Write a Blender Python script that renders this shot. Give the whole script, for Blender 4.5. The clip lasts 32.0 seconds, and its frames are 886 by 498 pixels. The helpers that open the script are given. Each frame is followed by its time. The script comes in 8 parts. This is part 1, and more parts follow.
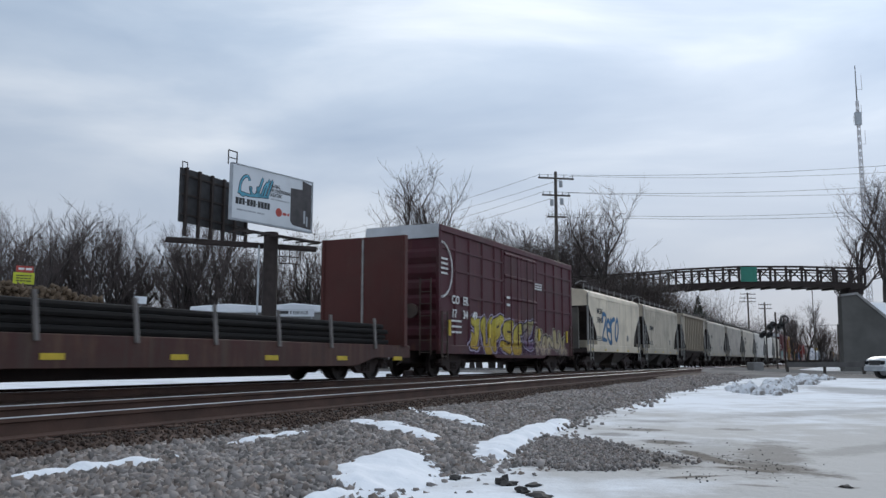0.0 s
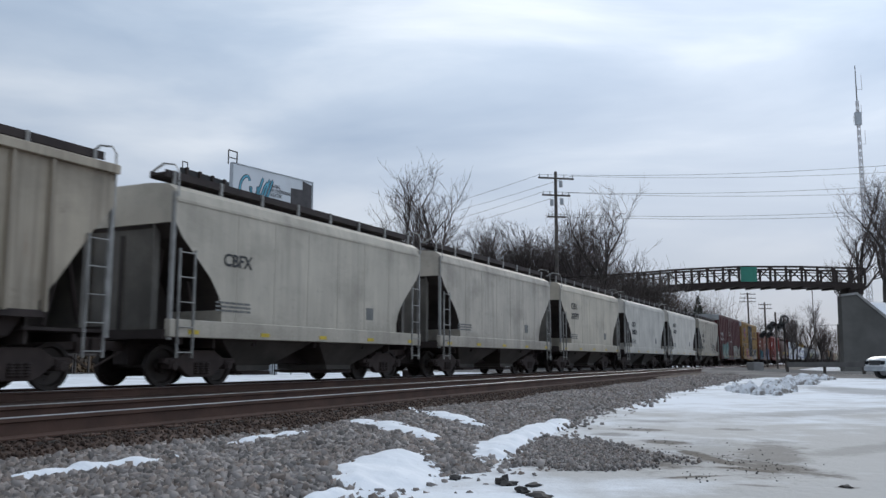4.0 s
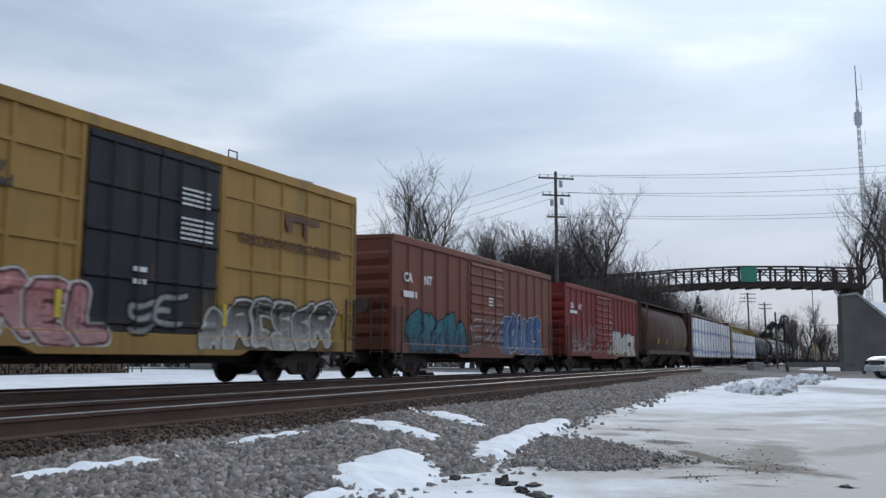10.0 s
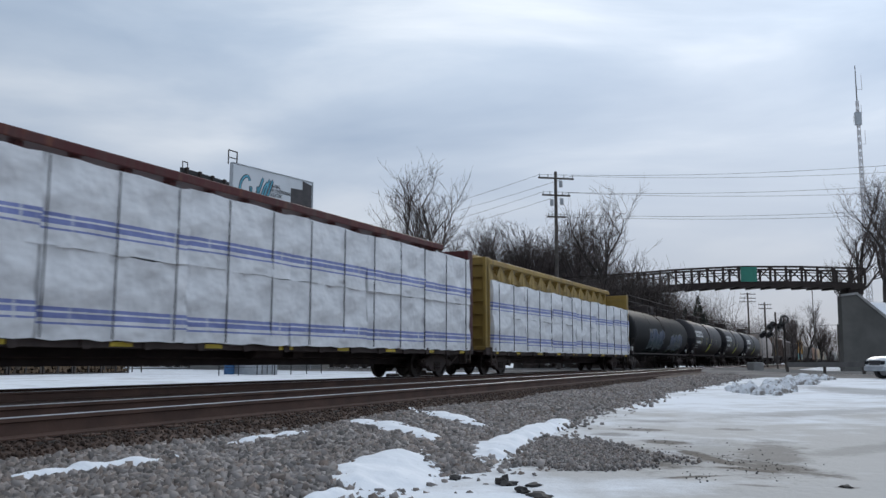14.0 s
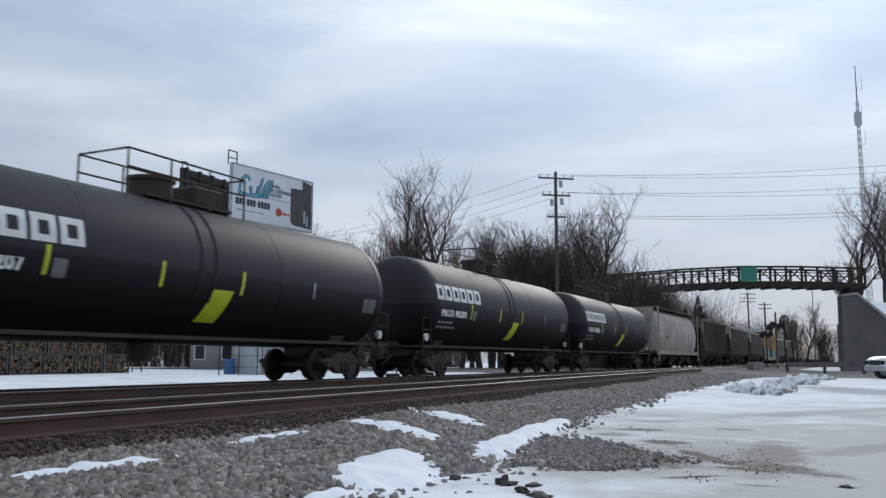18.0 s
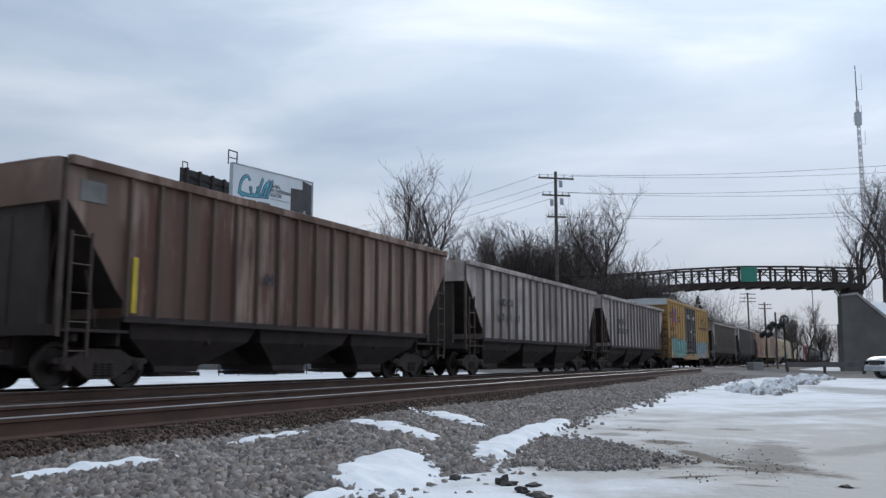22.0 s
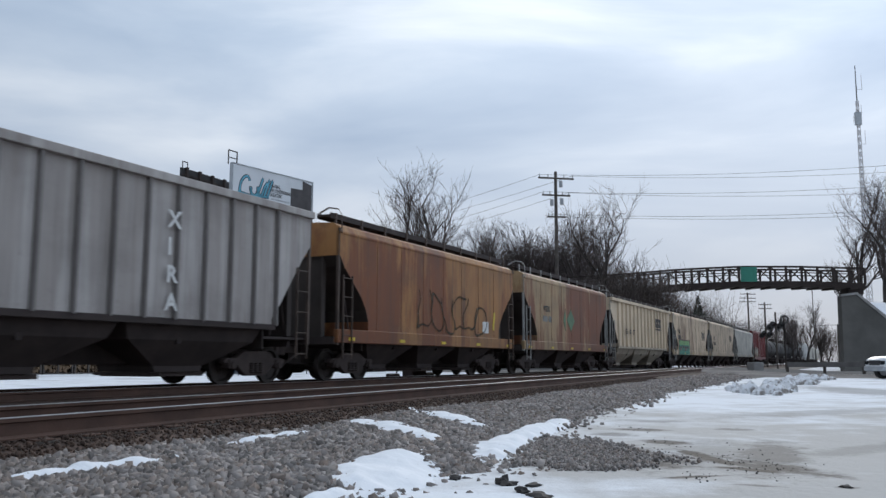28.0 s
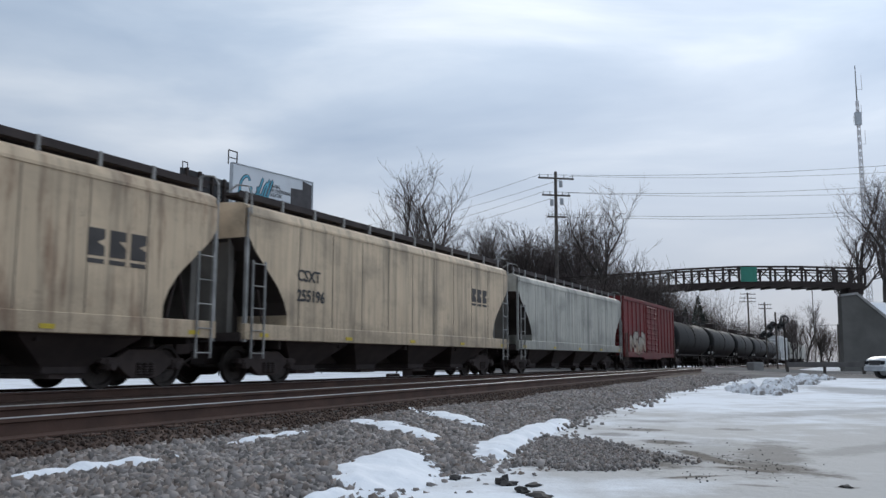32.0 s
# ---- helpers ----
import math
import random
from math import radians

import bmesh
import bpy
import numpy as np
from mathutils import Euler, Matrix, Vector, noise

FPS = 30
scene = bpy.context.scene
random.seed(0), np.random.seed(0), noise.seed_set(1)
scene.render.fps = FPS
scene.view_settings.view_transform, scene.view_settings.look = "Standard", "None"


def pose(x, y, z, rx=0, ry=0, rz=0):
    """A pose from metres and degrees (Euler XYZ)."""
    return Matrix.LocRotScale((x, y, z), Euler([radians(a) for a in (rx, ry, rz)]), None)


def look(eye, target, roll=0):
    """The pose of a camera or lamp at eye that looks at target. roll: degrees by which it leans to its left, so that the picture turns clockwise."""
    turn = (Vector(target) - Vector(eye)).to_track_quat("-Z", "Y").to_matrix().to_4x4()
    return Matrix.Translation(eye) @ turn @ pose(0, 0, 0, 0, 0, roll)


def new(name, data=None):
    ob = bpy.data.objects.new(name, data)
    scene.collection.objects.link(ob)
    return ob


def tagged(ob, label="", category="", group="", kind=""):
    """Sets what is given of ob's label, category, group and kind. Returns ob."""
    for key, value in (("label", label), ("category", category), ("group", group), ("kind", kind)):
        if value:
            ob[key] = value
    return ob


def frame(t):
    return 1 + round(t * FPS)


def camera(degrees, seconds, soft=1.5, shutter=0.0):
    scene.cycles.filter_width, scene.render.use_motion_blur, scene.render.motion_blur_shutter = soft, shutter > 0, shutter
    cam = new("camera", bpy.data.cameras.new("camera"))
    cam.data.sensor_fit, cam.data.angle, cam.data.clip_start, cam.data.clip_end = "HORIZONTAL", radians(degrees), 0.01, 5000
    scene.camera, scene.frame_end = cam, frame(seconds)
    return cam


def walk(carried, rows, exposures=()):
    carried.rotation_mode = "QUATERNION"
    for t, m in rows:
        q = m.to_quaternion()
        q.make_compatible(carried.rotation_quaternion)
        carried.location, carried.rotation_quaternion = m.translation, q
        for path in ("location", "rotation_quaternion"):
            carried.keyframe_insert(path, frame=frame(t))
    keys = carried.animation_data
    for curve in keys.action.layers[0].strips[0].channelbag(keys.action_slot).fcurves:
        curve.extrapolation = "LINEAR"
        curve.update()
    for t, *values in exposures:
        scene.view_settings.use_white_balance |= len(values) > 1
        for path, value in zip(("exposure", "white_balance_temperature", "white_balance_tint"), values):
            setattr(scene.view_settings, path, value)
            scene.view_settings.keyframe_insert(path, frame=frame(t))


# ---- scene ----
# camera: stands still on a low tripod beside the line
cam = camera(55.25, 32.0, soft=1.45, shutter=0.15)
EYE = (0, 0, 0.9365)
TILT = radians(7.486)
CAM_POSE = look(EYE, (0, 100 * math.cos(TILT), 0.9365 + 100 * math.sin(TILT)), 0.118)
walk(cam, [(0, CAM_POSE), (32, CAM_POSE)], exposures=[(0, 0.02), (7, 0.0), (8, -0.06), (9, 0.12), (10, 0.10), (12, 0.12), (13.2, 0.11), (14, -0.06), (17, 0.04), (29, 0.05), (32, 0.0)])

# ---- world and sun: an overcast winter afternoon ----
world = bpy.data.worlds.new("overcast_sky")
scene.world = world
world.use_nodes = True
wn, wl = world.node_tree.nodes, world.node_tree.links
wn.clear()
w_out = wn.new("ShaderNodeOutputWorld")
w_bg = wn.new("ShaderNodeBackground")
w_sky = wn.new("ShaderNodeTexSky")
w_sky.sky_type, w_sky.sun_disc = "NISHITA", False
w_sky.sun_elevation, w_sky.sun_rotation = radians(24), radians(20)
w_dim = wn.new("ShaderNodeVectorMath")
w_dim.operation = "SCALE"
w_dim.inputs["Scale"].default_value = 0.1
w_co = wn.new("ShaderNodeTexCoord")
w_map = wn.new("ShaderNodeMapping")
w_map.inputs["Scale"].default_value = (1.2, 1.2, 4.2)
w_map.inputs["Rotation"].default_value = (0.10, -0.16, 0.3)
w_map.inputs["Location"].default_value = (0.35, 0.1, 0.2)
w_n1 = wn.new("ShaderNodeTexNoise")
w_n1.inputs["Scale"].default_value, w_n1.inputs["Detail"].default_value = 1.5, 7.0
w_n1.inputs["Roughness"].default_value, w_n1.inputs["Distortion"].default_value = 0.5, 0.4
w_ramp = wn.new("ShaderNodeValToRGB")
w_ramp.color_ramp.elements[0].position, w_ramp.color_ramp.elements[1].position = 0.34, 0.66
w_ramp.color_ramp.elements[0].color = (0.40, 0.52, 0.70, 1)
w_ramp.color_ramp.elements[1].color = (0.91, 0.99, 1.09, 1)
w_mid = w_ramp.color_ramp.elements.new(0.5)
w_mid.color = (0.585, 0.70, 0.86, 1)
w_mix = wn.new("ShaderNodeMix")
w_mix.data_type = "RGBA"
w_mix.inputs[0].default_value = 0.96
wl.new(w_co.outputs["Generated"], w_map.inputs["Vector"])
wl.new(w_map.outputs["Vector"], w_n1.inputs["Vector"])
wl.new(w_n1.outputs["Fac"], w_ramp.inputs["Fac"])
wl.new(w_sky.outputs["Color"], w_dim.inputs[0])
# the cloud is thinner and warmer towards the hidden sun
w_sep = wn.new("ShaderNodeSeparateXYZ")
wl.new(w_co.outputs["Generated"], w_sep.inputs[0])
w_tilt = wn.new("ShaderNodeMapRange")
w_tilt.inputs["From Min"].default_value, w_tilt.inputs["From Max"].default_value = -0.6, 0.6
w_tilt.inputs["To Min"].default_value, w_tilt.inputs["To Max"].default_value = 0.80, 1.30
wl.new(w_sep.outputs["X"], w_tilt.inputs["Value"])
w_grad = wn.new("ShaderNodeVectorMath")
w_grad.operation = "SCALE"
wl.new(w_ramp.outputs["Color"], w_grad.inputs[0])
wl.new(w_tilt.outputs["Result"], w_grad.inputs["Scale"])
w_low = wn.new("ShaderNodeMapRange")
w_low.inputs["From Min"].default_value, w_low.inputs["From Max"].default_value = 0.36, 0.04
w_low.inputs["To Max"].default_value = 0.85
wl.new(w_sep.outputs["Z"], w_low.inputs["Value"])
w_glow = wn.new("ShaderNodeMix")
w_glow.data_type = "RGBA"
w_glow.inputs[7].default_value = (0.405, 0.45, 0.54, 1)
wl.new(w_low.outputs["Result"], w_glow.inputs[0])
wl.new(w_grad.outputs["Vector"], w_glow.inputs[6])
wl.new(w_dim.outputs["Vector"], w_mix.inputs[6])
wl.new(w_glow.outputs[2], w_mix.inputs[7])
wl.new(w_mix.outputs[2], w_bg.inputs["Color"])
w_bg.inputs["Strength"].default_value = 0.98
wl.new(w_bg.outputs["Background"], w_out.inputs["Surface"])

sun = new("sun", bpy.data.lights.new("sun", "SUN"))
sun.data.energy, sun.data.angle, sun.data.color = 0.9, radians(25), (1.0, 0.95, 0.88)
sun.matrix_world = look((0, 0, 50), (-14, -38, 30))

# ---- track frame: s metres along the line (away from the camera), o metres from the train's track towards the camera ----
RAIL_Z, NEAR_Z = 0.35, 0.47
TRACK = pose(0, 32.884, 0, 0, 0, 90 - 26.299)
SPEED, BRAKE = 17.021, -0.0109


def on_track(s, o=0.0, z=0.0, rz=0.0):
    return TRACK @ pose(s, -o, z, 0, 0, rz)


def near_offset(s):
    """The near track leaves the train's track slowly."""
    e = 6.1 - 0.06 * max(s, -45.0)
    return 4.3 + math.log(1 + math.exp((e - 4.3) * 2.2)) / 2.2


# ---- materials ----
def nodes_of(name):
    m = bpy.data.materials.new(name)
    m.use_nodes = True
    nt = m.node_tree
    b = nt.nodes["Principled BSDF"]
    return m, nt, b


def link(nt, a, b):
    nt.links.new(a, b)


def noise_node(nt, co, scale, detail=4.0, rough=0.55, stretch=None, shift=(0, 0, 0)):
    n = nt.nodes.new("ShaderNodeTexNoise")
    n.inputs["Scale"].default_value, n.inputs["Detail"].default_value = scale, detail
    n.inputs["Roughness"].default_value = rough
    mp = nt.nodes.new("ShaderNodeMapping")
    mp.inputs["Scale"].default_value = stretch or (1, 1, 1)
    mp.inputs["Location"].default_value = shift
    link(nt, co, mp.inputs["Vector"])
    link(nt, mp.outputs["Vector"], n.inputs["Vector"])
    return n.outputs["Fac"]


def ramp(nt, fac, lo, hi):
    r = nt.nodes.new("ShaderNodeMapRange")
    r.inputs["From Min"].default_value, r.inputs["From Max"].default_value = lo, hi
    link(nt, fac, r.inputs["Value"])
    return r.outputs["Result"]


def mixc(nt, fac, a, b, mode="MIX"):
    n = nt.nodes.new("ShaderNodeMix")
    n.data_type, n.blend_type = "RGBA", mode
    for v, i in ((fac, 0), (a, 6), (b, 7)):
        if isinstance(v, (int, float)):
            n.inputs[i].default_value = v
        elif isinstance(v, tuple):
            n.inputs[i].default_value = (*v, 1)
        else:
            link(nt, v, n.inputs[i])
    return n.outputs[2]


def mathn(nt, op, a, b=0.0):
    n = nt.nodes.new("ShaderNodeMath")
    n.operation = op
    for v, i in ((a, 0), (b, 1)):
        if isinstance(v, (int, float)):
            n.inputs[i].default_value = v
        else:
            link(nt, v, n.inputs[i])
    return n.outputs[0]


def bump(nt, bsdf, height, strength=0.2, dist=0.02):
    b = nt.nodes.new("ShaderNodeBump")
    b.inputs["Strength"].default_value, b.inputs["Distance"].default_value = strength, dist
    link(nt, height, b.inputs["Height"])
    link(nt, b.outputs["Normal"], bsdf.inputs["Normal"])


def mat(name, color, rough=0.7, metal=0.0, dark=0.6, scale=2.0, fine=25.0, relief=0.15, dist=0.01, rnd=0.0):
    """A plain surface with stains at two scales and fine relief."""
    m, nt, b = nodes_of(name)
    co = nt.nodes.new("ShaderNodeTexCoord").outputs["Object"]
    n1, n2 = noise_node(nt, co, scale), noise_node(nt, co, fine, 6.0)
    low = tuple(c * dark for c in color)
    c = mixc(nt, ramp(nt, n1, 0.35, 0.65), low, color)
    c = mixc(nt, mathn(nt, "MULTIPLY", ramp(nt, n2, 0.45, 0.75), 0.35), c, low)
    if rnd:
        info = nt.nodes.new("ShaderNodeObjectInfo").outputs["Random"]
        c = mixc(nt, mathn(nt, "MULTIPLY", info, rnd), c, tuple(x * 0.45 for x in color))
    link(nt, c, b.inputs["Base Color"])
    b.inputs["Roughness"].default_value, b.inputs["Metallic"].default_value = rough, metal
    bump(nt, b, n2, relief, dist)
    return m


def paint(name, color, rust=0.0, rust_color=(0.16, 0.055, 0.025), dirt=0.35, dirt_color=(0.07, 0.06, 0.05), rough=0.5, spec=0.2, streak=6.0, bands=0.0, dust_sheen=None, panels=0.0, drips=1.0, band_dir=1.0):
    """Weathered car paint: faded patches, run-off streaks, stains and rust."""
    m, nt, b = nodes_of(name)
    co = nt.nodes.new("ShaderNodeTexCoord").outputs["Object"]
    sep = nt.nodes.new("ShaderNodeSeparateXYZ")
    link(nt, co, sep.inputs[0])
    X, Z = sep.outputs["X"], sep.outputs["Z"]
    big = noise_node(nt, co, 0.7, 3.0)
    run = noise_node(nt, co, 1.0, 5.0, 0.6, (streak, 2.0, 0.35))
    fin = noise_node(nt, co, 18.0, 6.0)
    c = mixc(nt, ramp(nt, big, 0.3, 0.7), tuple(x * 0.86 for x in color), tuple(min(1, x * 1.08) for x in color))
    if rust:
        spots = noise_node(nt, co, 1.1, 6.0, 0.65, (1.6, 1, 0.55))
        f = mathn(nt, "MULTIPLY", ramp(nt, mathn(nt, "ADD", mathn(nt, "MULTIPLY", spots, 0.7), mathn(nt, "MULTIPLY", run, 0.4)), 0.66 - 0.24 * rust, 0.80 - 0.2 * rust), min(1.0, 0.35 + rust))
        c = mixc(nt, f, c, mixc(nt, fin, rust_color, tuple(min(1, x * 2.1) for x in rust_color)))
    if bands:
        wide = noise_node(nt, co, 1.0, 6.0, 0.62, (0.50 * band_dir, 0.3, 0.14), (3.3, 0, 0))
        f = ramp(nt, mathn(nt, "ADD", wide, mathn(nt, "MULTIPLY", mathn(nt, "SUBTRACT", run, 0.5), 0.25)), 0.56 - 0.12 * bands, 0.64 - 0.12 * bands)
        c = mixc(nt, mathn(nt, "MULTIPLY", f, 0.88), c, mixc(nt, run, rust_color, tuple(min(1, x * 1.35) for x in rust_color)))
    if panels:
        tone = noise_node(nt, co, 1.0, 2.0, 0.5, (1.9, 0.2, 0.14), (7.7, 0, 1.0))
        c = mixc(nt, mathn(nt, "MULTIPLY", ramp(nt, tone, 0.45, 0.57), panels), c, mixc(nt, run, tuple(x * 0.32 for x in color), (color[0] * 0.62, color[1] * 0.52, color[2] * 0.46)))
    # paler above a height: dust film and sky reflection put into the colour
    if dust_sheen:
        f = ramp(nt, mathn(nt, "ADD", Z, mathn(nt, "MULTIPLY", mathn(nt, "SUBTRACT", run, 0.5), 0.25)), dust_sheen[0], dust_sheen[0] + 0.12)
        c = mixc(nt, mathn(nt, "MULTIPLY", f, mathn(nt, "ADD", mathn(nt, "MULTIPLY", big, 0.5), 0.6)), c, dust_sheen[1])
    if dirt >= 0.3:
        drip = noise_node(nt, co, 1.0, 5.0, 0.6, (2.3, 0.6, 0.13), (1.9, 0, 5.0))
        thin = noise_node(nt, co, 1.0, 4.0, 0.6, (8.0, 0.6, 0.22), (0.4, 0, 2.0))
        f = mathn(nt, "MAXIMUM", ramp(nt, drip, 0.53, 0.68), mathn(nt, "MULTIPLY", ramp(nt, thin, 0.56, 0.68), 0.8))
        c = mixc(nt, mathn(nt, "MULTIPLY", f, dirt * drips), c, dirt_color)
    f = mathn(nt, "MULTIPLY", ramp(nt, run, 0.46, 0.82), dirt * 0.75)
    c = mixc(nt, f, c, dirt_color)
    soot = noise_node(nt, co, 0.55, 6.0, 0.62, (0.8, 1, 1.5), (2.7, 0, 4.1))
    scuff = noise_node(nt, co, 3.1, 6.0, 0.7, (0.8, 1, 1.3), (6.1, 0, 0.7))
    c = mixc(nt, mathn(nt, "MULTIPLY", ramp(nt, soot, 0.50, 0.72), dirt * 0.8), c, dirt_color)
    c = mixc(nt, mathn(nt, "MULTIPLY", ramp(nt, scuff, 0.60, 0.74), dirt * 0.7), c, dirt_color)
    low = mathn(nt, "MULTIPLY", ramp(nt, mathn(nt, "ADD", mathn(nt, "MULTIPLY", Z, -0.5), fin), -0.35, 0.25), dirt * 0.8)
    c = mixc(nt, low, c, dirt_color)
    link(nt, c, b.inputs["Base Color"])
    b.inputs["Roughness"].default_value = rough
    b.inputs["Specular IOR Level"].default_value = spec
    bump(nt, b, mathn(nt, "ADD", mathn(nt, "MULTIPLY", fin, 0.3), big), 0.18, 0.03)
    return m


M_BLACK = mat("truck_grime", (0.056, 0.039, 0.034), 0.85, 0.0, 0.6, 3.0, 30, 0.3)
M_SILL = mat("underframe_black", (0.046, 0.033, 0.030), 0.85, 0.0, 0.6, 2.0, 20, 0.2)
M_WHEEL = mat("wheel_steel", (0.05, 0.04, 0.035), 0.55, 0.6, 0.5, 4.0, 40, 0.2)
M_RAILTOP = mat("polished_rail", (0.52, 0.52, 0.53), 0.30, 0.9, 0.8, 5.0, 60, 0.05)
M_RAIL = mat("rusty_rail", (0.088, 0.046, 0.032), 0.85, 0.0, 0.6, 2.0, 40, 0.3)
M_TIE = mat("oiled_timber", (0.045, 0.034, 0.027), 0.9, 0.0, 0.5, 3.0, 30, 0.6, 0.02, 0.5)
M_GALV = mat("galvanised_roof", (0.52, 0.54, 0.56), 0.5, 0.3, 0.75, 1.0, 15, 0.1)
M_LADDER = mat("white_ladder", (0.36, 0.35, 0.33), 0.6, 0.0, 0.55, 2.0, 20, 0.1)
M_LADDER_DARK = mat("dark_ladder", (0.10, 0.07, 0.055), 0.7, 0.0, 0.55, 2.0, 20, 0.1)
M_YELLOW = mat("yellow_reflector", (0.62, 0.45, 0.03), 0.5, 0.0, 0.75, 4.0, 30, 0.05)
M_LIME = mat("lime_marking", (0.55, 0.60, 0.03), 0.45, 0.0, 0.85, 4.0, 30, 0.05)
M_WHITE = mat("white_lettering", (0.72, 0.72, 0.70), 0.6, 0.0, 0.8, 3.0, 30, 0.05)
M_INK = mat("black_lettering", (0.03, 0.03, 0.032), 0.6, 0.0, 0.7, 3.0, 30, 0.05)
M_BARK = mat("winter_bark", (0.075, 0.062, 0.056), 0.95, 0.0, 0.5, 3.0, 20, 0.5, 0.02, 0.4)
M_TWIG = mat("winter_twigs", (0.115, 0.090, 0.084), 0.95, 0.0, 0.6, 1.0, 10, 0.1, 0.01, 0.35)
M_CONC = mat("weathered_concrete", (0.098, 0.093, 0.085), 0.9, 0.0, 0.72, 0.6, 20, 0.35, 0.02)
M_CONC2 = mat("pale_concrete", (0.28, 0.27, 0.26), 0.9, 0.0, 0.7, 1.5, 20, 0.35, 0.02)
M_STEEL = mat("weathering_steel", (0.040, 0.028, 0.024), 0.8, 0.2, 0.6, 2.0, 20, 0.2)
M_GREEN = mat("green_sign", (0.02, 0.20, 0.14), 0.5, 0.0, 0.85, 3.0, 30, 0.05)
M_WOODPOLE = mat("grey_pole_wood", (0.10, 0.085, 0.075), 0.95, 0.0, 0.6, 4.0, 30, 0.5, 0.02)
M_CABLE = mat("cable_black", (0.06, 0.065, 0.07), 0.7)
M_TOWER = mat("painted_lattice", (0.62, 0.60, 0.60), 0.6, 0.0, 0.7)
M_GREY = mat("grey_cabinet", (0.38, 0.40, 0.42), 0.5, 0.2, 0.75, 2.0, 20, 0.1)
M_DARKGREY = mat("dark_panel_back", (0.035, 0.033, 0.034), 0.8, 0.0, 0.5, 1.5, 15, 0.2)
M_TRUCK_PAINT = mat("white_car_paint", (0.66, 0.67, 0.68), 0.3, 0.0, 0.9, 1.0, 10, 0.02)
M_GLASS = mat("dark_glass", (0.02, 0.022, 0.025), 0.08)
M_TYRE = mat("tyre_rubber", (0.02, 0.02, 0.02), 0.9)

# near-black brown that carries the shade of the hopper ends in its colour
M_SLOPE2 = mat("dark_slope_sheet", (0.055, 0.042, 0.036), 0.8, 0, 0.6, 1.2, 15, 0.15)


# ---- mesh helpers ----
def box(bm, x0, x1, y0, y1, z0, z1):
    v = [bm.verts.new(p) for p in ((x0, y0, z0), (x1, y0, z0), (x1, y1, z0), (x0, y1, z0), (x0, y0, z1), (x1, y0, z1), (x1, y1, z1), (x0, y1, z1))]
    for f in ((3, 2, 1, 0), (4, 5, 6, 7), (0, 1, 5, 4), (1, 2, 6, 5), (2, 3, 7, 6), (3, 0, 4, 7)):
        bm.faces.new([v[i] for i in f])
    return v


def tube(bm, p0, p1, r0, r1=None, seg=8, caps=True):
    r1 = r0 if r1 is None else r1
    a, b = Vector(p0), Vector(p1)
    d = (b - a).normalized()
    u = d.orthogonal().normalized()
    w = d.cross(u)
    rings = []
    for p, r in ((a, r0), (b, r1)):
        rings.append([bm.verts.new(p + r * (math.cos(2 * math.pi * i / seg) * u + math.sin(2 * math.pi * i / seg) * w)) for i in range(seg)])
    for i in range(seg):
        j = (i + 1) % seg
        bm.faces.new((rings[0][i], rings[0][j], rings[1][j], rings[1][i]))
    if caps:
        bm.faces.new(rings[0][::-1])
        bm.faces.new(rings[1])


def prism(bm, pts, y0, y1, axis="y"):
    """A polygon in the x-z plane (or y-z with axis x) drawn out between two planes."""
    put = (lambda p, t: (p[0], t, p[1])) if axis == "y" else (lambda p, t: (t, p[0], p[1])) if axis == "x" else (lambda p, t: (p[0], p[1], t))
    a = [bm.verts.new(put(p, y0)) for p in pts]
    b = [bm.verts.new(put(p, y1)) for p in pts]
    n = len(pts)
    for i in range(n):
        j = (i + 1) % n
        bm.faces.new((a[i], a[j], b[j], b[i]))
    bm.faces.new(a[::-1])
    bm.faces.new(b)
    return a + b


def loft(bm, rings, closed=True, caps=True):
    vs = [[bm.verts.new(p) for p in r] for r in rings]
    n = len(vs[0])
    for a, b in zip(vs, vs[1:]):
        for i in range(n if closed else n - 1):
            j = (i + 1) % n
            bm.faces.new((a[i], a[j], b[j], b[i]))
    if caps:
        bm.faces.new(vs[0][::-1])
        bm.faces.new(vs[-1])


def finish(bm, name, smooth=False, bevel=0.0):
    bmesh.ops.recalc_face_normals(bm, faces=bm.faces)
    if bevel:
        es = [e for e in bm.edges if len(e.link_faces) == 2 and e.calc_face_angle(0) > 0.6]
        bmesh.ops.bevel(bm, geom=es, offset=bevel, segments=1, affect="EDGES", clamp_overlap=True)
    me = bpy.data.meshes.new(name)
    bm.to_mesh(me)
    bm.free()
    if smooth:
        for p in me.polygons:
            p.use_smooth = True
        me.set_sharp_from_angle(angle=radians(38))
    return me


def part(name, bm, material, parent, label="", smooth=False, bevel=0.0, at=None):
    me = bm if isinstance(bm, bpy.types.Mesh) else finish(bm, name, smooth, bevel)
    if material and not len(me.materials):
        me.materials.append(material)
    ob = new(name, me)
    ob.parent = parent
    if at is not None:
        ob.matrix_basis = at
    if label:
        ob["label"] = label
    return ob


def thing(name, m, label, category, group=""):
    ob = new(name)
    ob.matrix_basis = m
    ob.empty_display_size = 0.3
    return tagged(ob, label, category, group)


def raw_mesh(name, verts, faces, material):
    me = bpy.data.meshes.new(name)
    me.from_pydata(verts, [], faces)
    me.materials.append(material)
    return me


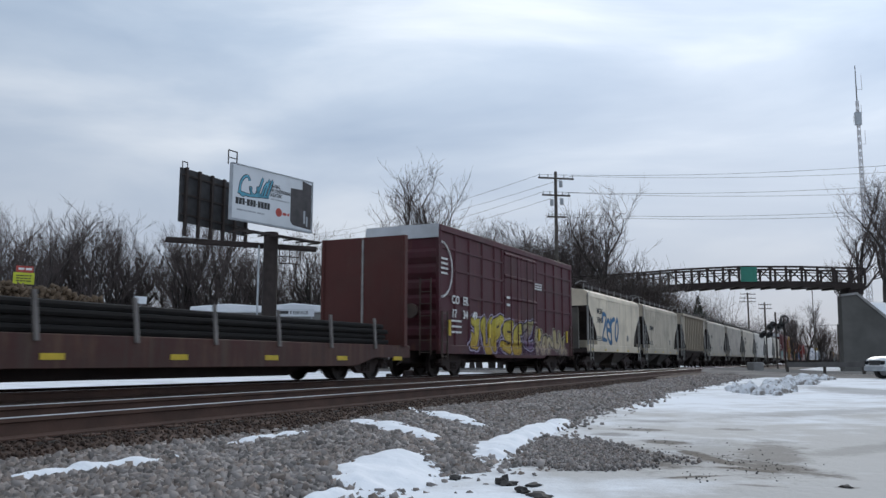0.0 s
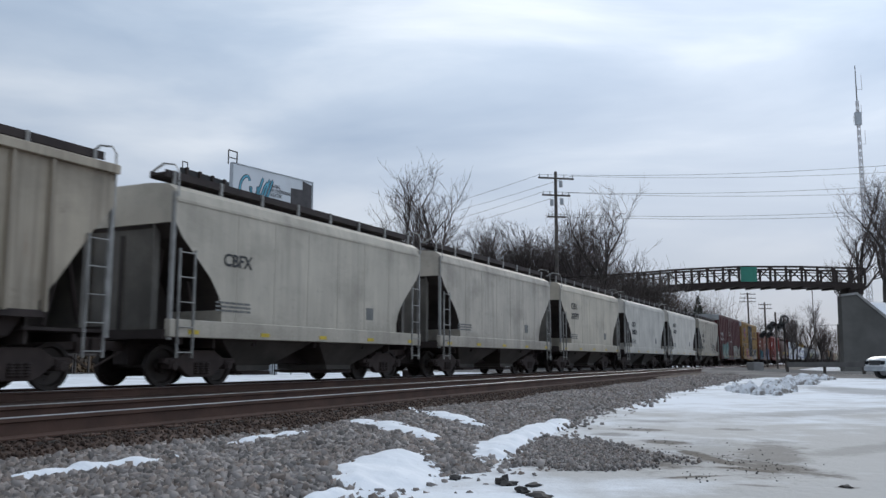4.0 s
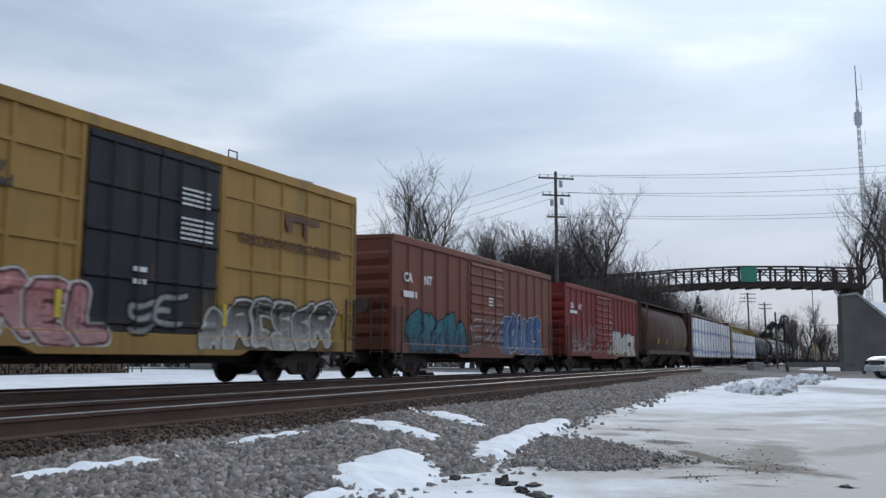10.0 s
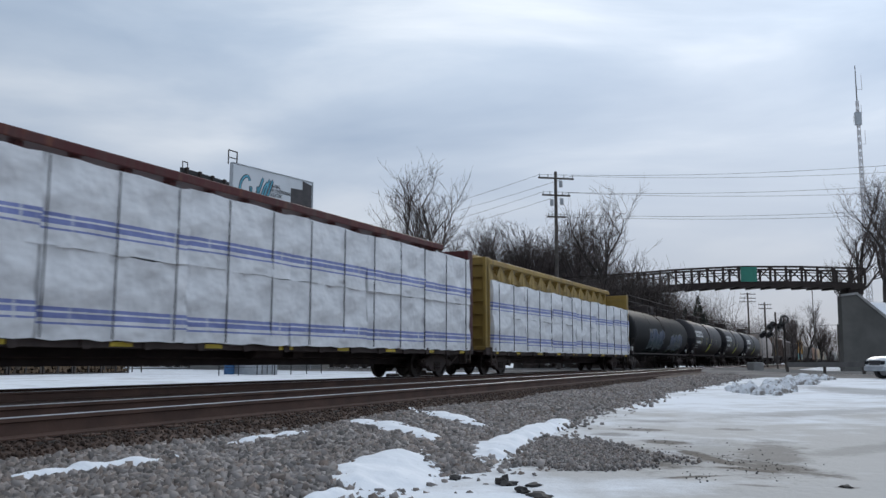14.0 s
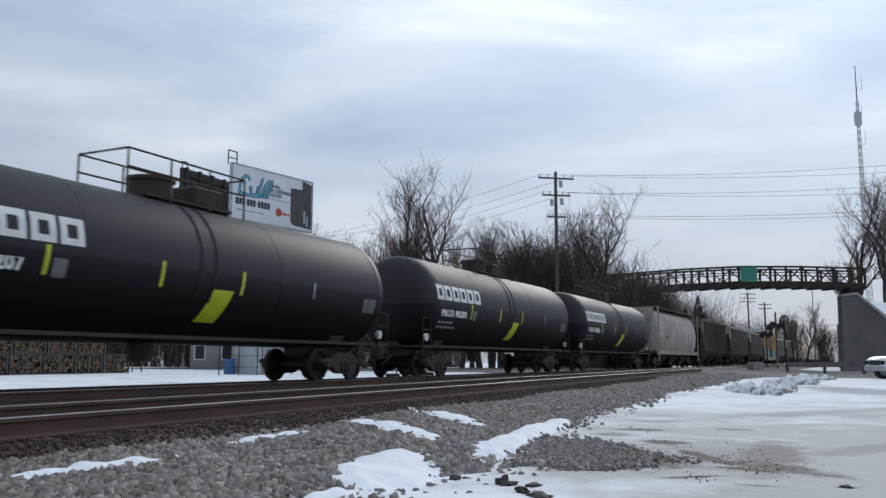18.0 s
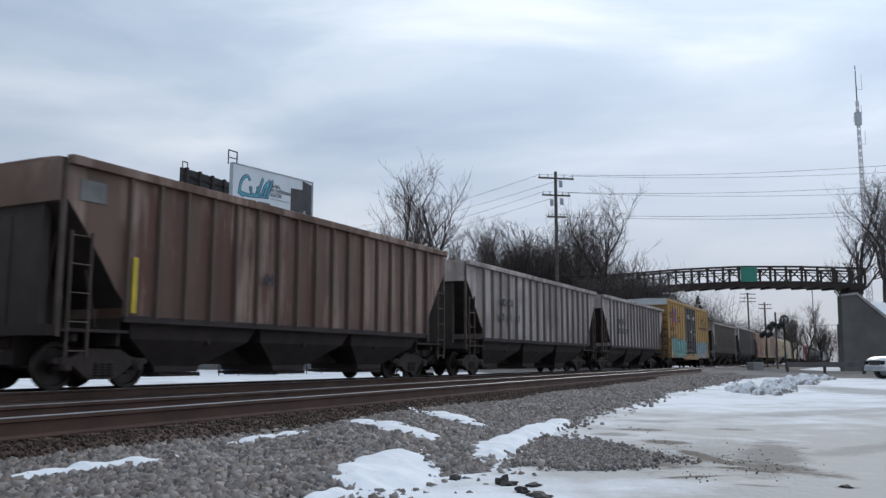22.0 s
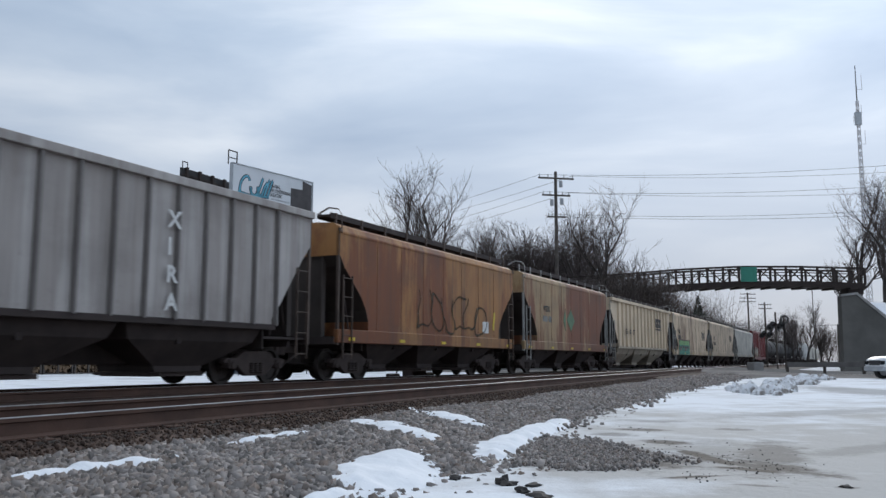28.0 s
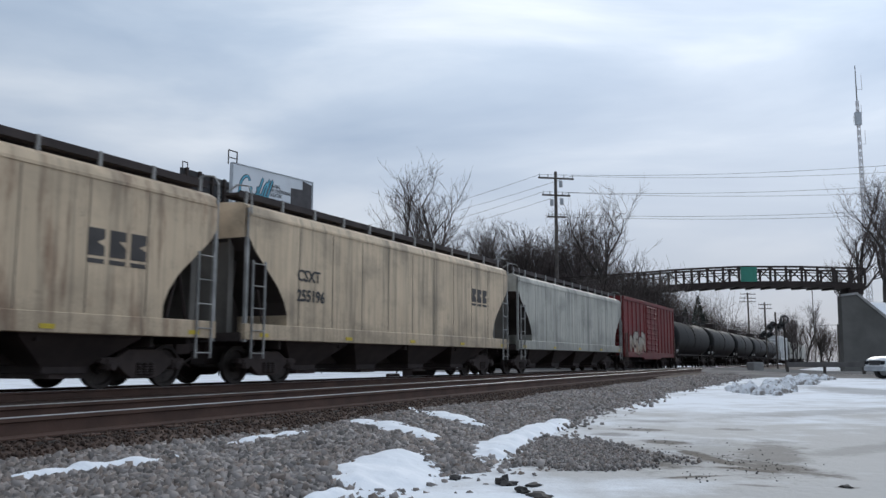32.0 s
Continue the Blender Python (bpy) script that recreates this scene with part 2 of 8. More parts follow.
def lettering(text, size, material, parent, x, y, z, label="", bold=0.0, name="lettering", squash=1.0, m=None):
    """Words on a side that faces the camera (-y)."""
    cu = bpy.data.curves.new(name, "FONT")
    cu.body, cu.size, cu.offset, cu.extrude = text, size, bold, 0.004
    cu.resolution_u = 2
    tmp = new("tmp_text", cu)
    dg = bpy.context.evaluated_depsgraph_get()
    me = bpy.data.meshes.new_from_object(tmp.evaluated_get(dg))
    bpy.data.objects.remove(tmp)
    bpy.data.curves.remove(cu)
    me.materials.clear()
    me.materials.append(material)
    mm = pose(x, y, z, 90, 0, 0) @ Matrix.Diagonal((squash, 1, 1, 1)) if m is None else m
    me.transform(mm)
    ob = new(name, me)
    ob.parent = parent
    if label:
        ob["label"] = label
    return ob


def bars(bm, x, z, w, h, y, n=1, step=0.0, rnd=None):
    """Rows of short bars in place of small print."""
    r = random.Random(int(x * 100 + z * 10))
    for k in range(n):
        zz, xx = z - k * step, x
        while xx < x + w - 0.05:
            ww = min(r.uniform(0.12, 0.4) * (h / 0.09), x + w - xx)
            box(bm, xx, xx + ww, y - 0.004, y + 0.01, zz, zz + h)
            xx += ww + h * 0.6


# ---- sprayed graffiti: layered letter forms laid over a car's side ----
PAD = {ch: ((i % 3) * 0.5, 1 - (i // 3) * 0.25) for i, ch in enumerate("abcdefghijklmno")}
FORMS = {"S": ("cbaghionm",), "Z": ("dabcfjmno",), "E": ("camo", "gh"), "O": ("acoma",), "N": ("maoc",), "U": ("amnoc",), "R": ("mabcihg", "ho"), "D": ("mabfln", "mn"),
         "K": ("am", "chgho"), "L": ("amo",), "A": ("mbo", "jl"), "P": ("mabcig",), "V": ("anc",), "X": ("ao", "cm"), "C": ("cbadjmno",), "H": ("am", "co", "gi"), "e": ("gifbdjno",), "r": ("am", "gdbc"), "o": ("bdjnlfb",),
         "W": ("amhoc",), "J": ("bnmj", "ac"), "2": ("dbcjmo",)}


def spray_material():
    m, nt, b = nodes_of("sprayed_paint")
    at = nt.nodes.new("ShaderNodeAttribute")
    at.attribute_name = "spray"
    co = nt.nodes.new("ShaderNodeTexCoord").outputs["Object"]
    worn = noise_node(nt, co, 5.0, 5.0, 0.65, (1.4, 1, 0.7))
    run = noise_node(nt, co, 1.0, 4.0, 0.6, (7.0, 1, 0.5))
    c = mixc(nt, mathn(nt, "MULTIPLY", ramp(nt, run, 0.45, 0.75), 0.35), at.outputs["Color"], (0.07, 0.06, 0.05))
    link(nt, c, b.inputs["Base Color"])
    link(nt, mathn(nt, "MULTIPLY", at.outputs["Alpha"], mathn(nt, "ADD", mathn(nt, "MULTIPLY", ramp(nt, worn, 0.72, 0.42), 0.3), 0.68)), b.inputs["Alpha"])
    b.inputs["Roughness"].default_value = 0.6
    b.inputs["Specular IOR Level"].default_value = 0.2
    return m


M_SPRAY = spray_material()


def chaikin(pts, times=2):
    for _ in range(times):
        out = [pts[0]]
        for (ax, az), (bx, bz) in zip(pts, pts[1:]):
            out += [(ax * 0.75 + bx * 0.25, az * 0.75 + bz * 0.25), (ax * 0.25 + bx * 0.75, az * 0.25 + bz * 0.75)]
        pts = out + [pts[-1]]
    return pts


def spray(car, surf, x0, x1, z0, z1, forms, fill, fill2, edge=None, halo=None, cloud=None, thick=0.15, seed=1, label="sprayed graffiti lettering", step=0.03, rounds=2, wild=1.0, strength=0.95):
    """Letter forms painted one over another: halo, outline, two-tone fill, over a soft cloud; surf(x, z) is the side's surface."""
    rg = random.Random(seed)
    mg = 0.45
    gx_ = np.arange(x0 - mg, x1 + mg + step, step)
    gz_ = np.arange(max(0.82, z0 - mg), z1 + mg + step, step)
    X, Z = np.meshgrid(gx_, gz_)
    ph = [rg.uniform(0, 6.28) for _ in range(8)]
    nz = 0.5 * np.sin(2.1 * X + ph[0] + np.sin(1.7 * Z + ph[1])) + 0.35 * np.sin(4.3 * Z - 2.6 * X + ph[2]) + 0.25 * np.sin(7.7 * X + 5.1 * Z + ph[3])
    fine = 0.5 * np.sin(13 * X + 3 * np.sin(9 * Z + ph[4])) + 0.5 * np.sin(17 * Z + 2 * np.sin(11 * X + ph[5]))
    wx = X + wild * (0.07 * np.sin(3.1 * Z + ph[6] + 1.3 * X) + 0.03 * np.sin(8 * Z + ph[7]))
    wz = Z + wild * (0.09 * np.sin(2.2 * X + ph[2]) + 0.035 * np.sin(6.5 * X + ph[1]))
    col, alp = np.zeros(X.shape + (3,)), np.zeros(X.shape)
    soft = step * 0.8

    def over(color, a):
        nonlocal col, alp
        col = col * (1 - a)[..., None] + np.asarray(color) * a[..., None]
        alp = alp + a * (1 - alp)

    if cloud:
        dx = np.maximum(np.maximum(x0 + 0.1 - X, X - x1 + 0.1), 0)
        dz = np.maximum(np.maximum(z0 - Z, Z - (z0 + 0.62 * (z1 - z0))), 0)
        over(cloud, np.clip(1.0 - np.hypot(dx, dz) / 0.4 + 0.45 * nz, 0, 1) * 0.75)
    n = len(forms)
    cw = (x1 - x0) / n
    for k, ch in enumerate(forms):
        hgt = (z1 - z0 - thick * 2) * rg.uniform(0.82, 1.0)
        zb_ = z0 + thick + rg.uniform(0.0, 0.10) * (z1 - z0)
        lean = rg.uniform(-0.12, 0.22) * wild
        wd = max(0.12, cw * rg.uniform(0.95, 1.15) - thick * 1.7)
        xc = x0 + (k + 0.5) * cw
        d = np.full(X.shape, 9.0)
        for path in FORMS[ch]:
            pts = [(xc + (PAD[q][0] - 0.5) * wd + lean * (PAD[q][1] - 0.5), zb_ + PAD[q][1] * hgt) for q in path]
            pts = chaikin(pts, rounds)
            for (ax, az), (bx, bz) in zip(pts, pts[1:]):
                ux, uz = bx - ax, bz - az
                L = ux * ux + uz * uz + 1e-9
                f = np.clip(((wx - ax) * ux + (wz - az) * uz) / L, 0, 1)
                d = np.minimum(d, np.hypot(wx - ax - f * ux, wz - az - f * uz))
        t = thick * (1 + 0.22 * nz)
        if halo:
            over(halo, np.clip((t + 0.11 - d) / soft + 0.5, 0, 1))
        if edge:
            over(edge, np.clip((t + 0.06 - d) / soft + 0.5, 0, 1))
        g = np.clip((Z - zb_) / hgt + 0.3 * nz, 0, 1)[..., None]
        over(np.asarray(fill) * g + np.asarray(fill2) * (1 - g), np.clip((t - d) / soft + 0.5, 0, 1))
        if edge and thick > 0.1:
            over(edge, 0.7 * np.clip((0.016 - np.abs(d - 0.45 * t + 0.05 * fine)) / soft + 0.4, 0, 1) * (nz > 0.25))
            over(tuple(min(0.8, c * 1.5 + 0.05) for c in fill), 0.6 * np.clip((0.03 - np.abs(d - 0.3 * t)) / soft + 0.3, 0, 1) * (nz < -0.3))
    alp = alp * strength
    S = np.array([[surf(x, z) for x in gx_] for z in gz_]) - 0.007
    nzr, nxc = X.shape
    V = np.stack([X, S, Z], -1).reshape(-1, 3)
    a4 = (alp[:-1, :-1] + alp[1:, :-1] + alp[:-1, 1:] + alp[1:, 1:]) > 0.02
    jj, ii = np.nonzero(a4)
    q0 = jj * nxc + ii
    Fq = np.stack([q0, q0 + 1, q0 + nxc + 1, q0 + nxc], -1)
    used, inv = np.unique(Fq, return_inverse=True)
    Fq = inv.reshape(-1, 4)
    me = bpy.data.meshes.new("graffiti")
    me.vertices.add(len(used))
    me.vertices.foreach_set("co", V[used].astype(np.float32).ravel())
    me.loops.add(Fq.size)
    me.loops.foreach_set("vertex_index", Fq.astype(np.int32).ravel())
    me.polygons.add(len(Fq))
    me.polygons.foreach_set("loop_start", np.arange(0, Fq.size, 4, dtype=np.int32))
    me.update(calc_edges=True)
    la = me.attributes.new("spray", "FLOAT_COLOR", "POINT")
    safe = np.where(alp[..., None] > 1e-4, col / np.maximum(alp / strength, 1e-4)[..., None], 0.0)
    rgba = np.concatenate([np.clip(safe, 0, 1), alp[..., None]], -1).reshape(-1, 4)[used]
    la.data.foreach_set("color", rgba.astype(np.float32).ravel())
    return part("graffiti", me, M_SPRAY, car, label)


# ---- running gear, shared by all cars ----
WHEEL_R = 0.457


def wheelset_mesh():
    bm = bmesh.new()
    prof = [(0.0, 0.62), (0.10, 0.62), (0.16, 0.66), (0.36, 0.69), (0.40, 0.645), (0.450, 0.655), (0.455, 0.685), (0.457, 0.72), (0.457, 0.79), (0.38, 0.79), (0.35, 0.735), (0.17, 0.72), (0.14, 0.80), (0.0, 0.80)]
    for side in (-1, 1):
        seg = 24
        rings = []
        for r, y in prof:
            rings.append([(r * math.cos(2 * math.pi * i / seg), side * y, r * math.sin(2 * math.pi * i / seg)) for i in range(seg)])
        vs = [[bm.verts.new(p) for p in r] for r in rings]
        for a, b in zip(vs, vs[1:]):
            for i in range(seg):
                j = (i + 1) % seg
                bm.faces.new((a[i], a[j], b[j], b[i]))
        for k in range(3):
            a = k * 2.1
            tube(bm, (0.26 * math.cos(a), side * 0.70, 0.26 * math.sin(a)), (0.26 * math.cos(a), side * 0.735, 0.26 * math.sin(a)), 0.045, seg=6)
        tube(bm, (0, side * 0.79, 0), (0, side * 1.09, 0), 0.085, seg=8)
    tube(bm, (0, -0.64, 0), (0, 0.64, 0), 0.08, seg=8)
    bmesh.ops.remove_doubles(bm, verts=bm.verts, dist=1e-5)
    return finish(bm, "wheelset", smooth=True)


def side_frame_mesh():
    bm = bmesh.new()
    top = [(-1.18, 0.52), (-1.12, 0.62), (-0.72, 0.63), (-0.42, 0.80), (0.42, 0.80), (0.72, 0.63), (1.12, 0.62), (1.18, 0.52), (0.82, 0.42), (0.74, 0.48), (0.42, 0.24), (0.30, 0.20), (-0.30, 0.20), (-0.42, 0.24), (-0.74, 0.48), (-0.82, 0.42)]
    prism(bm, top, -0.09, 0.09)
    for x in (-0.889, 0.889):
        box(bm, x - 0.13, x + 0.13, -0.13, 0.13, 0.38, 0.60)
        tube(bm, (x, -0.17, 0.457), (x, -0.12, 0.457), 0.10, seg=10)
    return finish(bm, "side_frame", bevel=0.015)


def spring_mesh():
    bm = bmesh.new()
    rows = []
    for k in range(11):
        r = 0.075 if k % 2 else 0.055
        rows.append([(r * math.cos(a * math.pi / 4), -0.10 + r * math.sin(a * math.pi / 4), 0.27 + k * 0.026) for a in range(8)])
    loft(bm, rows)
    return finish(bm, "spring")


def bolster_mesh():
    bm = bmesh.new()
    box(bm, -0.20, 0.20, -0.95, 0.95, 0.40, 0.74)
    box(bm, -0.30, 0.30, -0.35, 0.35, 0.70, 0.86)
    for x in (-0.5, 0.5):
        tube(bm, (x, -0.80, 0.36), (x, 0.80, 0.36), 0.05, seg=6)
        for y in (-0.72, 0.72):
            box(bm, x - 0.04 + 0.06 * (1 if x < 0 else -1), x + 0.04, y - 0.06, y + 0.06, 0.26, 0.58)
    return finish(bm, "truck", bevel=0.02)


ME_WHEEL, ME_FRAME, ME_SPRING, ME_BOLSTER = wheelset_mesh(), side_frame_mesh(), spring_mesh(), bolster_mesh()
for _me, _m in ((ME_WHEEL, M_WHEEL), (ME_FRAME, M_BLACK), (ME_SPRING, M_BLACK), (ME_BOLSTER, M_BLACK)):
    _me.materials.append(_m)
CARS = []      # (car, s of its middle at 16 s, wheelsets)


def add_trucks(car, half, low=1.9):
    sets = []
    for x in (-half + low, half - low):
        tr = part("truck", ME_BOLSTER, None, car, "", at=pose(x, 0, 0))
        for y in (-1.0, 1.0):
            part("side_frame", ME_FRAME, None, tr, "", at=pose(0, y, 0))
        for dx in (-0.17, 0.0, 0.17):
            part("spring", ME_SPRING, None, tr, "", at=pose(dx, -1.0, 0))
        for dx in (-0.889, 0.889):
            w = part("wheelset", ME_WHEEL, None, tr, "worn steel wheels on an axle", at=pose(dx, 0, WHEEL_R))
            sets.append((w, dx))
    return sets


def coupler_mesh(half, reach, sgn):
    bm = bmesh.new()
    x0, x1 = sorted((sgn * (half - 0.5), sgn * (half + reach - 0.02)))
    box(bm, x0, x1, -0.09, 0.09, 0.78, 0.98)
    xe = sgn * (half + reach)
    prism(bm, [(xe - sgn * 0.30, -0.16), (xe - sgn * 0.02, -0.20), (xe - sgn * 0.02, 0.02), (xe - sgn * 0.12, 0.18), (xe - sgn * 0.30, 0.16)], 0.72, 1.04, axis="z")
    tube(bm, (sgn * (half + 0.05), -0.25, 0.75), (xe - sgn * 0.05, -0.22, 0.42), 0.03, seg=6)
    return finish(bm, "coupler", bevel=0.015)


def ladder(car, x, y, z0, z1, width=0.42, material=None, along=True, rungs=None):
    bm = bmesh.new()
    a, b = (x - width / 2, x + width / 2)
    n = rungs or max(2, int((z1 - z0) / 0.42))
    for xx in (a, b):
        box(bm, xx - 0.015, xx + 0.015, y - 0.05, y, z0, z1)
    for k in range(n):
        zz = z0 + 0.12 + k * (z1 - z0 - 0.2) / max(1, n - 1)
        tube(bm, (a, y - 0.04, zz), (b, y - 0.04, zz), 0.014, seg=5)
    return part("ladder", bm, material or M_LADDER, car)


def underframe(car, half, z0=0.75, z1=1.15, gear=True):
    bm = bmesh.new()
    box(bm, -half + 0.2, half - 0.2, -0.22, 0.22, z0, z1)
    part("center_sill", bm, M_SILL, car, bevel=0.01)
    bm = bmesh.new()
    box(bm, -0.06, 0.06, -1.35, 1.35, -0.18, -0.03)
    me = finish(bm, "cross_bearer")
    me.materials.append(M_SILL)
    for x in np.linspace(-half + 0.6, half - 0.6, 5):
        part("cross_bearer", me, None, car, at=pose(float(x), 0, z1))
    if gear:
        bm = bmesh.new()
        tube(bm, (-0.7, -0.9, 0.80), (0.4, -0.9, 0.80), 0.20, seg=12)
        box(bm, 0.9, 1.35, -1.05, -0.7, 0.66, 0.98)
        tube(bm, (-half + 2.6, -0.55, 0.62), (half - 2.6, -0.55, 0.66), 0.022, seg=5)
        part("brake_gear", bm, M_BLACK, car, bevel=0.0, smooth=True)


def start_car(name, label, F, R, category, group):
    s, half = (F + R) / 2, (R - F) / 2
    car = thing(name, on_track(s, 0, RAIL_Z), label, category, group)
    for sgn in (-1, 1):
        part("coupler", coupler_mesh(half, 0.75, sgn), M_BLACK, car)
    return car, s, half


# ---- box cars ----
SIDES = {}


def boxcar(label, F, R, H, side_mat, door_mat, door=(-1.5, 1.5), ribs=16, rib_w=0.09, cap=0.0, end_mat=None, girts=(), horiz_door=False, yellow=True):
    car, s, h = start_car("boxcar", label, F, R, "freight car", "cars of the freight train")
    end_mat = end_mat or side_mat
    zb, W = 1.02, 1.50
    bm = bmesh.new()
    box(bm, -h + 0.04, h - 0.04, -W + 0.06, W - 0.06, zb, H - 0.12)
    part("body", bm, side_mat, car)
    # roof with low cross ribs
    bm = bmesh.new()
    prism(bm, [(-W + 0.06, H - 0.13), (-W + 0.06, H - 0.03), (0, H + 0.035), (W - 0.06, H - 0.03), (W - 0.06, H - 0.13)], -h, h, axis="x")
    for x in np.linspace(-h + 0.4, h - 0.4, 14):
        prism(bm, [(-W + 0.08, H - 0.03), (-W + 0.08, H + 0.005), (0, H + 0.07), (W - 0.08, H + 0.005), (W - 0.08, H - 0.03), (0, H + 0.02)], x - 0.05, x + 0.05, axis="x")
    part("roof", bm, M_GALV if cap else side_mat, car, "galvanised roof" if cap else "")
    # eave and sill rails
    bm = bmesh.new()
    box(bm, -h, h, -W - 0.02, -W + 0.06, H - 0.24, H - 0.005)
    part("top_rail", bm, side_mat, car, bevel=0.012)
    bm = bmesh.new()
    prism(bm, [(-h, zb + 0.10), (-h, zb - 0.21), (door[0] - 1.2, zb - 0.21), (door[0] - 0.9, zb - 0.34), (door[1] + 0.9, zb - 0.34), (door[1] + 1.2, zb - 0.21), (h, zb - 0.21), (h, zb + 0.10)], -W - 0.018, -W + 0.14)
    part("side_sill", bm, side_mat, car, bevel=0.012)
    # side posts on the camera's side, one mesh shared
    bm = bmesh.new()
    prism(bm, [(-rib_w, 0.07), (-rib_w * 0.45, -0.0), (rib_w * 0.45, -0.0), (rib_w, 0.07)], zb + 0.10, H - 0.24, axis="z")
    me = finish(bm, "side_post")
    me.materials.append(side_mat)
    xs = [x for x in np.linspace(-h + 0.12, h - 0.12, ribs) if not (door[0] - 0.15 < x < door[1] + 0.15)]
    for x in xs + [door[0] - 0.12, door[1] + 0.12]:
        part("side_post", me, None, car, at=pose(x, -W, 0))
    for z in girts:
        for x0, x1 in ((-h + 0.1, door[0] - 0.15), (door[1] + 0.15, h - 0.1)):
            bm = bmesh.new()
            box(bm, x0, x1, -W + 0.01, -W + 0.07, z - 0.04, z + 0.04)
            part("girt", bm, side_mat, car)
    # doors
    n = 2 if door[1] - door[0] > 3.4 else 1
    wd = (door[1] - door[0]) / n
    for k in range(n):
        x0, x1 = door[0] + k * wd + 0.02, door[0] + (k + 1) * wd - 0.02
        bm = bmesh.new()
        rows = 9 if horiz_door else 5
        sec = [(-W + 0.07, zb + 0.12), (-W, zb + 0.12)]
        for i in range(rows):
            z = zb + 0.3 + i * (H - zb - 0.7) / (rows - 1)
            sec += [(-W, z - 0.07), (-W - 0.045, z - 0.03), (-W - 0.045, z + 0.03), (-W, z + 0.07)]
        prism(bm, sec + [(-W, H - 0.28), (-W + 0.07, H - 0.28)], x0, x1, axis="x")
        dr = part("door", bm, door_mat, car, "sliding plug door")
        for xx in (x0 + wd * 0.3, x0 + wd * 0.7):
            bm = bmesh.new()
            tube(bm, (xx, -W - 0.065, zb + 0.15), (xx, -W - 0.065, H - 0.4), 0.022, seg=6)
            part("locking_bar", bm, door_mat, dr)
    # corrugated ends
    for sgn in (-1, 1):
        bm = bmesh.new()
        n = 6
        sec = [(sgn * (h - 0.08), zb - 0.1), (sgn * (h - 0.03), zb - 0.1), (sgn * (h - 0.03), zb + 0.3)]
        for k in range(n):
            z = zb + 0.3 + k * (H - 0.75 - cap - zb) / n
            dz = (H - 0.75 - cap - zb) / n
            sec += [(sgn * (h + 0.07), z + dz * 0.25), (sgn * (h + 0.07), z + dz * 0.62), (sgn * (h - 0.03), z + dz * 0.86)]
        sec += [(sgn * (h - 0.03), H - 0.15), (sgn * (h - 0.08), H - 0.15)]
        prism(bm, sec, -W + 0.12, W - 0.12)
        part("end_wall", bm, end_mat, car, "pressed-steel end with horizontal corrugations")
        for y in (-W + 0.06, W - 0.06):
            bm = bmesh.new()
            box(bm, sgn * h - 0.05, sgn * h + 0.05, y - 0.06, y + 0.06, zb - 0.1, H - 0.15)
            part("corner_post", bm, end_mat, car)
        if cap:
            bm = bmesh.new()
            box(bm, sgn * h - 0.03, sgn * (h + 0.035) + 0.03 * sgn, -W + 0.02, W - 0.02, H - 0.16 - cap, H + 0.0)
            part("end_cap", bm, M_GALV, car, "pale galvanised top of the end")
    for x, dz in ((-h + 0.30, 2.3), (h - 0.30, 2.3)):
        ladder(car, x, -W - 0.03, 0.60, zb + dz * 0.55, 0.42, M_LADDER_DARK)
    for sgn in (-1, 1):
        bm = bmesh.new()
        xe = sgn * (h + 0.13)
        for y in (-1.22, -0.80, 0.80, 1.22):
            box(bm, xe - 0.02, xe + 0.02, y - 0.018, y + 0.018, 0.75, H - 1.9)
        for z in np.arange(0.85, H - 1.95, 0.42):
            for y in (-1.22, 0.80):
                tube(bm, (xe, y, z), (xe, y + 0.42, z), 0.014, seg=5)
        tube(bm, (sgn * (h + 0.05), -0.45, 2.3), (sgn * (h + 0.16), -0.45, 2.3), 0.26, seg=14)
        part("end_ladder", bm, M_LADDER_DARK, car, "steel end ladders and brake wheel")
    if yellow:
        for x in np.linspace(-h + 0.9, h - 0.9, 8):
            bm = bmesh.new()
            box(bm, x - 0.13, x + 0.13, -W - 0.027, -W + 0.0, zb + 0.0, zb + 0.07)
            part("reflector", bm, M_YELLOW, car, "yellow reflective strip")
    underframe(car, h, 0.50, 1.15)
    CARS.append((car, s, add_trucks(car, h)))
    posts = xs + [door[0] - 0.12, door[1] + 0.12]
    door_rows = 9 if horiz_door else 5

    def surf(x, z):
        """Outermost surface of the side at a place."""
        if z < zb + 0.10:
            return -W - 0.018
        if door[0] - 0.02 < x < door[1] + 0.02:
            best = min(abs(z - (zb + 0.3 + i * (H - zb - 0.7) / (door_rows - 1))) for i in range(door_rows))
            return -W - 0.046 * max(0.0, min(1.0, (0.095 - best) / 0.05))
        y = -W + 0.06
        near = min(abs(x - q) for q in posts)
        y -= 0.06 * max(0.0, min(1.0, (rib_w + 0.02 - near) / (rib_w * 0.55)))
        if any(abs(z - q) < 0.065 for q in girts):
            y = min(y, -W + 0.01)
        return y
    SIDES[car.name] = surf
    return car, h


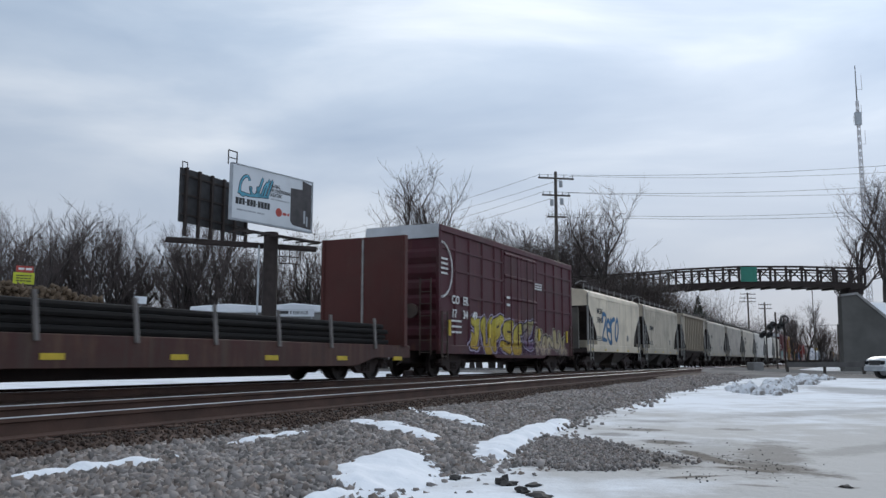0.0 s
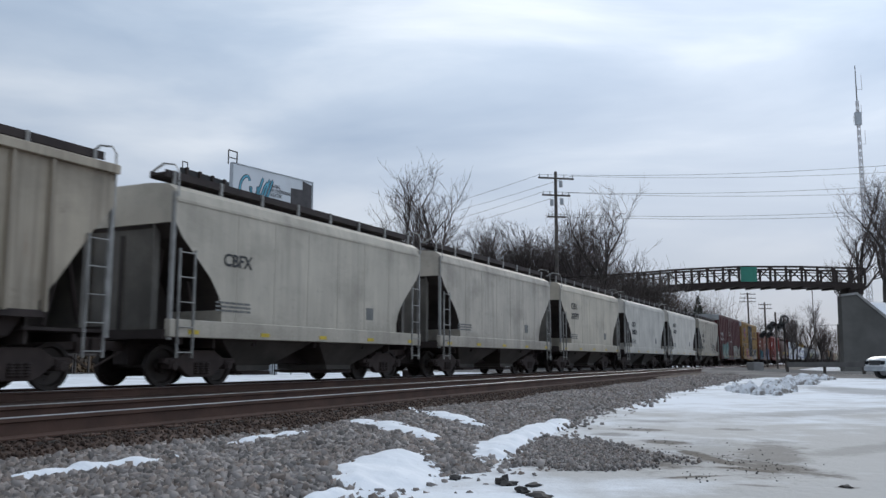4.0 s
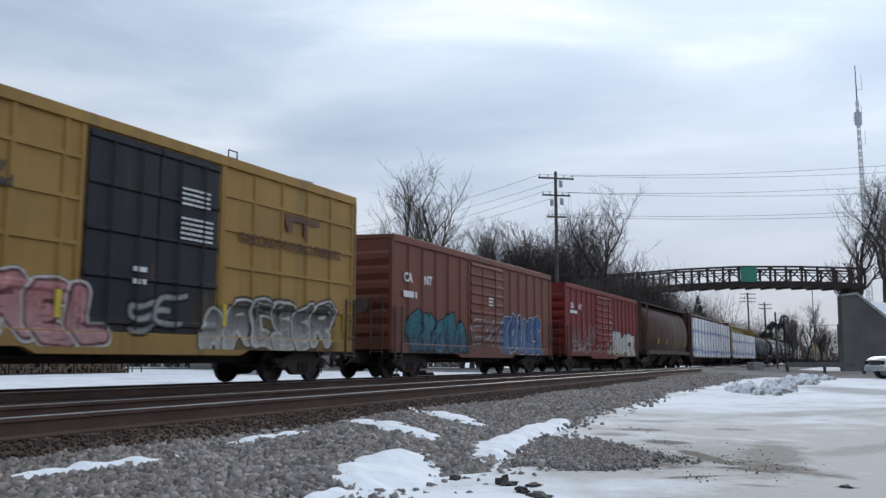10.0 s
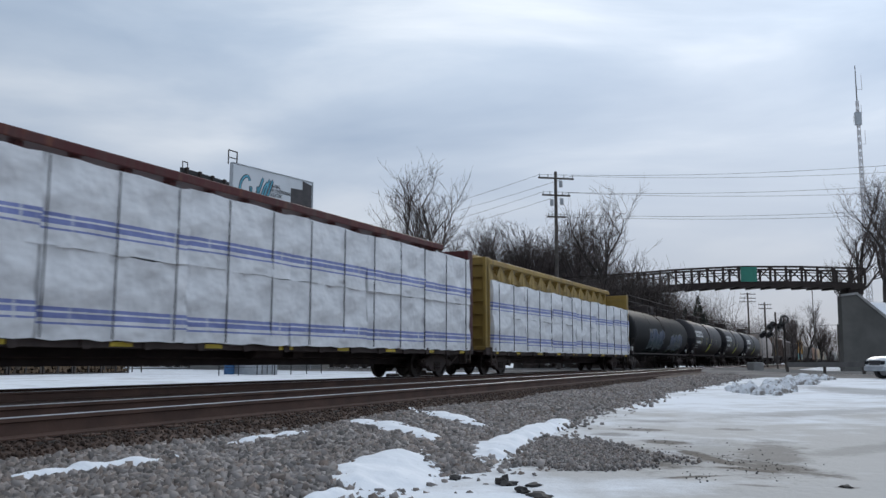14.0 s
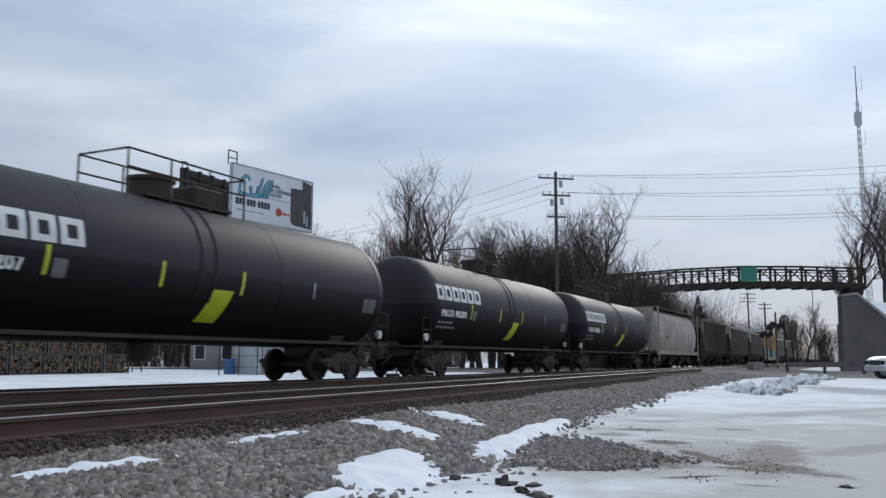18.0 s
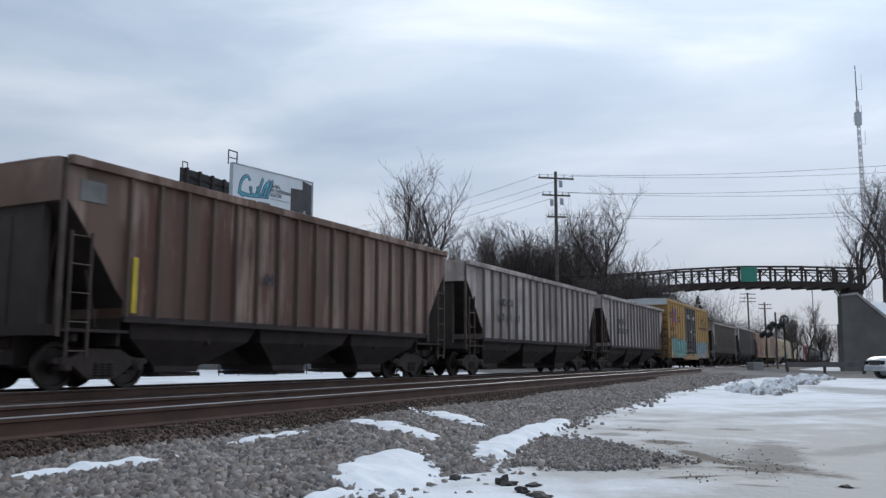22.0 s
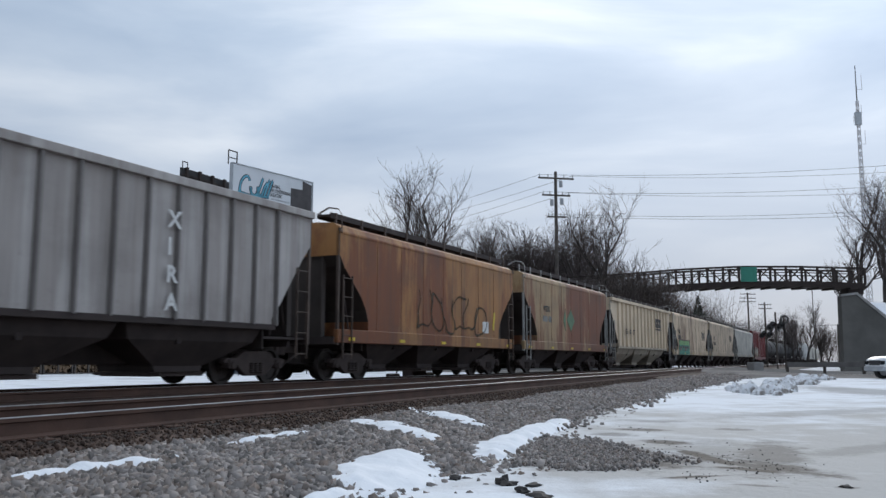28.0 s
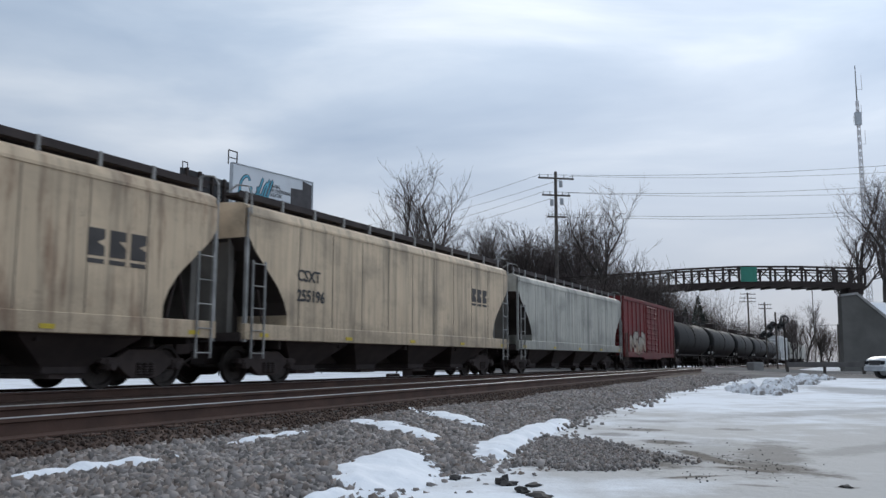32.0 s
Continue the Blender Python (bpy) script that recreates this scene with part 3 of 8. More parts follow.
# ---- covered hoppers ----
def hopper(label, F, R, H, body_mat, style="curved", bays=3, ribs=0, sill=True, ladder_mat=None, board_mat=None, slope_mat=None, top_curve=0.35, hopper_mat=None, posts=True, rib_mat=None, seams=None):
    car, s, h = start_car("covered_hopper", label, F, R, "freight car", "cars of the freight train")
    W = 1.58
    zb = 1.30 if sill else 1.40
    cut = 1.55
    slope_mat, ladder_mat, hopper_mat = slope_mat or body_mat, ladder_mat or M_LADDER, hopper_mat or M_SILL

    def profile(zt, inset):
        """Outline of the body in side view."""
        k = h - 0.06 - inset
        if style == "curved":
            e = [(k, zt), (k, 3.5), (k - 0.22, 3.2), (k - 0.70, 2.78), (k - 1.15, 2.38), (k - 1.42, 2.02), (k - cut, 1.7), (k - cut, zb)]
        else:
            e = [(k, zt), (k, 3.55), (k - 0.35, 3.15), (k - 0.8, 2.55), (k - 1.2, 2.0), (k - cut, 1.6), (k - cut, zb)]
        return [(-x, z) for x, z in e] + e[::-1]

    def ring(y, zt, inset):
        return [(x, y, z) for x, z in profile(zt, inset)]

    bm = bmesh.new()
    half = [(W - 0.03, H - top_curve - 0.15, 0.03), (W, H - top_curve, 0.0), (W - 0.06, H - top_curve * 0.45, 0.0), (W - 0.28, H - top_curve * 0.12, 0.0), (0.75, H, 0.0)]
    rings = [ring(-y, zt, i) for y, zt, i in half[1:]] + [ring(y, zt, i) for y, zt, i in half[1:][::-1]]
    loft(bm, rings)
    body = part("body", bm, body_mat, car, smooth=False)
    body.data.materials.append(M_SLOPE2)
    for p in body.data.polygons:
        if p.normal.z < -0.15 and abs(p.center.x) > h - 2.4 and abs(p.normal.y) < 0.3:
            p.material_index = 1      # slope sheets under the open ends, their shade put into a darker colour
    if top_curve > 0.2:
        bm = bmesh.new()
        box(bm, -0.011, 0.011, -W - 0.007, -W + 0.01, 1.45, H - top_curve - 0.06)
        me = finish(bm, "weld_seam")
        me.materials.append(seams or body_mat)
        for x in np.linspace(-h + 2.1, h - 2.1, max(4, int(2 * h / 1.7))):
            part("weld_seam", me, None, car, at=pose(float(x), 0, 0))
        bm = bmesh.new()
        box(bm, -h + 0.08, h - 0.08, -W - 0.02, -W + 0.05, H - top_curve - 0.045, H - top_curve + 0.02)
        part("side_seam", bm, body_mat, car)
    # end sheets in the open ends, with shade put into their dark colour
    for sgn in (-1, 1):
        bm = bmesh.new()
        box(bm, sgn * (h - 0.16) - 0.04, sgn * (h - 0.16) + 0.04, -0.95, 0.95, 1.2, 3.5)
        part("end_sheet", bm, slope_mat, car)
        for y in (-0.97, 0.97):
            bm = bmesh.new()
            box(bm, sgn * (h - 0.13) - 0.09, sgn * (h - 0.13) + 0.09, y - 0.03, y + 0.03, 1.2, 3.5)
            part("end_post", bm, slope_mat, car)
        # plate added to close the view through, its dark colour standing for shade
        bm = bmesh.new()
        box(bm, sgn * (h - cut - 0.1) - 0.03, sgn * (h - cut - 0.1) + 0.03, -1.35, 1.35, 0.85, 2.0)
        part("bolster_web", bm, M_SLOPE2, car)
        bm = bmesh.new()
        box(bm, sgn * (h - 0.06) - 0.05, sgn * (h - 0.06) + 0.05, -W + 0.02, W - 0.02, 3.5, H - top_curve * 0.6)
        part("end_plate", bm, body_mat, car)
        bm = bmesh.new()
        box(bm, sgn * h - 0.07, sgn * h + 0.07, -W + 0.1, W - 0.1, 1.02, 1.22)
        box(bm, sgn * (h - 0.9) - 0.9, sgn * (h - 0.9) + 0.9, -W + 0.12, W - 0.12, 1.10, 1.16)
        part("end_platform", bm, M_SILL, car)
        for y in (-W + 0.05, W - 0.05):
            bm = bmesh.new()
            box(bm, sgn * (h - 0.05) - 0.04, sgn * (h - 0.05) + 0.04, y - 0.04, y + 0.04, 1.0, H - top_curve * 0.6)
            part("corner_post", bm, ladder_mat, car)
        # bulkhead plate down the middle of the open end, coloured dark for shade
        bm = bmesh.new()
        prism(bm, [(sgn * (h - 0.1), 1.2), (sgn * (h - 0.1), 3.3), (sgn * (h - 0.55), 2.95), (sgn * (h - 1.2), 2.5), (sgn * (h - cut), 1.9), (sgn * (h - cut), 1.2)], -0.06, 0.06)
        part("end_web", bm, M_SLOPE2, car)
        # diagonal brace and brake rod in the open end
        bm = bmesh.new()
        tube(bm, (sgn * (h - 0.15), -0.9, 1.2), (sgn * (h - 0.5), -0.8, 3.0), 0.04, seg=6)
        tube(bm, (sgn * (h - 1.2), -1.2, 1.2), (sgn * (h - 0.9), -1.2, 2.3), 0.03, seg=6)
        part("brace", bm, M_BLACK, car)
        ladder(car, sgn * (h - 0.42), -W - 0.02, 0.62, 2.95, 0.46, ladder_mat)
        if posts:
            bm = bmesh.new()
            hoop = [Vector((sgn * (h - 0.08), -W - 0.04, H - 0.35)), Vector((sgn * (h - 0.08), -W - 0.02, H + 0.18)), Vector((sgn * (h - 0.08), -W + 0.10, H + 0.34)), Vector((sgn * (h - 0.08), -W + 0.42, H + 0.40)), Vector((sgn * (h - 0.08), -0.85, H + 0.26))]
            loft(bm, [[p + Vector((0.028 * math.cos(q), 0.014 * math.sin(q), 0.024 * math.sin(q))) for q in (0, 1.257, 2.513, 3.770, 5.027)] for p in hoop])
            part("grab_hoop", bm, ladder_mat, car, "bent pipe handrail over the roof edge")
    if sill:
        bm = bmesh.new()
        box(bm, -h, h, -W - 0.02, -W + 0.14, 1.06, 1.44)
        part("side_sill", bm, body_mat, car, bevel=0.015)
        bm = bmesh.new()
        box(bm, -h, h, W - 0.14, W, 1.06, 1.44)
        part("side_sill", bm, body_mat, car)
    if sill:
        for x in np.linspace(-h + 0.7, h - 0.7, 5):
            bm = bmesh.new()
            box(bm, x - 0.16, x + 0.16, -W - 0.032, -W, 1.13, 1.22)
            part("reflector", bm, M_YELLOW, car, "yellow reflective strip")
    if ribs:
        k = h - 0.06 - cut
        bm = bmesh.new()
        prism(bm, [(-0.034, 0.12), (-0.026, 0.0), (0.026, 0.0), (0.034, 0.12)], 0, 1, axis="z")
        me = finish(bm, "side_post")
        me.materials.append(rib_mat or body_mat)
        for x in np.linspace(-k - 0.08, k + 0.08, ribs):
            z0 = zb + 0.02
            part("side_post", me, None, car, at=pose(x, -W - 0.11, z0) @ Matrix.Diagonal((1, 1, H - top_curve - z0, 1)))
        bm = bmesh.new()
        box(bm, -h + 0.05, h - 0.05, -W - 0.14, -W + 0.05, H - top_curve - 0.06, H - top_curve + 0.12)
        part("top_chord", bm, body_mat, car, bevel=0.012)
        bm = bmesh.new()
        box(bm, -k - 0.1, k + 0.1, -W - 0.05, -W + 0.05, zb - 0.09, zb + 0.05)
        part("bottom_chord", bm, hopper_mat if not sill else body_mat, car, bevel=0.012)
    # discharge hoppers
    span = 2 * (h - cut - 0.2)
    for b in range(bays):
        xc = -span / 2 + (b + 0.5) * span / bays
        bw = span / bays / 2
        bm = bmesh.new()
        rings = []
        for z, kx, ky in ((zb + 0.05, bw * 0.99, W - 0.10), (1.0, bw * 0.88, W - 0.25), (0.45, bw * 0.34, 0.85), (0.32, bw * 0.32, 0.85)):
            rings.append([(xc - kx, -ky, z), (xc + kx, -ky, z), (xc + kx, ky, z), (xc - kx, ky, z)])
        loft(bm, rings)
        part("discharge_hopper", bm, hopper_mat, car)
        bm = bmesh.new()
        box(bm, xc - bw * 0.32, xc + bw * 0.40, -0.78, 0.78, 0.22, 0.31)
        tube(bm, (xc - bw * 0.3, -1.0, 0.27), (xc - bw * 0.3, 1.0, 0.27), 0.035, seg=6)
        part("outlet_gate", bm, M_BLACK, car)
    # roof: hatch trough and running boards on stanchions
    bm = bmesh.new()
    box(bm, -h + 0.7, h - 0.7, -0.42, 0.42, H - 0.01, H + 0.11)
    part("hatch_covers", bm, body_mat, car, bevel=0.03)
    if posts:
        bm = bmesh.new()
        box(bm, -h + 0.05, h - 0.05, -1.22, -0.80, H + 0.16, H + 0.21)
        for y in (-1.23, -0.79):
            box(bm, -h + 0.05, h - 0.05, y - 0.015, y + 0.015, H + 0.10, H + 0.26)
        part("running_board", bm, board_mat or M_SILL, car, "dark grated roof walkway")
        bm = bmesh.new()
        box(bm, -0.03, 0.03, -1.28, -1.22, H - 0.25, H + 0.27)
        me = finish(bm, "stanchion")
        me.materials.append(ladder_mat)
        for x in np.linspace(-h + 0.3, h - 0.3, max(6, int(2 * h / 1.3))):
            part("stanchion", me, None, car, at=pose(float(x), 0, 0))
    underframe(car, h, 0.48, 1.1, gear=False)
    CARS.append((car, s, add_trucks(car, h, 1.55)))
    return car, h


def barrel_hopper(label, F, R, H, body_mat, ladder_mat=None, stripes=()):
    """A covered hopper with full round sides."""
    car, s, h = start_car("covered_hopper", label, F, R, "freight car", "cars of the freight train")
    W = 1.60
    ladder_mat = ladder_mat or M_LADDER
    sec = [(-0.9, 1.15), (-1.38, 1.30), (-1.55, 1.9), (-1.60, 2.6), (-1.52, 3.3), (-1.28, 3.95), (-0.85, H - 0.1), (0, H), (0.85, H - 0.1), (1.28, 3.95), (1.52, 3.3), (1.60, 2.6), (1.55, 1.9), (1.38, 1.30), (0.9, 1.15)]
    bm = bmesh.new()
    rings = []
    for x, k in ((-h + 0.55, 0.72), (-h + 0.75, 0.90), (-h + 1.0, 1.0), (h - 1.0, 1.0), (h - 0.75, 0.90), (h - 0.55, 0.72)):
        rings.append([(x, y * k, 2.6 + (z - 2.6) * (0.75 + 0.25 * k)) for y, z in sec])
    loft(bm, rings)
    part("body", bm, body_mat, car, smooth=True)
    for x in np.linspace(-h + 1.05, h - 1.05, 8):
        bm = bmesh.new()
        loft(bm, [[(float(x) + dx, y * k, 2.6 + (z - 2.6) * k) for y, z in sec] for dx, k in ((-0.022, 0.999), (-0.014, 1.006), (0.014, 1.006), (0.022, 0.999))], caps=False)
        part("weld_band", bm, body_mat, car, smooth=True)
    bm = bmesh.new()
    box(bm, -h, h, -W - 0.02, -W + 0.12, 1.04, 1.30)
    part("side_sill", bm, body_mat, car, bevel=0.012)
    bm = bmesh.new()
    box(bm, -h + 0.05, h - 0.05, -1.30, 1.30, H - 0.06, H + 0.03)
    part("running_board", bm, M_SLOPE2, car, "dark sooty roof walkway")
    for sgn in (-1, 1):
        bm = bmesh.new()
        box(bm, sgn * (h - 0.06) - 0.05, sgn * (h - 0.06) + 0.05, -1.3, 1.3, 3.6, H - 0.06)
        box(bm, sgn * (h - 0.1) - 0.05, sgn * (h - 0.1) + 0.05, -0.4, 0.4, 1.1, 3.6)
        part("end_sheet", bm, body_mat, car)
        bm = bmesh.new()
        box(bm, sgn * (h - 0.4) - 0.4, sgn * (h - 0.4) + 0.4, -W + 0.1, W - 0.1, 1.06, 1.20)
        part("end_platform", bm, M_SILL, car)
        ladder(car, sgn * (h - 0.20), -W, 0.62, H - 0.02, 0.32, ladder_mat)
        ladder(car, sgn * (h - 0.05), -W + 0.5, 1.2, H - 0.1, 0.40, ladder_mat)
    span = 2 * (h - 1.9)
    for b in range(3):
        xc, bw = -span / 2 + (b + 0.5) * span / 3, span / 6
        bm = bmesh.new()
        rings = []
        for z, kx, ky in ((1.3, bw * 0.98, 1.35), (0.95, bw * 0.88, 1.2), (0.42, bw * 0.36, 0.8), (0.28, bw * 0.34, 0.8)):
            rings.append([(xc - kx, -ky, z), (xc + kx, -ky, z), (xc + kx, ky, z), (xc - kx, ky, z)])
        loft(bm, rings)
        part("discharge_hopper", bm, M_SILL, car)
    for x, lean in stripes:
        bm = bmesh.new()
        prism(bm, [(x, 1.75), (x + 0.035, 1.75), (x + 0.035 + lean, 2.15), (x + lean, 2.15)], -W - 0.012, -W + 0.05)
        part("reflector", bm, M_YELLOW, car, "yellow reflective stripe")
    underframe(car, h, 0.48, 1.1, gear=False)
    CARS.append((car, s, add_trucks(car, h, 1.6)))
    return car, h


# ---- tank cars ----
M_DIMGREY = mat("faded_grey_stencil", (0.16, 0.16, 0.165), 0.7)


def tank_car(label, F, R, radius, tank_mat, rail_span=1.9, marks=True, sign_bars=True, rails_long=False, number=""):
    car, s, h = start_car("tank_car", label, F, R, "freight car", "cars of the freight train")
    zc = 0.93 + radius
    seg = 40
    bm = bmesh.new()
    rings = []
    prof = [(-h + 0.10, 0.05), (-h + 0.12, 0.45), (-h + 0.20, 0.75), (-h + 0.36, 0.92), (-h + 0.60, 0.99), (-h + 0.85, 1.0)]
    prof = prof + [(-x, k) for x, k in prof[::-1]]
    for x, k in prof:
        rings.append([(x, radius * k * math.cos(2 * math.pi * i / seg), zc + radius * k * math.sin(2 * math.pi * i / seg)) for i in range(seg)])
    loft(bm, rings)
    part("tank", bm, tank_mat, car, smooth=True)
    for sgn in (-1, 1):
        bm = bmesh.new()
        box(bm, sgn * (h - 1.4) - 1.4, sgn * (h - 1.4) + 1.4, -0.3, 0.3, 0.72, 1.22)
        prism(bm, [(-1.2, 1.7), (-0.9, 1.05), (0.9, 1.05), (1.2, 1.7), (0.9, 1.35), (-0.9, 1.35)], sgn * (h - 2.0) - 0.35, sgn * (h - 2.0) + 0.35, axis="x")
        part("stub_sill", bm, M_SILL, car, bevel=0.01)
        bm = bmesh.new()
        box(bm, sgn * (h - 0.2) - 0.32, sgn * (h - 0.2) + 0.32, -1.45, 1.45, 1.02, 1.09)
        for y in (-1.45, 1.45):
            tube(bm, (sgn * (h + 0.08), y, 0.6), (sgn * (h + 0.08), y, 2.0), 0.02, seg=5)
            tube(bm, (sgn * (h - 0.5), y, 0.6), (sgn * (h - 0.5), y, 2.0), 0.02, seg=5)
            for z in (0.65, 1.0, 1.6, 2.0):
                tube(bm, (sgn * (h + 0.08), y, z), (sgn * (h - 0.5), y, z), 0.016, seg=5)
        part("end_platform", bm, M_SILL, car)
        bm = bmesh.new()
        tube(bm, (sgn * (h - 0.3), -1.40, 1.35), (sgn * (h - 0.3), -1.30, 1.36), 0.13, seg=10)
        part("placard", bm, M_WHITE, car, "pale round placard")
    for y in (-1.38, 1.38):
        bm = bmesh.new()
        box(bm, -h + 0.3, h - 0.3, y - 0.03, y + 0.03, 1.02, 1.10)
        part("side_rod", bm, M_SILL, car)
    bm = bmesh.new()
    tube(bm, (-0.6, 0, 0.55), (-0.6, 0, 1.1), 0.24, 0.32, seg=14)
    part("bottom_outlet", bm, M_SILL, car, smooth=True)
    # manway with platform and railings
    zt = zc + radius
    bm = bmesh.new()
    tube(bm, (-0.5, 0, zt - 0.15), (-0.5, 0, zt + 0.42), 0.50, seg=20)
    tube(bm, (-0.5, 0, zt + 0.42), (-0.5, 0, zt + 0.50), 0.56, seg=20)
    tube(bm, (-0.5, 0, zt + 0.50), (-0.5, 0, zt + 0.58), 0.30, 0.12, seg=12)
    part("manway", bm, M_SILL, car, "black manway housing", smooth=True)
    bm = bmesh.new()
    box(bm, -1.2, 1.6, -0.62, 0.62, zt - 0.05, zt + 0.02)
    part("platform", bm, M_SILL, car)
    bm = bmesh.new()
    box(bm, 0.45, 1.55, -0.45, 0.45, zt + 0.02, zt + 0.50)
    part("valve_housing", bm, M_SILL, car, "black valve housing", bevel=0.06)
    # welded shell bands
    for x in (-h + 0.86, -h * 0.45, h * 0.3, h - 0.86):
        bm = bmesh.new()
        ring = [[(x + dx, (radius + dr) * math.cos(2 * math.pi * i / seg), zc + (radius + dr) * math.sin(2 * math.pi * i / seg)) for i in range(seg)] for dx, dr in ((-0.03, -0.004), (-0.02, 0.006), (0.02, 0.006), (0.03, -0.004))]
        loft(bm, ring, caps=False)
        part("weld_band", bm, tank_mat, car, smooth=True)
    # hoses and lines that hang down the shell
    bm = bmesh.new()
    for x in (-0.35, 0.12):
        arc = [(x - 0.22 * k / 7, -(radius + 0.015) * math.sin(0.35 + k * 0.24), zc + (radius + 0.015) * math.cos(0.35 + k * 0.24)) for k in range(8)]
        for a, b in zip(arc, arc[1:]):
            tube(bm, a, b, 0.018, seg=5)
    part("hose", bm, M_SILL, car)
    bm = bmesh.new()
    span = h - 1.5 if rails_long else rail_span
    for y in (-0.75, 0.75):
        posts = np.linspace(-span, span, 8 if rails_long else 4)
        for x in posts:
            tube(bm, (x, y, zt - 0.2), (x, y, zt + 0.85), 0.025, seg=5)
        for z in (0.45, 0.85):
            tube(bm, (-span, y, zt + z), (span, y, zt + z), 0.025, seg=5)
    for x in (-span, span):
        tube(bm, (x, -0.75, zt + 0.85), (x, 0.75, zt + 0.85), 0.025, seg=5)
    part("railing", bm, M_SILL, car, "black pipe railing")

    def on_shell(z):
        return -math.sqrt(max(0.0, radius * radius - (z - zc) ** 2))

    def patch(name, x0, x1, z0, z1, material, lean=0.0, lbl=""):
        bmp = bmesh.new()
        n = 6
        rows = []
        for k in range(n + 1):
            z = z0 + (z1 - z0) * k / n
            y = on_shell(z) - 0.008
            dx = lean * k / n
            rows.append((bmp.verts.new((x0 + dx, y, z)), bmp.verts.new((x1 + dx, y, z))))
        for a, b in zip(rows, rows[1:]):
            bmp.faces.new((a[0], a[1], b[1], b[0]))
        part(name, bmp, material, car, lbl)

    if marks:
        patch("marking", -0.25, 0.42, 1.42, 2.15, M_LIME, 0.22, "lime-yellow slanted panel")
        for x in (-h + 3.4, -h + 6.2, 0.85):
            patch("reflector", x, x + 0.09, 2.08, 2.62, M_LIME, 0.03, "yellow reflective strip")
        for x in (3.75,):
            patch("reflector", x, x + 0.07, 2.18, 2.60, M_GREY)
        patch("data_stencil", h - 1.6, h - 0.95, 1.95, 2.35, M_DIMGREY, 0.0, "faded grey data stencil")
        patch("data_stencil", -h + 3.6, -h + 3.9, 2.05, 2.4, M_DIMGREY)
    if sign_bars:
        # owner's name drawn as plain slotted blocks
        for k in range(6):
            x = -h + 0.62 + k * 0.62
            for x0, x1, z0, z1 in ((0, 0.15, 0.08, 0.60), (0.38, 0.53, 0.08, 0.60), (0.15, 0.38, 0.47, 0.60), (0.15, 0.38, 0.08, 0.21)):
                patch("emblem_block", x + x0, x + x1, zc + z0, zc + z1, M_WHITE)
        for k, w in enumerate((1.2, 1.5)):
            for j in range(5):
                x = -h + 0.9 + j * w / 5
                patch("small_print", x, x + w / 5 - 0.08, zc - 0.72 - 0.16 * k, zc - 0.65 - 0.16 * k, M_GREY)
        if number:
            lettering("PROX " + number, 0.38, M_WHITE, car, -h + 0.95, on_shell(zc - 0.34) - 0.012, zc - 0.47, "white car number", 0.012)
    CARS.append((car, s, add_trucks(car, h, 1.75)))
    return car, h, zc, on_shell, patch


# ---- lumber and pole cars ----
M_WRAP = None
M_STRAP = mat("steel_strap", (0.07, 0.07, 0.075), 0.6)


def wrap_material():
    """White lumber wrap, creased, with printed blue bands that run round each pack."""
    m, nt, b = nodes_of("lumber_wrap")
    co = nt.nodes.new("ShaderNodeTexCoord").outputs["Object"]
    sep = nt.nodes.new("ShaderNodeSeparateXYZ")
    link(nt, co, sep.inputs[0])
    cre = noise_node(nt, co, 2.2, 5.0, 0.6, (1, 1, 1.6))
    c = mixc(nt, ramp(nt, cre, 0.3, 0.7), (0.60, 0.60, 0.61), (0.77, 0.77, 0.78))
    z = sep.outputs["Z"]
    info = nt.nodes.new("ShaderNodeObjectInfo").outputs["Random"]
    off = mathn(nt, "ADD", z, mathn(nt, "MULTIPLY", info, 0.12))
    f = None
    for zc, w in ((0.62, 0.035), (0.50, 0.05), (0.36, 0.02)):
        g = mathn(nt, "LESS_THAN", mathn(nt, "ABSOLUTE", mathn(nt, "SUBTRACT", off, zc)), w)
        f = g if f is None else mathn(nt, "MAXIMUM", f, g)
    word = noise_node(nt, co, 3.0, 2.0, 0.5, (2.2, 0.2, 0.1))
    f = mathn(nt, "MULTIPLY", f, ramp(nt, word, 0.30, 0.36))
    c = mixc(nt, mathn(nt, "MULTIPLY", f, 0.85), c, (0.10, 0.14, 0.42))
    link(nt, c, b.inputs["Base Color"])
    b.inputs["Roughness"].default_value = 0.45
    fold = noise_node(nt, co, 3.0, 3.0, 0.5, (1.3, 1, 0.7))
    bump(nt, b, mathn(nt, "ADD", noise_node(nt, co, 1.1, 2.0, 0.5, (1.0, 1, 1.6)), mathn(nt, "MULTIPLY", fold, 0.25)), 0.8, 0.16)
    return m


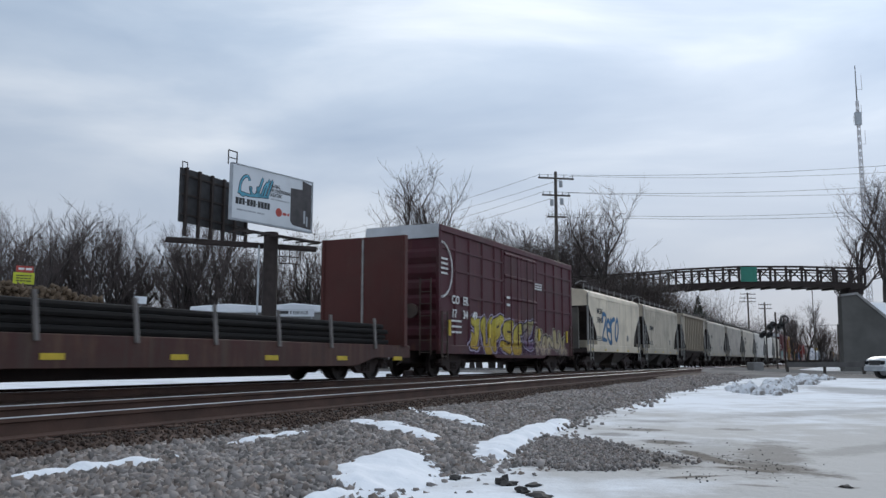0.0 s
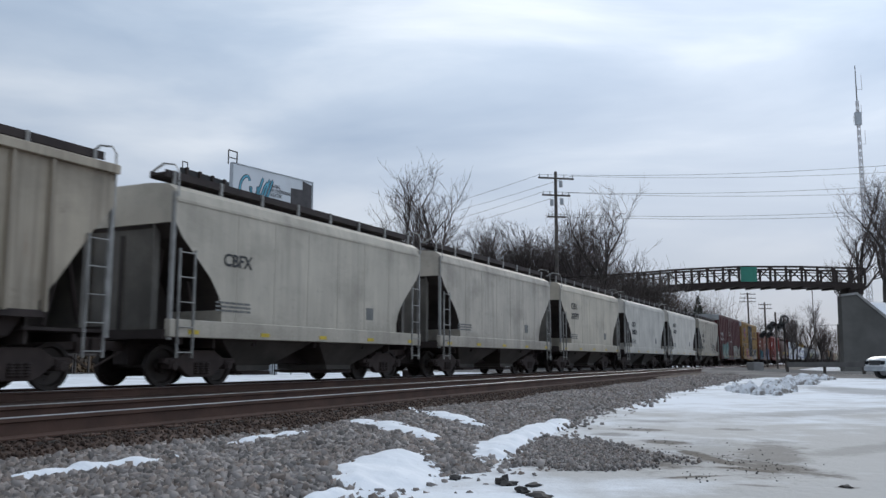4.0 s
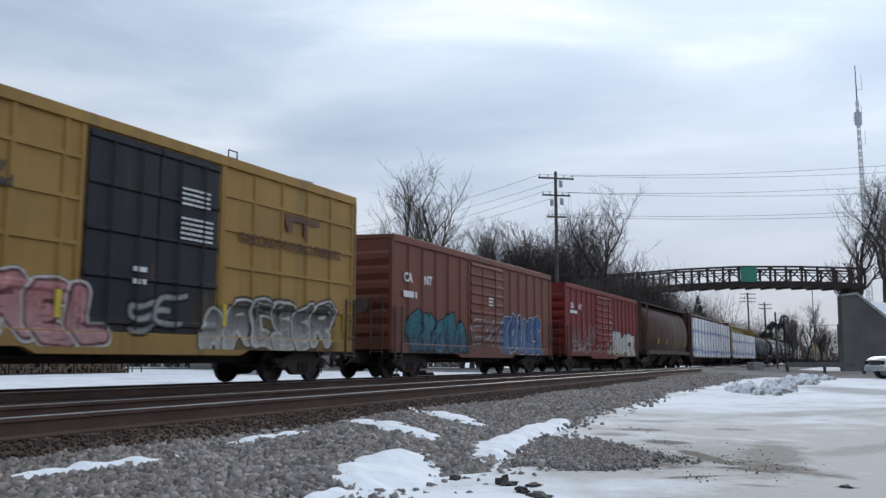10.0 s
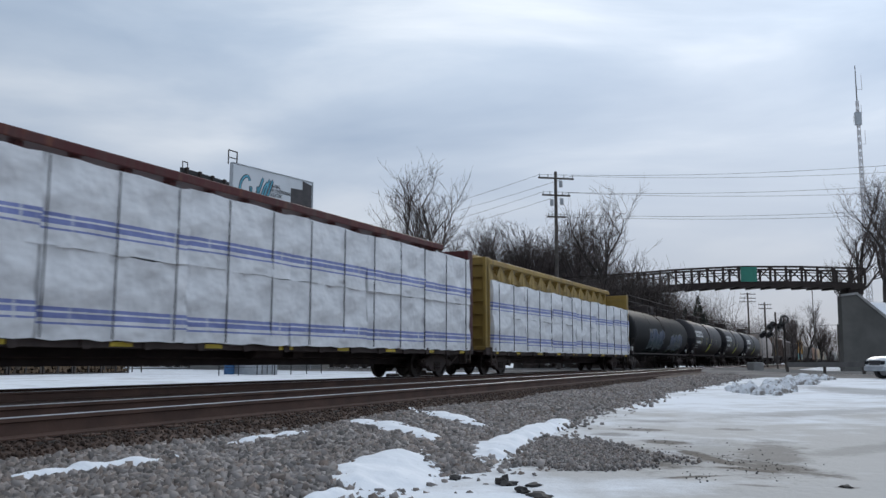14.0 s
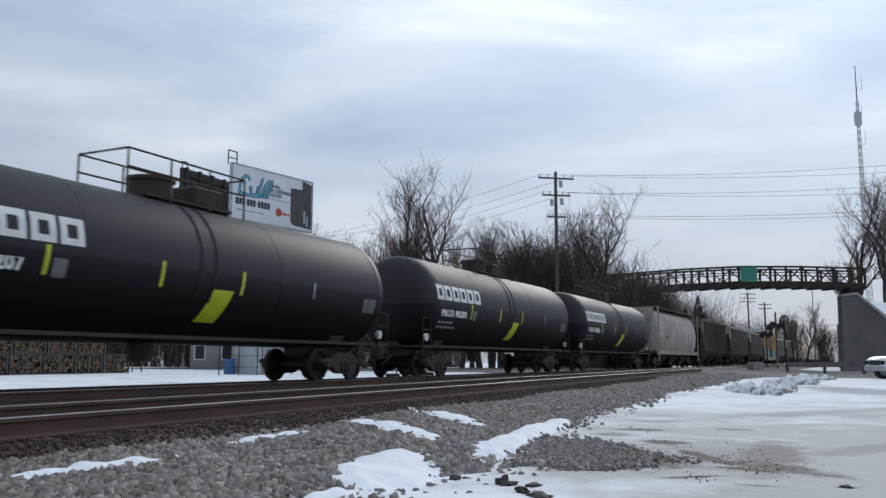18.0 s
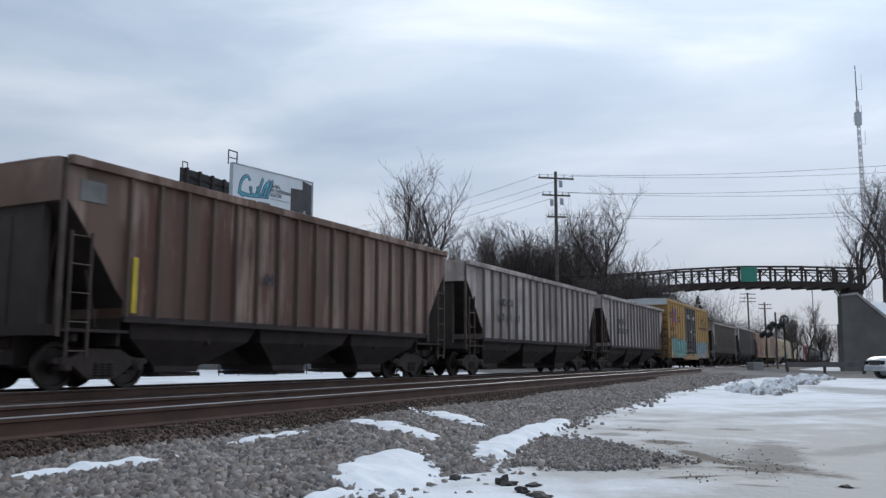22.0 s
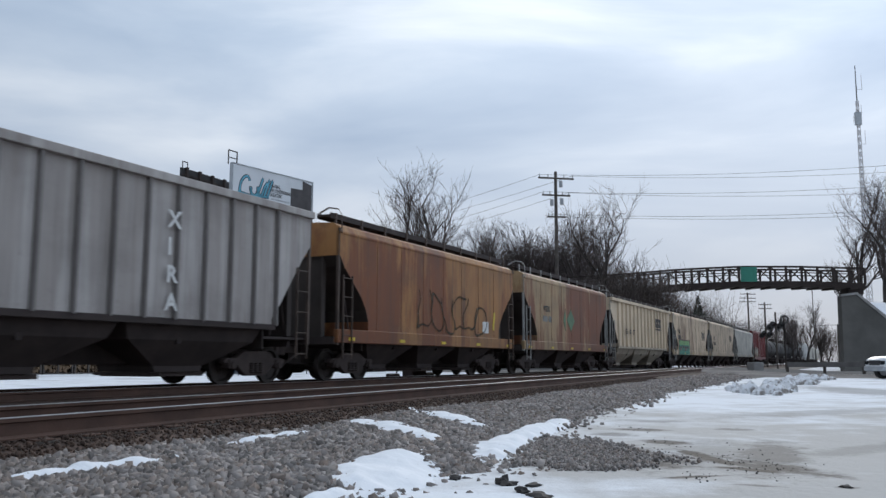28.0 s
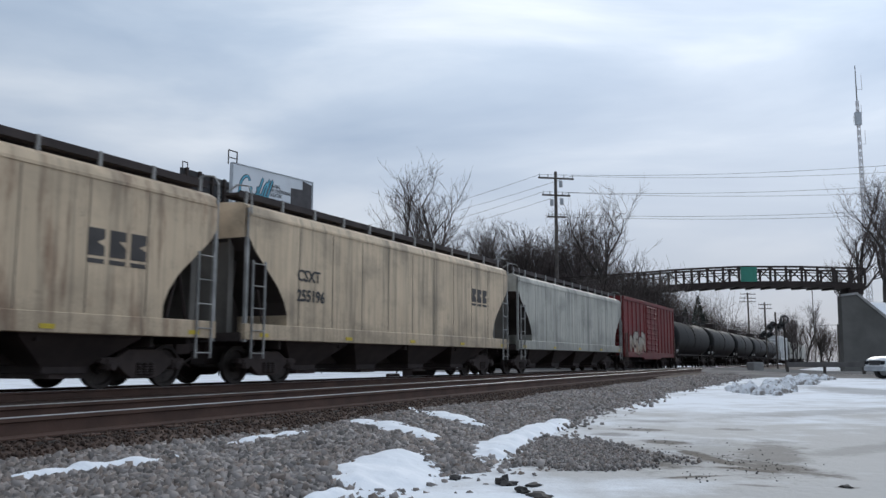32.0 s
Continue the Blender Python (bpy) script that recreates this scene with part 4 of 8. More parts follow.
def center_beam(label, F, R, H, steel_mat, tiers=3, load_h=3.0, truss=False):
    car, s, h = start_car("centerbeam_flatcar", label, F, R, "freight car", "cars of the freight train")
    W, zd = 1.45, 1.12
    bm = bmesh.new()
    box(bm, -h, h, -W, W, 0.98, zd)
    part("deck", bm, steel_mat, car, bevel=0.012)
    bm = bmesh.new()
    box(bm, -h, h, -W - 0.02, -W + 0.12, 0.80, zd - 0.03)
    part("side_sill", bm, M_BLACK, car, "grimy side sill under the load", bevel=0.012)
    for x in np.linspace(-h + 0.9, h - 0.9, 9):
        bm = bmesh.new()
        box(bm, x - 0.28, x + 0.28, -W - 0.03, -W, 0.84, 0.93)
        part("reflector", bm, M_YELLOW, car, "yellow reflective strip")
    for sgn in (-1, 1):
        bm = bmesh.new()
        x = sgn * (h - 0.22)
        HB = H - 0.34
        box(bm, x - 0.08, x + 0.08, -W, W, zd, HB)
        bh = part("end_bulkhead", bm, steel_mat, car, bevel=0.012)
        for y in (-W + 0.07, W - 0.07):
            bm = bmesh.new()
            box(bm, x - 0.22, x + 0.22, y - 0.07, y + 0.07, zd, HB)
            part("bulkhead_post", bm, steel_mat, bh, bevel=0.012)
        for k in range(7):
            z = zd + 0.35 + k * (HB - zd - 0.6) / 6
            bm = bmesh.new()
            box(bm, x - 0.16, x + 0.16, -W + 0.15, W - 0.15, z - 0.05, z + 0.05)
            part("bulkhead_rail", bm, steel_mat, bh)
    bm = bmesh.new()
    box(bm, -h + 0.2, h - 0.2, -0.32, 0.32, H - 0.26, H - 0.04)
    part("top_chord", bm, steel_mat, car, bevel=0.02)
    bm = bmesh.new()
    box(bm, -0.09, 0.09, -0.12, 0.12, zd, H - 0.2)
    me = finish(bm, "column")
    me.materials.append(steel_mat)
    n = 17
    xs = np.linspace(-h + 0.6, h - 0.6, n)
    for x in xs:
        part("column", me, None, car, at=pose(float(x), 0, 0))
    if truss:
        for a, c in zip(xs, xs[1:]):
            bm = bmesh.new()
            prism(bm, [(a, H - 0.26), (a + 0.12, H - 0.26), ((a + c) / 2, H - 0.95), (c - 0.12, H - 0.26), (c, H - 0.26), (c - 0.05, H - 0.9), (a + 0.05, H - 0.9)], -0.2, -0.12)
            part("web_plate", bm, steel_mat, car)
    # lumber packs along the camera's side and the far side
    load_h += 0.20
    th = load_h / tiers
    r = random.Random(int(F * 10) + 5)
    x0 = -h + 0.48
    cols = 6
    wcol = (2 * h - 0.96) / cols
    packs = []
    for v in range(3):
        bm = bmesh.new()
        box(bm, -wcol / 2 + 0.006, wcol / 2 - 0.006, -W - 0.12, -0.30, 0.01, th - 0.01)
        bmesh.ops.subdivide_edges(bm, edges=list(bm.edges), cuts=9, use_grid_fill=True)
        for q in bm.verts:
            f = noise.noise(Vector((q.co.x * 1.3 + v * 9, q.co.y * 1.5, q.co.z * 1.8 + v * 3))) * 0.12 + noise.noise(Vector((q.co.x * 4.1 + v * 5, q.co.y, q.co.z * 3.3))) * 0.035
            q.co.y += f
            if q.co.z > th * 0.7:
                q.co.z += f * 0.9
            elif q.co.z < th * 0.15:
                q.co.z -= abs(f) * 0.8
        me = finish(bm, "lumber_pack", smooth=True, bevel=0.0)
        me.materials.append(M_WRAP)
        packs.append(me)
    for t in range(tiers):
        for c in range(cols):
            part("lumber_pack", packs[r.randrange(3)], None, car, "white plastic-wrapped lumber pack with blue print" if t == 0 and c == 0 else "", at=pose(x0 + (c + 0.5) * wcol + r.uniform(-0.02, 0.02), r.uniform(-0.02, 0.02), zd - 0.16 + t * th))
    bm = bmesh.new()
    box(bm, x0, h - 0.5, 0.3, W, zd + 0.01, zd + load_h - 0.2)
    part("lumber_stack", bm, M_WRAP, car)
    bm = bmesh.new()
    box(bm, -0.007, 0.007, -W - 0.185, -W - 0.155, zd - 0.15, zd + load_h - 0.2)
    box(bm, -0.012, 0.012, -W - 0.14, -0.2, zd + load_h - 0.17, zd + load_h - 0.155)
    me = finish(bm, "strap")
    me.materials.append(M_STRAP)
    for x in np.linspace(x0 + 0.5, h - 0.98, 14):
        part("strap", me, None, car, at=pose(float(x), 0, 0))
    for x in np.linspace(-h + 0.7, h - 0.7, 15):
        bm = bmesh.new()
        prism(bm, [(x - 0.12, 1.0), (x - 0.12, 0.84), (x - 0.07, 0.78), (x + 0.07, 0.78), (x + 0.12, 0.84), (x + 0.12, 1.0)], -W - 0.06, -W + 0.02)
        part("winch", bm, M_BLACK, car)
    for sgn in (-1, 1):
        ladder(car, sgn * (h - 0.6), -W - 0.04, 0.5, 1.1, 0.4, M_LADDER_DARK)
    underframe(car, h, 0.45, 1.0)
    CARS.append((car, s, add_trucks(car, h, 2.3)))
    return car, h


M_STAKE = mat("grey_stake", (0.22, 0.20, 0.185), 0.7)


def pole_flatcar(label, F, R, steel_mat, plate_mat):
    car, s, h = start_car("bulkhead_flatcar", label, F, R, "freight car", "cars of the freight train")
    W, zd = 1.45, 1.02
    bm = bmesh.new()
    box(bm, -h, h, -W, W, 0.86, zd)
    part("deck", bm, steel_mat, car)
    bm = bmesh.new()
    prism(bm, [(-h, 1.05), (h, 1.05), (h, 0.66), (h - 2.2, 0.66), (h - 3.2, 0.42), (-h + 3.2, 0.42), (-h + 2.2, 0.66), (-h, 0.66)], -W - 0.03, -W + 0.10)
    part("side_sill", bm, steel_mat, car, bevel=0.012)
    for sgn in (-1, 1):
        bm = bmesh.new()
        x = sgn * (h - 0.5)
        WB = 1.60
        prism(bm, [(x - 0.10, -WB), (x + 0.10, -WB), (x + 0.10, -WB + 0.1), (x + 0.05, -WB + 0.1), (x + 0.05, WB - 0.1), (x + 0.10, WB - 0.1), (x + 0.10, WB), (x - 0.10, WB), (x - 0.10, WB - 0.1), (x - 0.05, WB - 0.1), (x - 0.05, -WB + 0.1), (x - 0.10, -WB + 0.1)], zd, 4.58, axis="z")
        part("bulkhead", bm, plate_mat, car, "tall brown plate bulkhead", bevel=0.01)
        bm = bmesh.new()
        box(bm, x - 0.075, x + 0.075, -0.03, 0.03, zd, 4.5)
        part("pale_stripe", bm, M_LADDER, car)
    # load of dark poles held by stakes
    r = random.Random(4)
    x1 = h - 1.0
    rows = 4
    n = 0
    pm = [mat("creosoted_pole", (0.010, 0.008, 0.007), 1.0, 0, 0.6, 2.0, 20, 0.3, 0.01, 0.4)]
    for k in range(rows):
        for j in range(9):
            y = -W + 0.20 + j * 0.315
            z = zd + 0.12 + k * 0.155
            if j > 1 and k < rows - 2:
                continue
            a, c = -h + 0.6 + r.uniform(0, 0.5), x1 - r.uniform(0.05, 0.5)
            bm = bmesh.new()
            tube(bm, (a, y + (k % 2) * 0.04, z), (c, y + (k % 2) * 0.04, z - 0.0), 0.085, 0.075, seg=8)
            part("pole", bm, pm[0], car, smooth=True)
            n += 1
    for x in np.linspace(-h + 2.3, h - 2.2, 8):
        bm = bmesh.new()
        prism(bm, [(x - 0.05, zd - 0.1), (x + 0.05, zd - 0.1), (x - 0.07, zd + 0.80), (x - 0.15, zd + 0.80)], -W - 0.09, -W - 0.035)
        part("stake", bm, M_STAKE, car, "worn steel stake")
    for x in np.linspace(-h + 1.0, h - 0.8, 7):
        bm = bmesh.new()
        box(bm, x - 0.26, x + 0.26, -W - 0.04, -W, 0.58, 0.70)
        part("reflector", bm, M_YELLOW, car, "yellow reflective strip")
    underframe(car, h, 0.36, 0.86)
    bm = bmesh.new()
    prism(bm, [(-h + 3.6, 0.85), (h - 3.6, 0.85), (h - 3.9, 0.6), (h - 5.2, 0.17), (-h + 5.2, 0.17), (-h + 3.9, 0.6)], -0.55, 0.55)
    part("belly_sill", bm, M_SILL, car, "deep dark fish-belly sill")
    CARS.append((car, s, add_trucks(car, h, 2.1)))
    return car, h


# ---- ground ----
def smear(nt, co, wob, cx, cy, rl, rs, deg, amount=1.0):
    """A stain of its own outline on the ground: centre, long and short half-width, turn."""
    mp = nt.nodes.new("ShaderNodeMapping")
    mp.vector_type = "TEXTURE"
    mp.inputs["Location"].default_value = (cx, cy, 0)
    mp.inputs["Rotation"].default_value = (0, 0, radians(deg))
    mp.inputs["Scale"].default_value = (rl, rs, 1000)
    link(nt, co, mp.inputs["Vector"])
    ln = nt.nodes.new("ShaderNodeVectorMath")
    ln.operation = "LENGTH"
    link(nt, mp.outputs["Vector"], ln.inputs[0])
    d = mathn(nt, "ADD", ln.outputs["Value"], wob)
    return mathn(nt, "MULTIPLY", ramp(nt, d, 1.25, 0.65), amount)


# wheel smears, mud and wet ice of the lot: x, y, half-widths, turn, amount
SMEARS = ((2.58, 8.35, 0.95, 0.126, -86, 1), (2.66, 7.45, 0.35, 0.108, -40, 1), (2.95, 7.9, 0.75, 0.18, -72, 0.86), (2.95, 7.55, 0.2, 0.216, -60, 0.92),
          (3.25, 8.6, 1.7, 0.36, 68, 0.66), (2.7, 8.8, 1.5, 0.75, 62, 0.30), (2.75, 7.75, 0.9, 0.16, -62, 0.9), (2.05, 7, 0.28, 0.063, 20, 0.92), (2.7, 11.8, 0.35, 0.22, -20, 0.8), (2.58, 9.95, 0.3, 0.288, -25, 0.92), (2.15, 10.9, 0.25, 0.3, 0, 0.57),
          (4.1, 12.1, 0.25, 0.2, 0, 0.57), (2.99, 6.42, 0.1, 0.063, 0, 1), (3.3, 13.5, 0.5, 0.3, 0, 0.46), (1.45, 8.6, 1.15, 0.95, -60, 0.86), (2.34, 6.5, 0.2, 0.054, -30, 0.57),
          (6.8, 15.6, 2.6, 0.55, 30, 0.32), (10, 17.4, 3.4, 0.5, 25, 0.32), (13.2, 27, 5.5, 1.3, 82, 0.52), (4.9, 9.6, 2, 0.28, 35, 0.34), (1.85, 8.05, 0.3, 0.45, 0, 0.92))


def snow_material():
    m, nt, b = nodes_of("trodden_snow")
    co = nt.nodes.new("ShaderNodeTexCoord").outputs["Object"]
    sep = nt.nodes.new("ShaderNodeSeparateXYZ")
    link(nt, co, sep.inputs[0])
    big = noise_node(nt, co, 0.28, 5.0, 0.6, (1, 1.3, 1))
    mid = noise_node(nt, co, 1.3, 6.0, 0.62, (1, 1.0, 1), (4, 0, 0))
    fin = noise_node(nt, co, 14.0, 6.0, 0.6)
    mix3 = mathn(nt, "ADD", mathn(nt, "MULTIPLY", big, 0.55), mathn(nt, "MULTIPLY", mid, 0.45))
    # the lot is driven over near the gravel and lies whiter beyond
    drive = mathn(nt, "MULTIPLY", ramp(nt, sep.outputs["Y"], 20.0, 8.5), ramp(nt, mathn(nt, "ADD", sep.outputs["X"], mathn(nt, "MULTIPLY", mathn(nt, "SUBTRACT", big, 0.5), 5.0)), 0.1, 2.0))
    ice = ramp(nt, mathn(nt, "ADD", mix3, mathn(nt, "MULTIPLY", drive, 0.24)), 0.47, 0.70)
    c = mixc(nt, ice, (0.80, 0.81, 0.83), (0.47, 0.452, 0.43))
    wob = mathn(nt, "ADD", mathn(nt, "MULTIPLY", mathn(nt, "SUBTRACT", noise_node(nt, co, 3.2, 7.0, 0.7), 0.5), 2.2), mathn(nt, "MULTIPLY", mathn(nt, "SUBTRACT", fin, 0.5), 0.8))
    dirt = None
    for q in SMEARS:
        f = smear(nt, co, wob, *q)
        dirt = f if dirt is None else mathn(nt, "MAXIMUM", dirt, f)
    grit = mathn(nt, "MULTIPLY", ramp(nt, mathn(nt, "ADD", mathn(nt, "MULTIPLY", mid, 0.7), mathn(nt, "MULTIPLY", fin, 0.3)), 0.60, 0.70), mathn(nt, "ADD", mathn(nt, "MULTIPLY", drive, 0.35), 0.12))
    c = mixc(nt, mathn(nt, "MAXIMUM", dirt, grit), c, mixc(nt, fin, (0.055, 0.046, 0.038), (0.20, 0.175, 0.15)))
    link(nt, c, b.inputs["Base Color"])
    rg = nt.nodes.new("ShaderNodeMapRange")
    rg.inputs["To Min"].default_value, rg.inputs["To Max"].default_value = 0.9, 0.75
    link(nt, ice, rg.inputs["Value"])
    link(nt, rg.outputs["Result"], b.inputs["Roughness"])
    b.inputs["Specular IOR Level"].default_value = 0.08
    bump(nt, b, mathn(nt, "ADD", mathn(nt, "MULTIPLY", fin, 0.25), mid), 0.6, 0.07)
    return m


def clean_snow_material():
    m, nt, b = nodes_of("clean_snow")
    co = nt.nodes.new("ShaderNodeTexCoord").outputs["Object"]
    mid, fin = noise_node(nt, co, 2.0, 5.0), noise_node(nt, co, 22.0, 5.0)
    c = mixc(nt, ramp(nt, mid, 0.3, 0.7), (0.70, 0.72, 0.75), (0.82, 0.83, 0.85))
    c = mixc(nt, mathn(nt, "MULTIPLY", ramp(nt, fin, 0.66, 0.74), 0.4), c, (0.35, 0.33, 0.31))
    link(nt, c, b.inputs["Base Color"])
    b.inputs["Roughness"].default_value = 0.8
    bump(nt, b, mathn(nt, "ADD", mid, mathn(nt, "MULTIPLY", fin, 0.2)), 0.4, 0.05)
    return m


def stone_material(name, base, rnd_island=True):
    m, nt, b = nodes_of(name)
    co = nt.nodes.new("ShaderNodeTexCoord").outputs["Object"]
    fin = noise_node(nt, co, 60.0, 4.0)
    if rnd_island:
        r = nt.nodes.new("ShaderNodeNewGeometry").outputs["Random Per Island"]
    else:
        vo = nt.nodes.new("ShaderNodeTexVoronoi")
        vo.inputs["Scale"].default_value = 16.0
        link(nt, co, vo.inputs["Vector"])
        sp = nt.nodes.new("ShaderNodeSeparateColor")
        link(nt, vo.outputs["Color"], sp.inputs[0])
        r = sp.outputs[0]
    warm = nt.nodes.new("ShaderNodeMath")
    warm.operation = "FRACT"
    link(nt, mathn(nt, "MULTIPLY", r, 17.3), warm.inputs[0])
    c = mixc(nt, mathn(nt, "POWER", r, 1.5), tuple(x * 0.5 for x in base), tuple(x * 1.75 for x in base))
    c = mixc(nt, mathn(nt, "MULTIPLY", ramp(nt, warm.outputs[0], 0.6, 1.0), 0.55), c, (base[0] * 1.15, base[1] * 0.9, base[2] * 0.72))
    big = noise_node(nt, co, 0.5, 3.0)
    c = mixc(nt, mathn(nt, "MULTIPLY", ramp(nt, big, 0.45, 0.7), 0.35), c, (base[0] * 0.62, base[1] * 0.52, base[2] * 0.44))
    c = mixc(nt, mathn(nt, "MULTIPLY", fin, 0.3), c, tuple(x * 0.5 for x in base))
    link(nt, c, b.inputs["Base Color"])
    b.inputs["Roughness"].default_value = 0.9
    bump(nt, b, fin, 0.3, 0.005)
    return m


M_SNOW, M_CLEAN = snow_material(), clean_snow_material()
M_STONE = stone_material("limestone_ballast", (0.245, 0.222, 0.208))
M_BED = stone_material("ballast_bed", (0.115, 0.10, 0.088), False)
M_OILBED = stone_material("oiled_ballast", (0.070, 0.042, 0.030), False)
M_BROWNSTONE = stone_material("rust_stained_ballast", (0.055, 0.033, 0.023))
M_ROAD = mat("road_asphalt", (0.075, 0.072, 0.070), 0.9, 0, 0.7, 0.8, 40, 0.3)
M_WRAP = wrap_material()


def axis_steps(lo, hi, mid_lo, mid_hi, step):
    pts = list(np.arange(mid_lo, mid_hi + 1e-6, step))
    d, x = step, mid_hi
    while x < hi:
        d *= 1.35
        x += d
        pts.append(min(x, hi))
    d, x = step, mid_lo
    while x > lo:
        d *= 1.35
        x -= d
        pts.insert(0, max(x, lo))
    return pts


def track_so(x, y):
    th = radians(26.299)
    dy = y - 32.884
    return x * math.sin(th) + dy * math.cos(th), x * math.cos(th) - dy * math.sin(th)


def edge_o(s):
    """Foot of the ballast towards the camera, uneven."""
    pts = ((-60, 11.35), (-25.3, 11.35), (-24.3, 11.45), (-23.4, 11.25), (-22.6, 11.55), (-21.6, 11.3), (-20.4, 10.6), (-19.1, 10.6), (-17, 10.45), (-11.5, 9.9), (-3.2, 9.25), (3.8, 9.15), (20, 8.4), (60, 8.2), (400, 8.2))
    e = pts[-1][1]
    for (a, u), (b, w) in zip(pts, pts[1:]):
        if s <= b:
            e = u + (w - u) * max(0, (s - a)) / (b - a)
            break
    return e + 0.22 * noise.noise(Vector((s * 0.7, 3, 0))) + 0.16 * noise.noise(Vector((s * 2.3, 0, 5)))


def ground_height(x, y):
    s, o = track_so(x, y)
    h = 0.035 * noise.noise(Vector((x * 0.35, y * 0.35, 0))) + 0.015 * noise.noise(Vector((x * 1.3, y * 1.3, 3)))
    if o < -4.2:
        h += 0.12 * min(1, (-4.2 - o) / 3) + 0.05 * noise.noise(Vector((x * 0.2, y * 0.2, 7)))
    elif s < 60:
        h -= 0.14 * max(0.0, min(1, (edge_o(s) - 0.25 - o) / 0.6))
    return h


gx, gy = axis_steps(-900, 1500, -14, 14, 0.25), axis_steps(-450, 2500, 3, 26, 0.25)
gv = [(x, y, ground_height(x, y) if abs(x) < 120 and y < 160 else 0.0) for y in gy for x in gx]
nx = len(gx)
gf = [(j * nx + i, j * nx + i + 1, (j + 1) * nx + i + 1, (j + 1) * nx + i) for j in range(len(gy) - 1) for i in range(nx - 1)]
ground = new("ground", raw_mesh("ground", gv, gf, M_SNOW))
for p in ground.data.polygons:
    p.use_smooth = True
tagged(ground, "snow-covered lot with grey ice and wheel ruts", "ground", "", "structure")


# ---- track bed ----
def bed_profile(s):
    no, eo = near_offset(s), edge_o(s)
    return [(-4.6, 0.02), (-3.2, 0.12), (-2.0, RAIL_Z - 0.20), (2.0, RAIL_Z - 0.20), (no - 1.4, NEAR_Z - 0.26), (no + 0.88, NEAR_Z - 0.235), (no + 1.32, 0.13), ((no + 1.0 + eo) / 2 + 0.3, 0.10), (eo - 0.3, 0.055), (eo + 0.25, -0.09)]


def bed_z(s, o):
    pr = bed_profile(s)
    for (a, u), (b, w) in zip(pr, pr[1:]):
        if a <= o <= b:
            return u + (w - u) * (o - a) / (b - a)
    return -1.0


bm = bmesh.new()
rings = []
for s in list(np.arange(-660, -40, 20.0)) + list(np.arange(-40, 30, 0.3)) + list(np.arange(30, 120, 5)) + list(np.arange(120, 700, 40)):
    rings.append([TRACK @ Vector((s, -o, z)) for o, z in bed_profile(float(s))])
loft(bm, rings, closed=False, caps=False)
bed = part("ballast_bed", bm, M_BED, None, smooth=True)
tagged(bed, "raised bed of grey crushed-stone ballast", "track bed", "", "structure")

bm = bmesh.new()
rings = []
for s in list(np.arange(-660, -40, 20.0)) + list(np.arange(-40, 60, 1.0)) + list(np.arange(60, 700, 40)):
    no = near_offset(s)
    rings.append([TRACK @ Vector((s, -o, z)) for o, z in ((-1.9, RAIL_Z - 0.188), (1.9, RAIL_Z - 0.188), (no - 1.35, NEAR_Z - 0.222), (no + 0.86, NEAR_Z - 0.192), (no + 1.0, NEAR_Z - 0.225), (no + 1.34, 0.15))])
loft(bm, rings, closed=False, caps=False)
tagged(part("oily_ballast", bm, M_OILBED, None), "dark oil-stained ballast between the rails", "track bed", "", "structure")


def rail_rings(o_of_s, ztop, ss, prof):
    out = []
    for s in ss:
        o = o_of_s(s)
        out.append([TRACK @ Vector((s, -(o + q), ztop + z)) for q, z in prof])
    return out


RAIL_PROF = [(-0.075, -0.18), (0.075, -0.18), (0.075, -0.165), (0.012, -0.145), (0.010, -0.05), (0.036, -0.038), (0.036, -0.006), (-0.036, -0.006), (-0.036, -0.038), (-0.010, -0.05), (-0.012, -0.145), (-0.075, -0.165)]
TOP_PROF = [(-0.030, -0.008), (0.033, -0.008), (0.033, -0.002), (0.022, 0.001), (-0.022, 0.001), (-0.030, -0.002)]
SS = list(np.arange(-660, -44, 14.0)) + list(np.arange(-44, 64, 3.0)) + list(np.arange(64, 800, 40))
for nm, ofs, zt in (("main_track", lambda s: 0.0, RAIL_Z), ("near_track", near_offset, NEAR_Z)):
    tr = thing("railway_track", pose(0, 0, 0), "railway track of rusty rails with bright heads on timber ties", "track", "railway tracks")
    for side in (-0.7525, 0.7525):
        bm = bmesh.new()
        loft(bm, rail_rings(lambda s: ofs(s) + side, zt, SS, RAIL_PROF))
        rl = part("rail", bm, M_RAIL, tr)
        bm = bmesh.new()
        loft(bm, rail_rings(lambda s: ofs(s) + side, zt, SS, TOP_PROF))
        part("railhead", bm, M_RAILTOP, rl, "bright worn railhead")
    bm = bmesh.new()
    half = 1.3 if nm == "main_track" else 0.97
    box(bm, -0.115, 0.115, -half, half, -0.17, 0.0)
    me = finish(bm, "tie", bevel=0.012)
    me.materials.append(M_TIE)
    bm = bmesh.new()
    box(bm, -0.09, 0.09, -0.17, 0.17, 0.0, 0.018)
    mp = finish(bm, "tie_plate", bevel=0.005)
    mp.materials.append(M_RAIL)
    rr = random.Random(3)
    for k in range(150):
        s = -36 + k * 0.52
        m = on_track(s + rr.uniform(-0.02, 0.02), ofs(s), zt - 0.2, rr.uniform(-1, 1))
        t = part("tie", me, None, tr, at=m)
        if -34 < s < 12:
            for y in (-0.7525, 0.7525):
                part("tie_plate", mp, None, t, at=pose(0, y, 0))

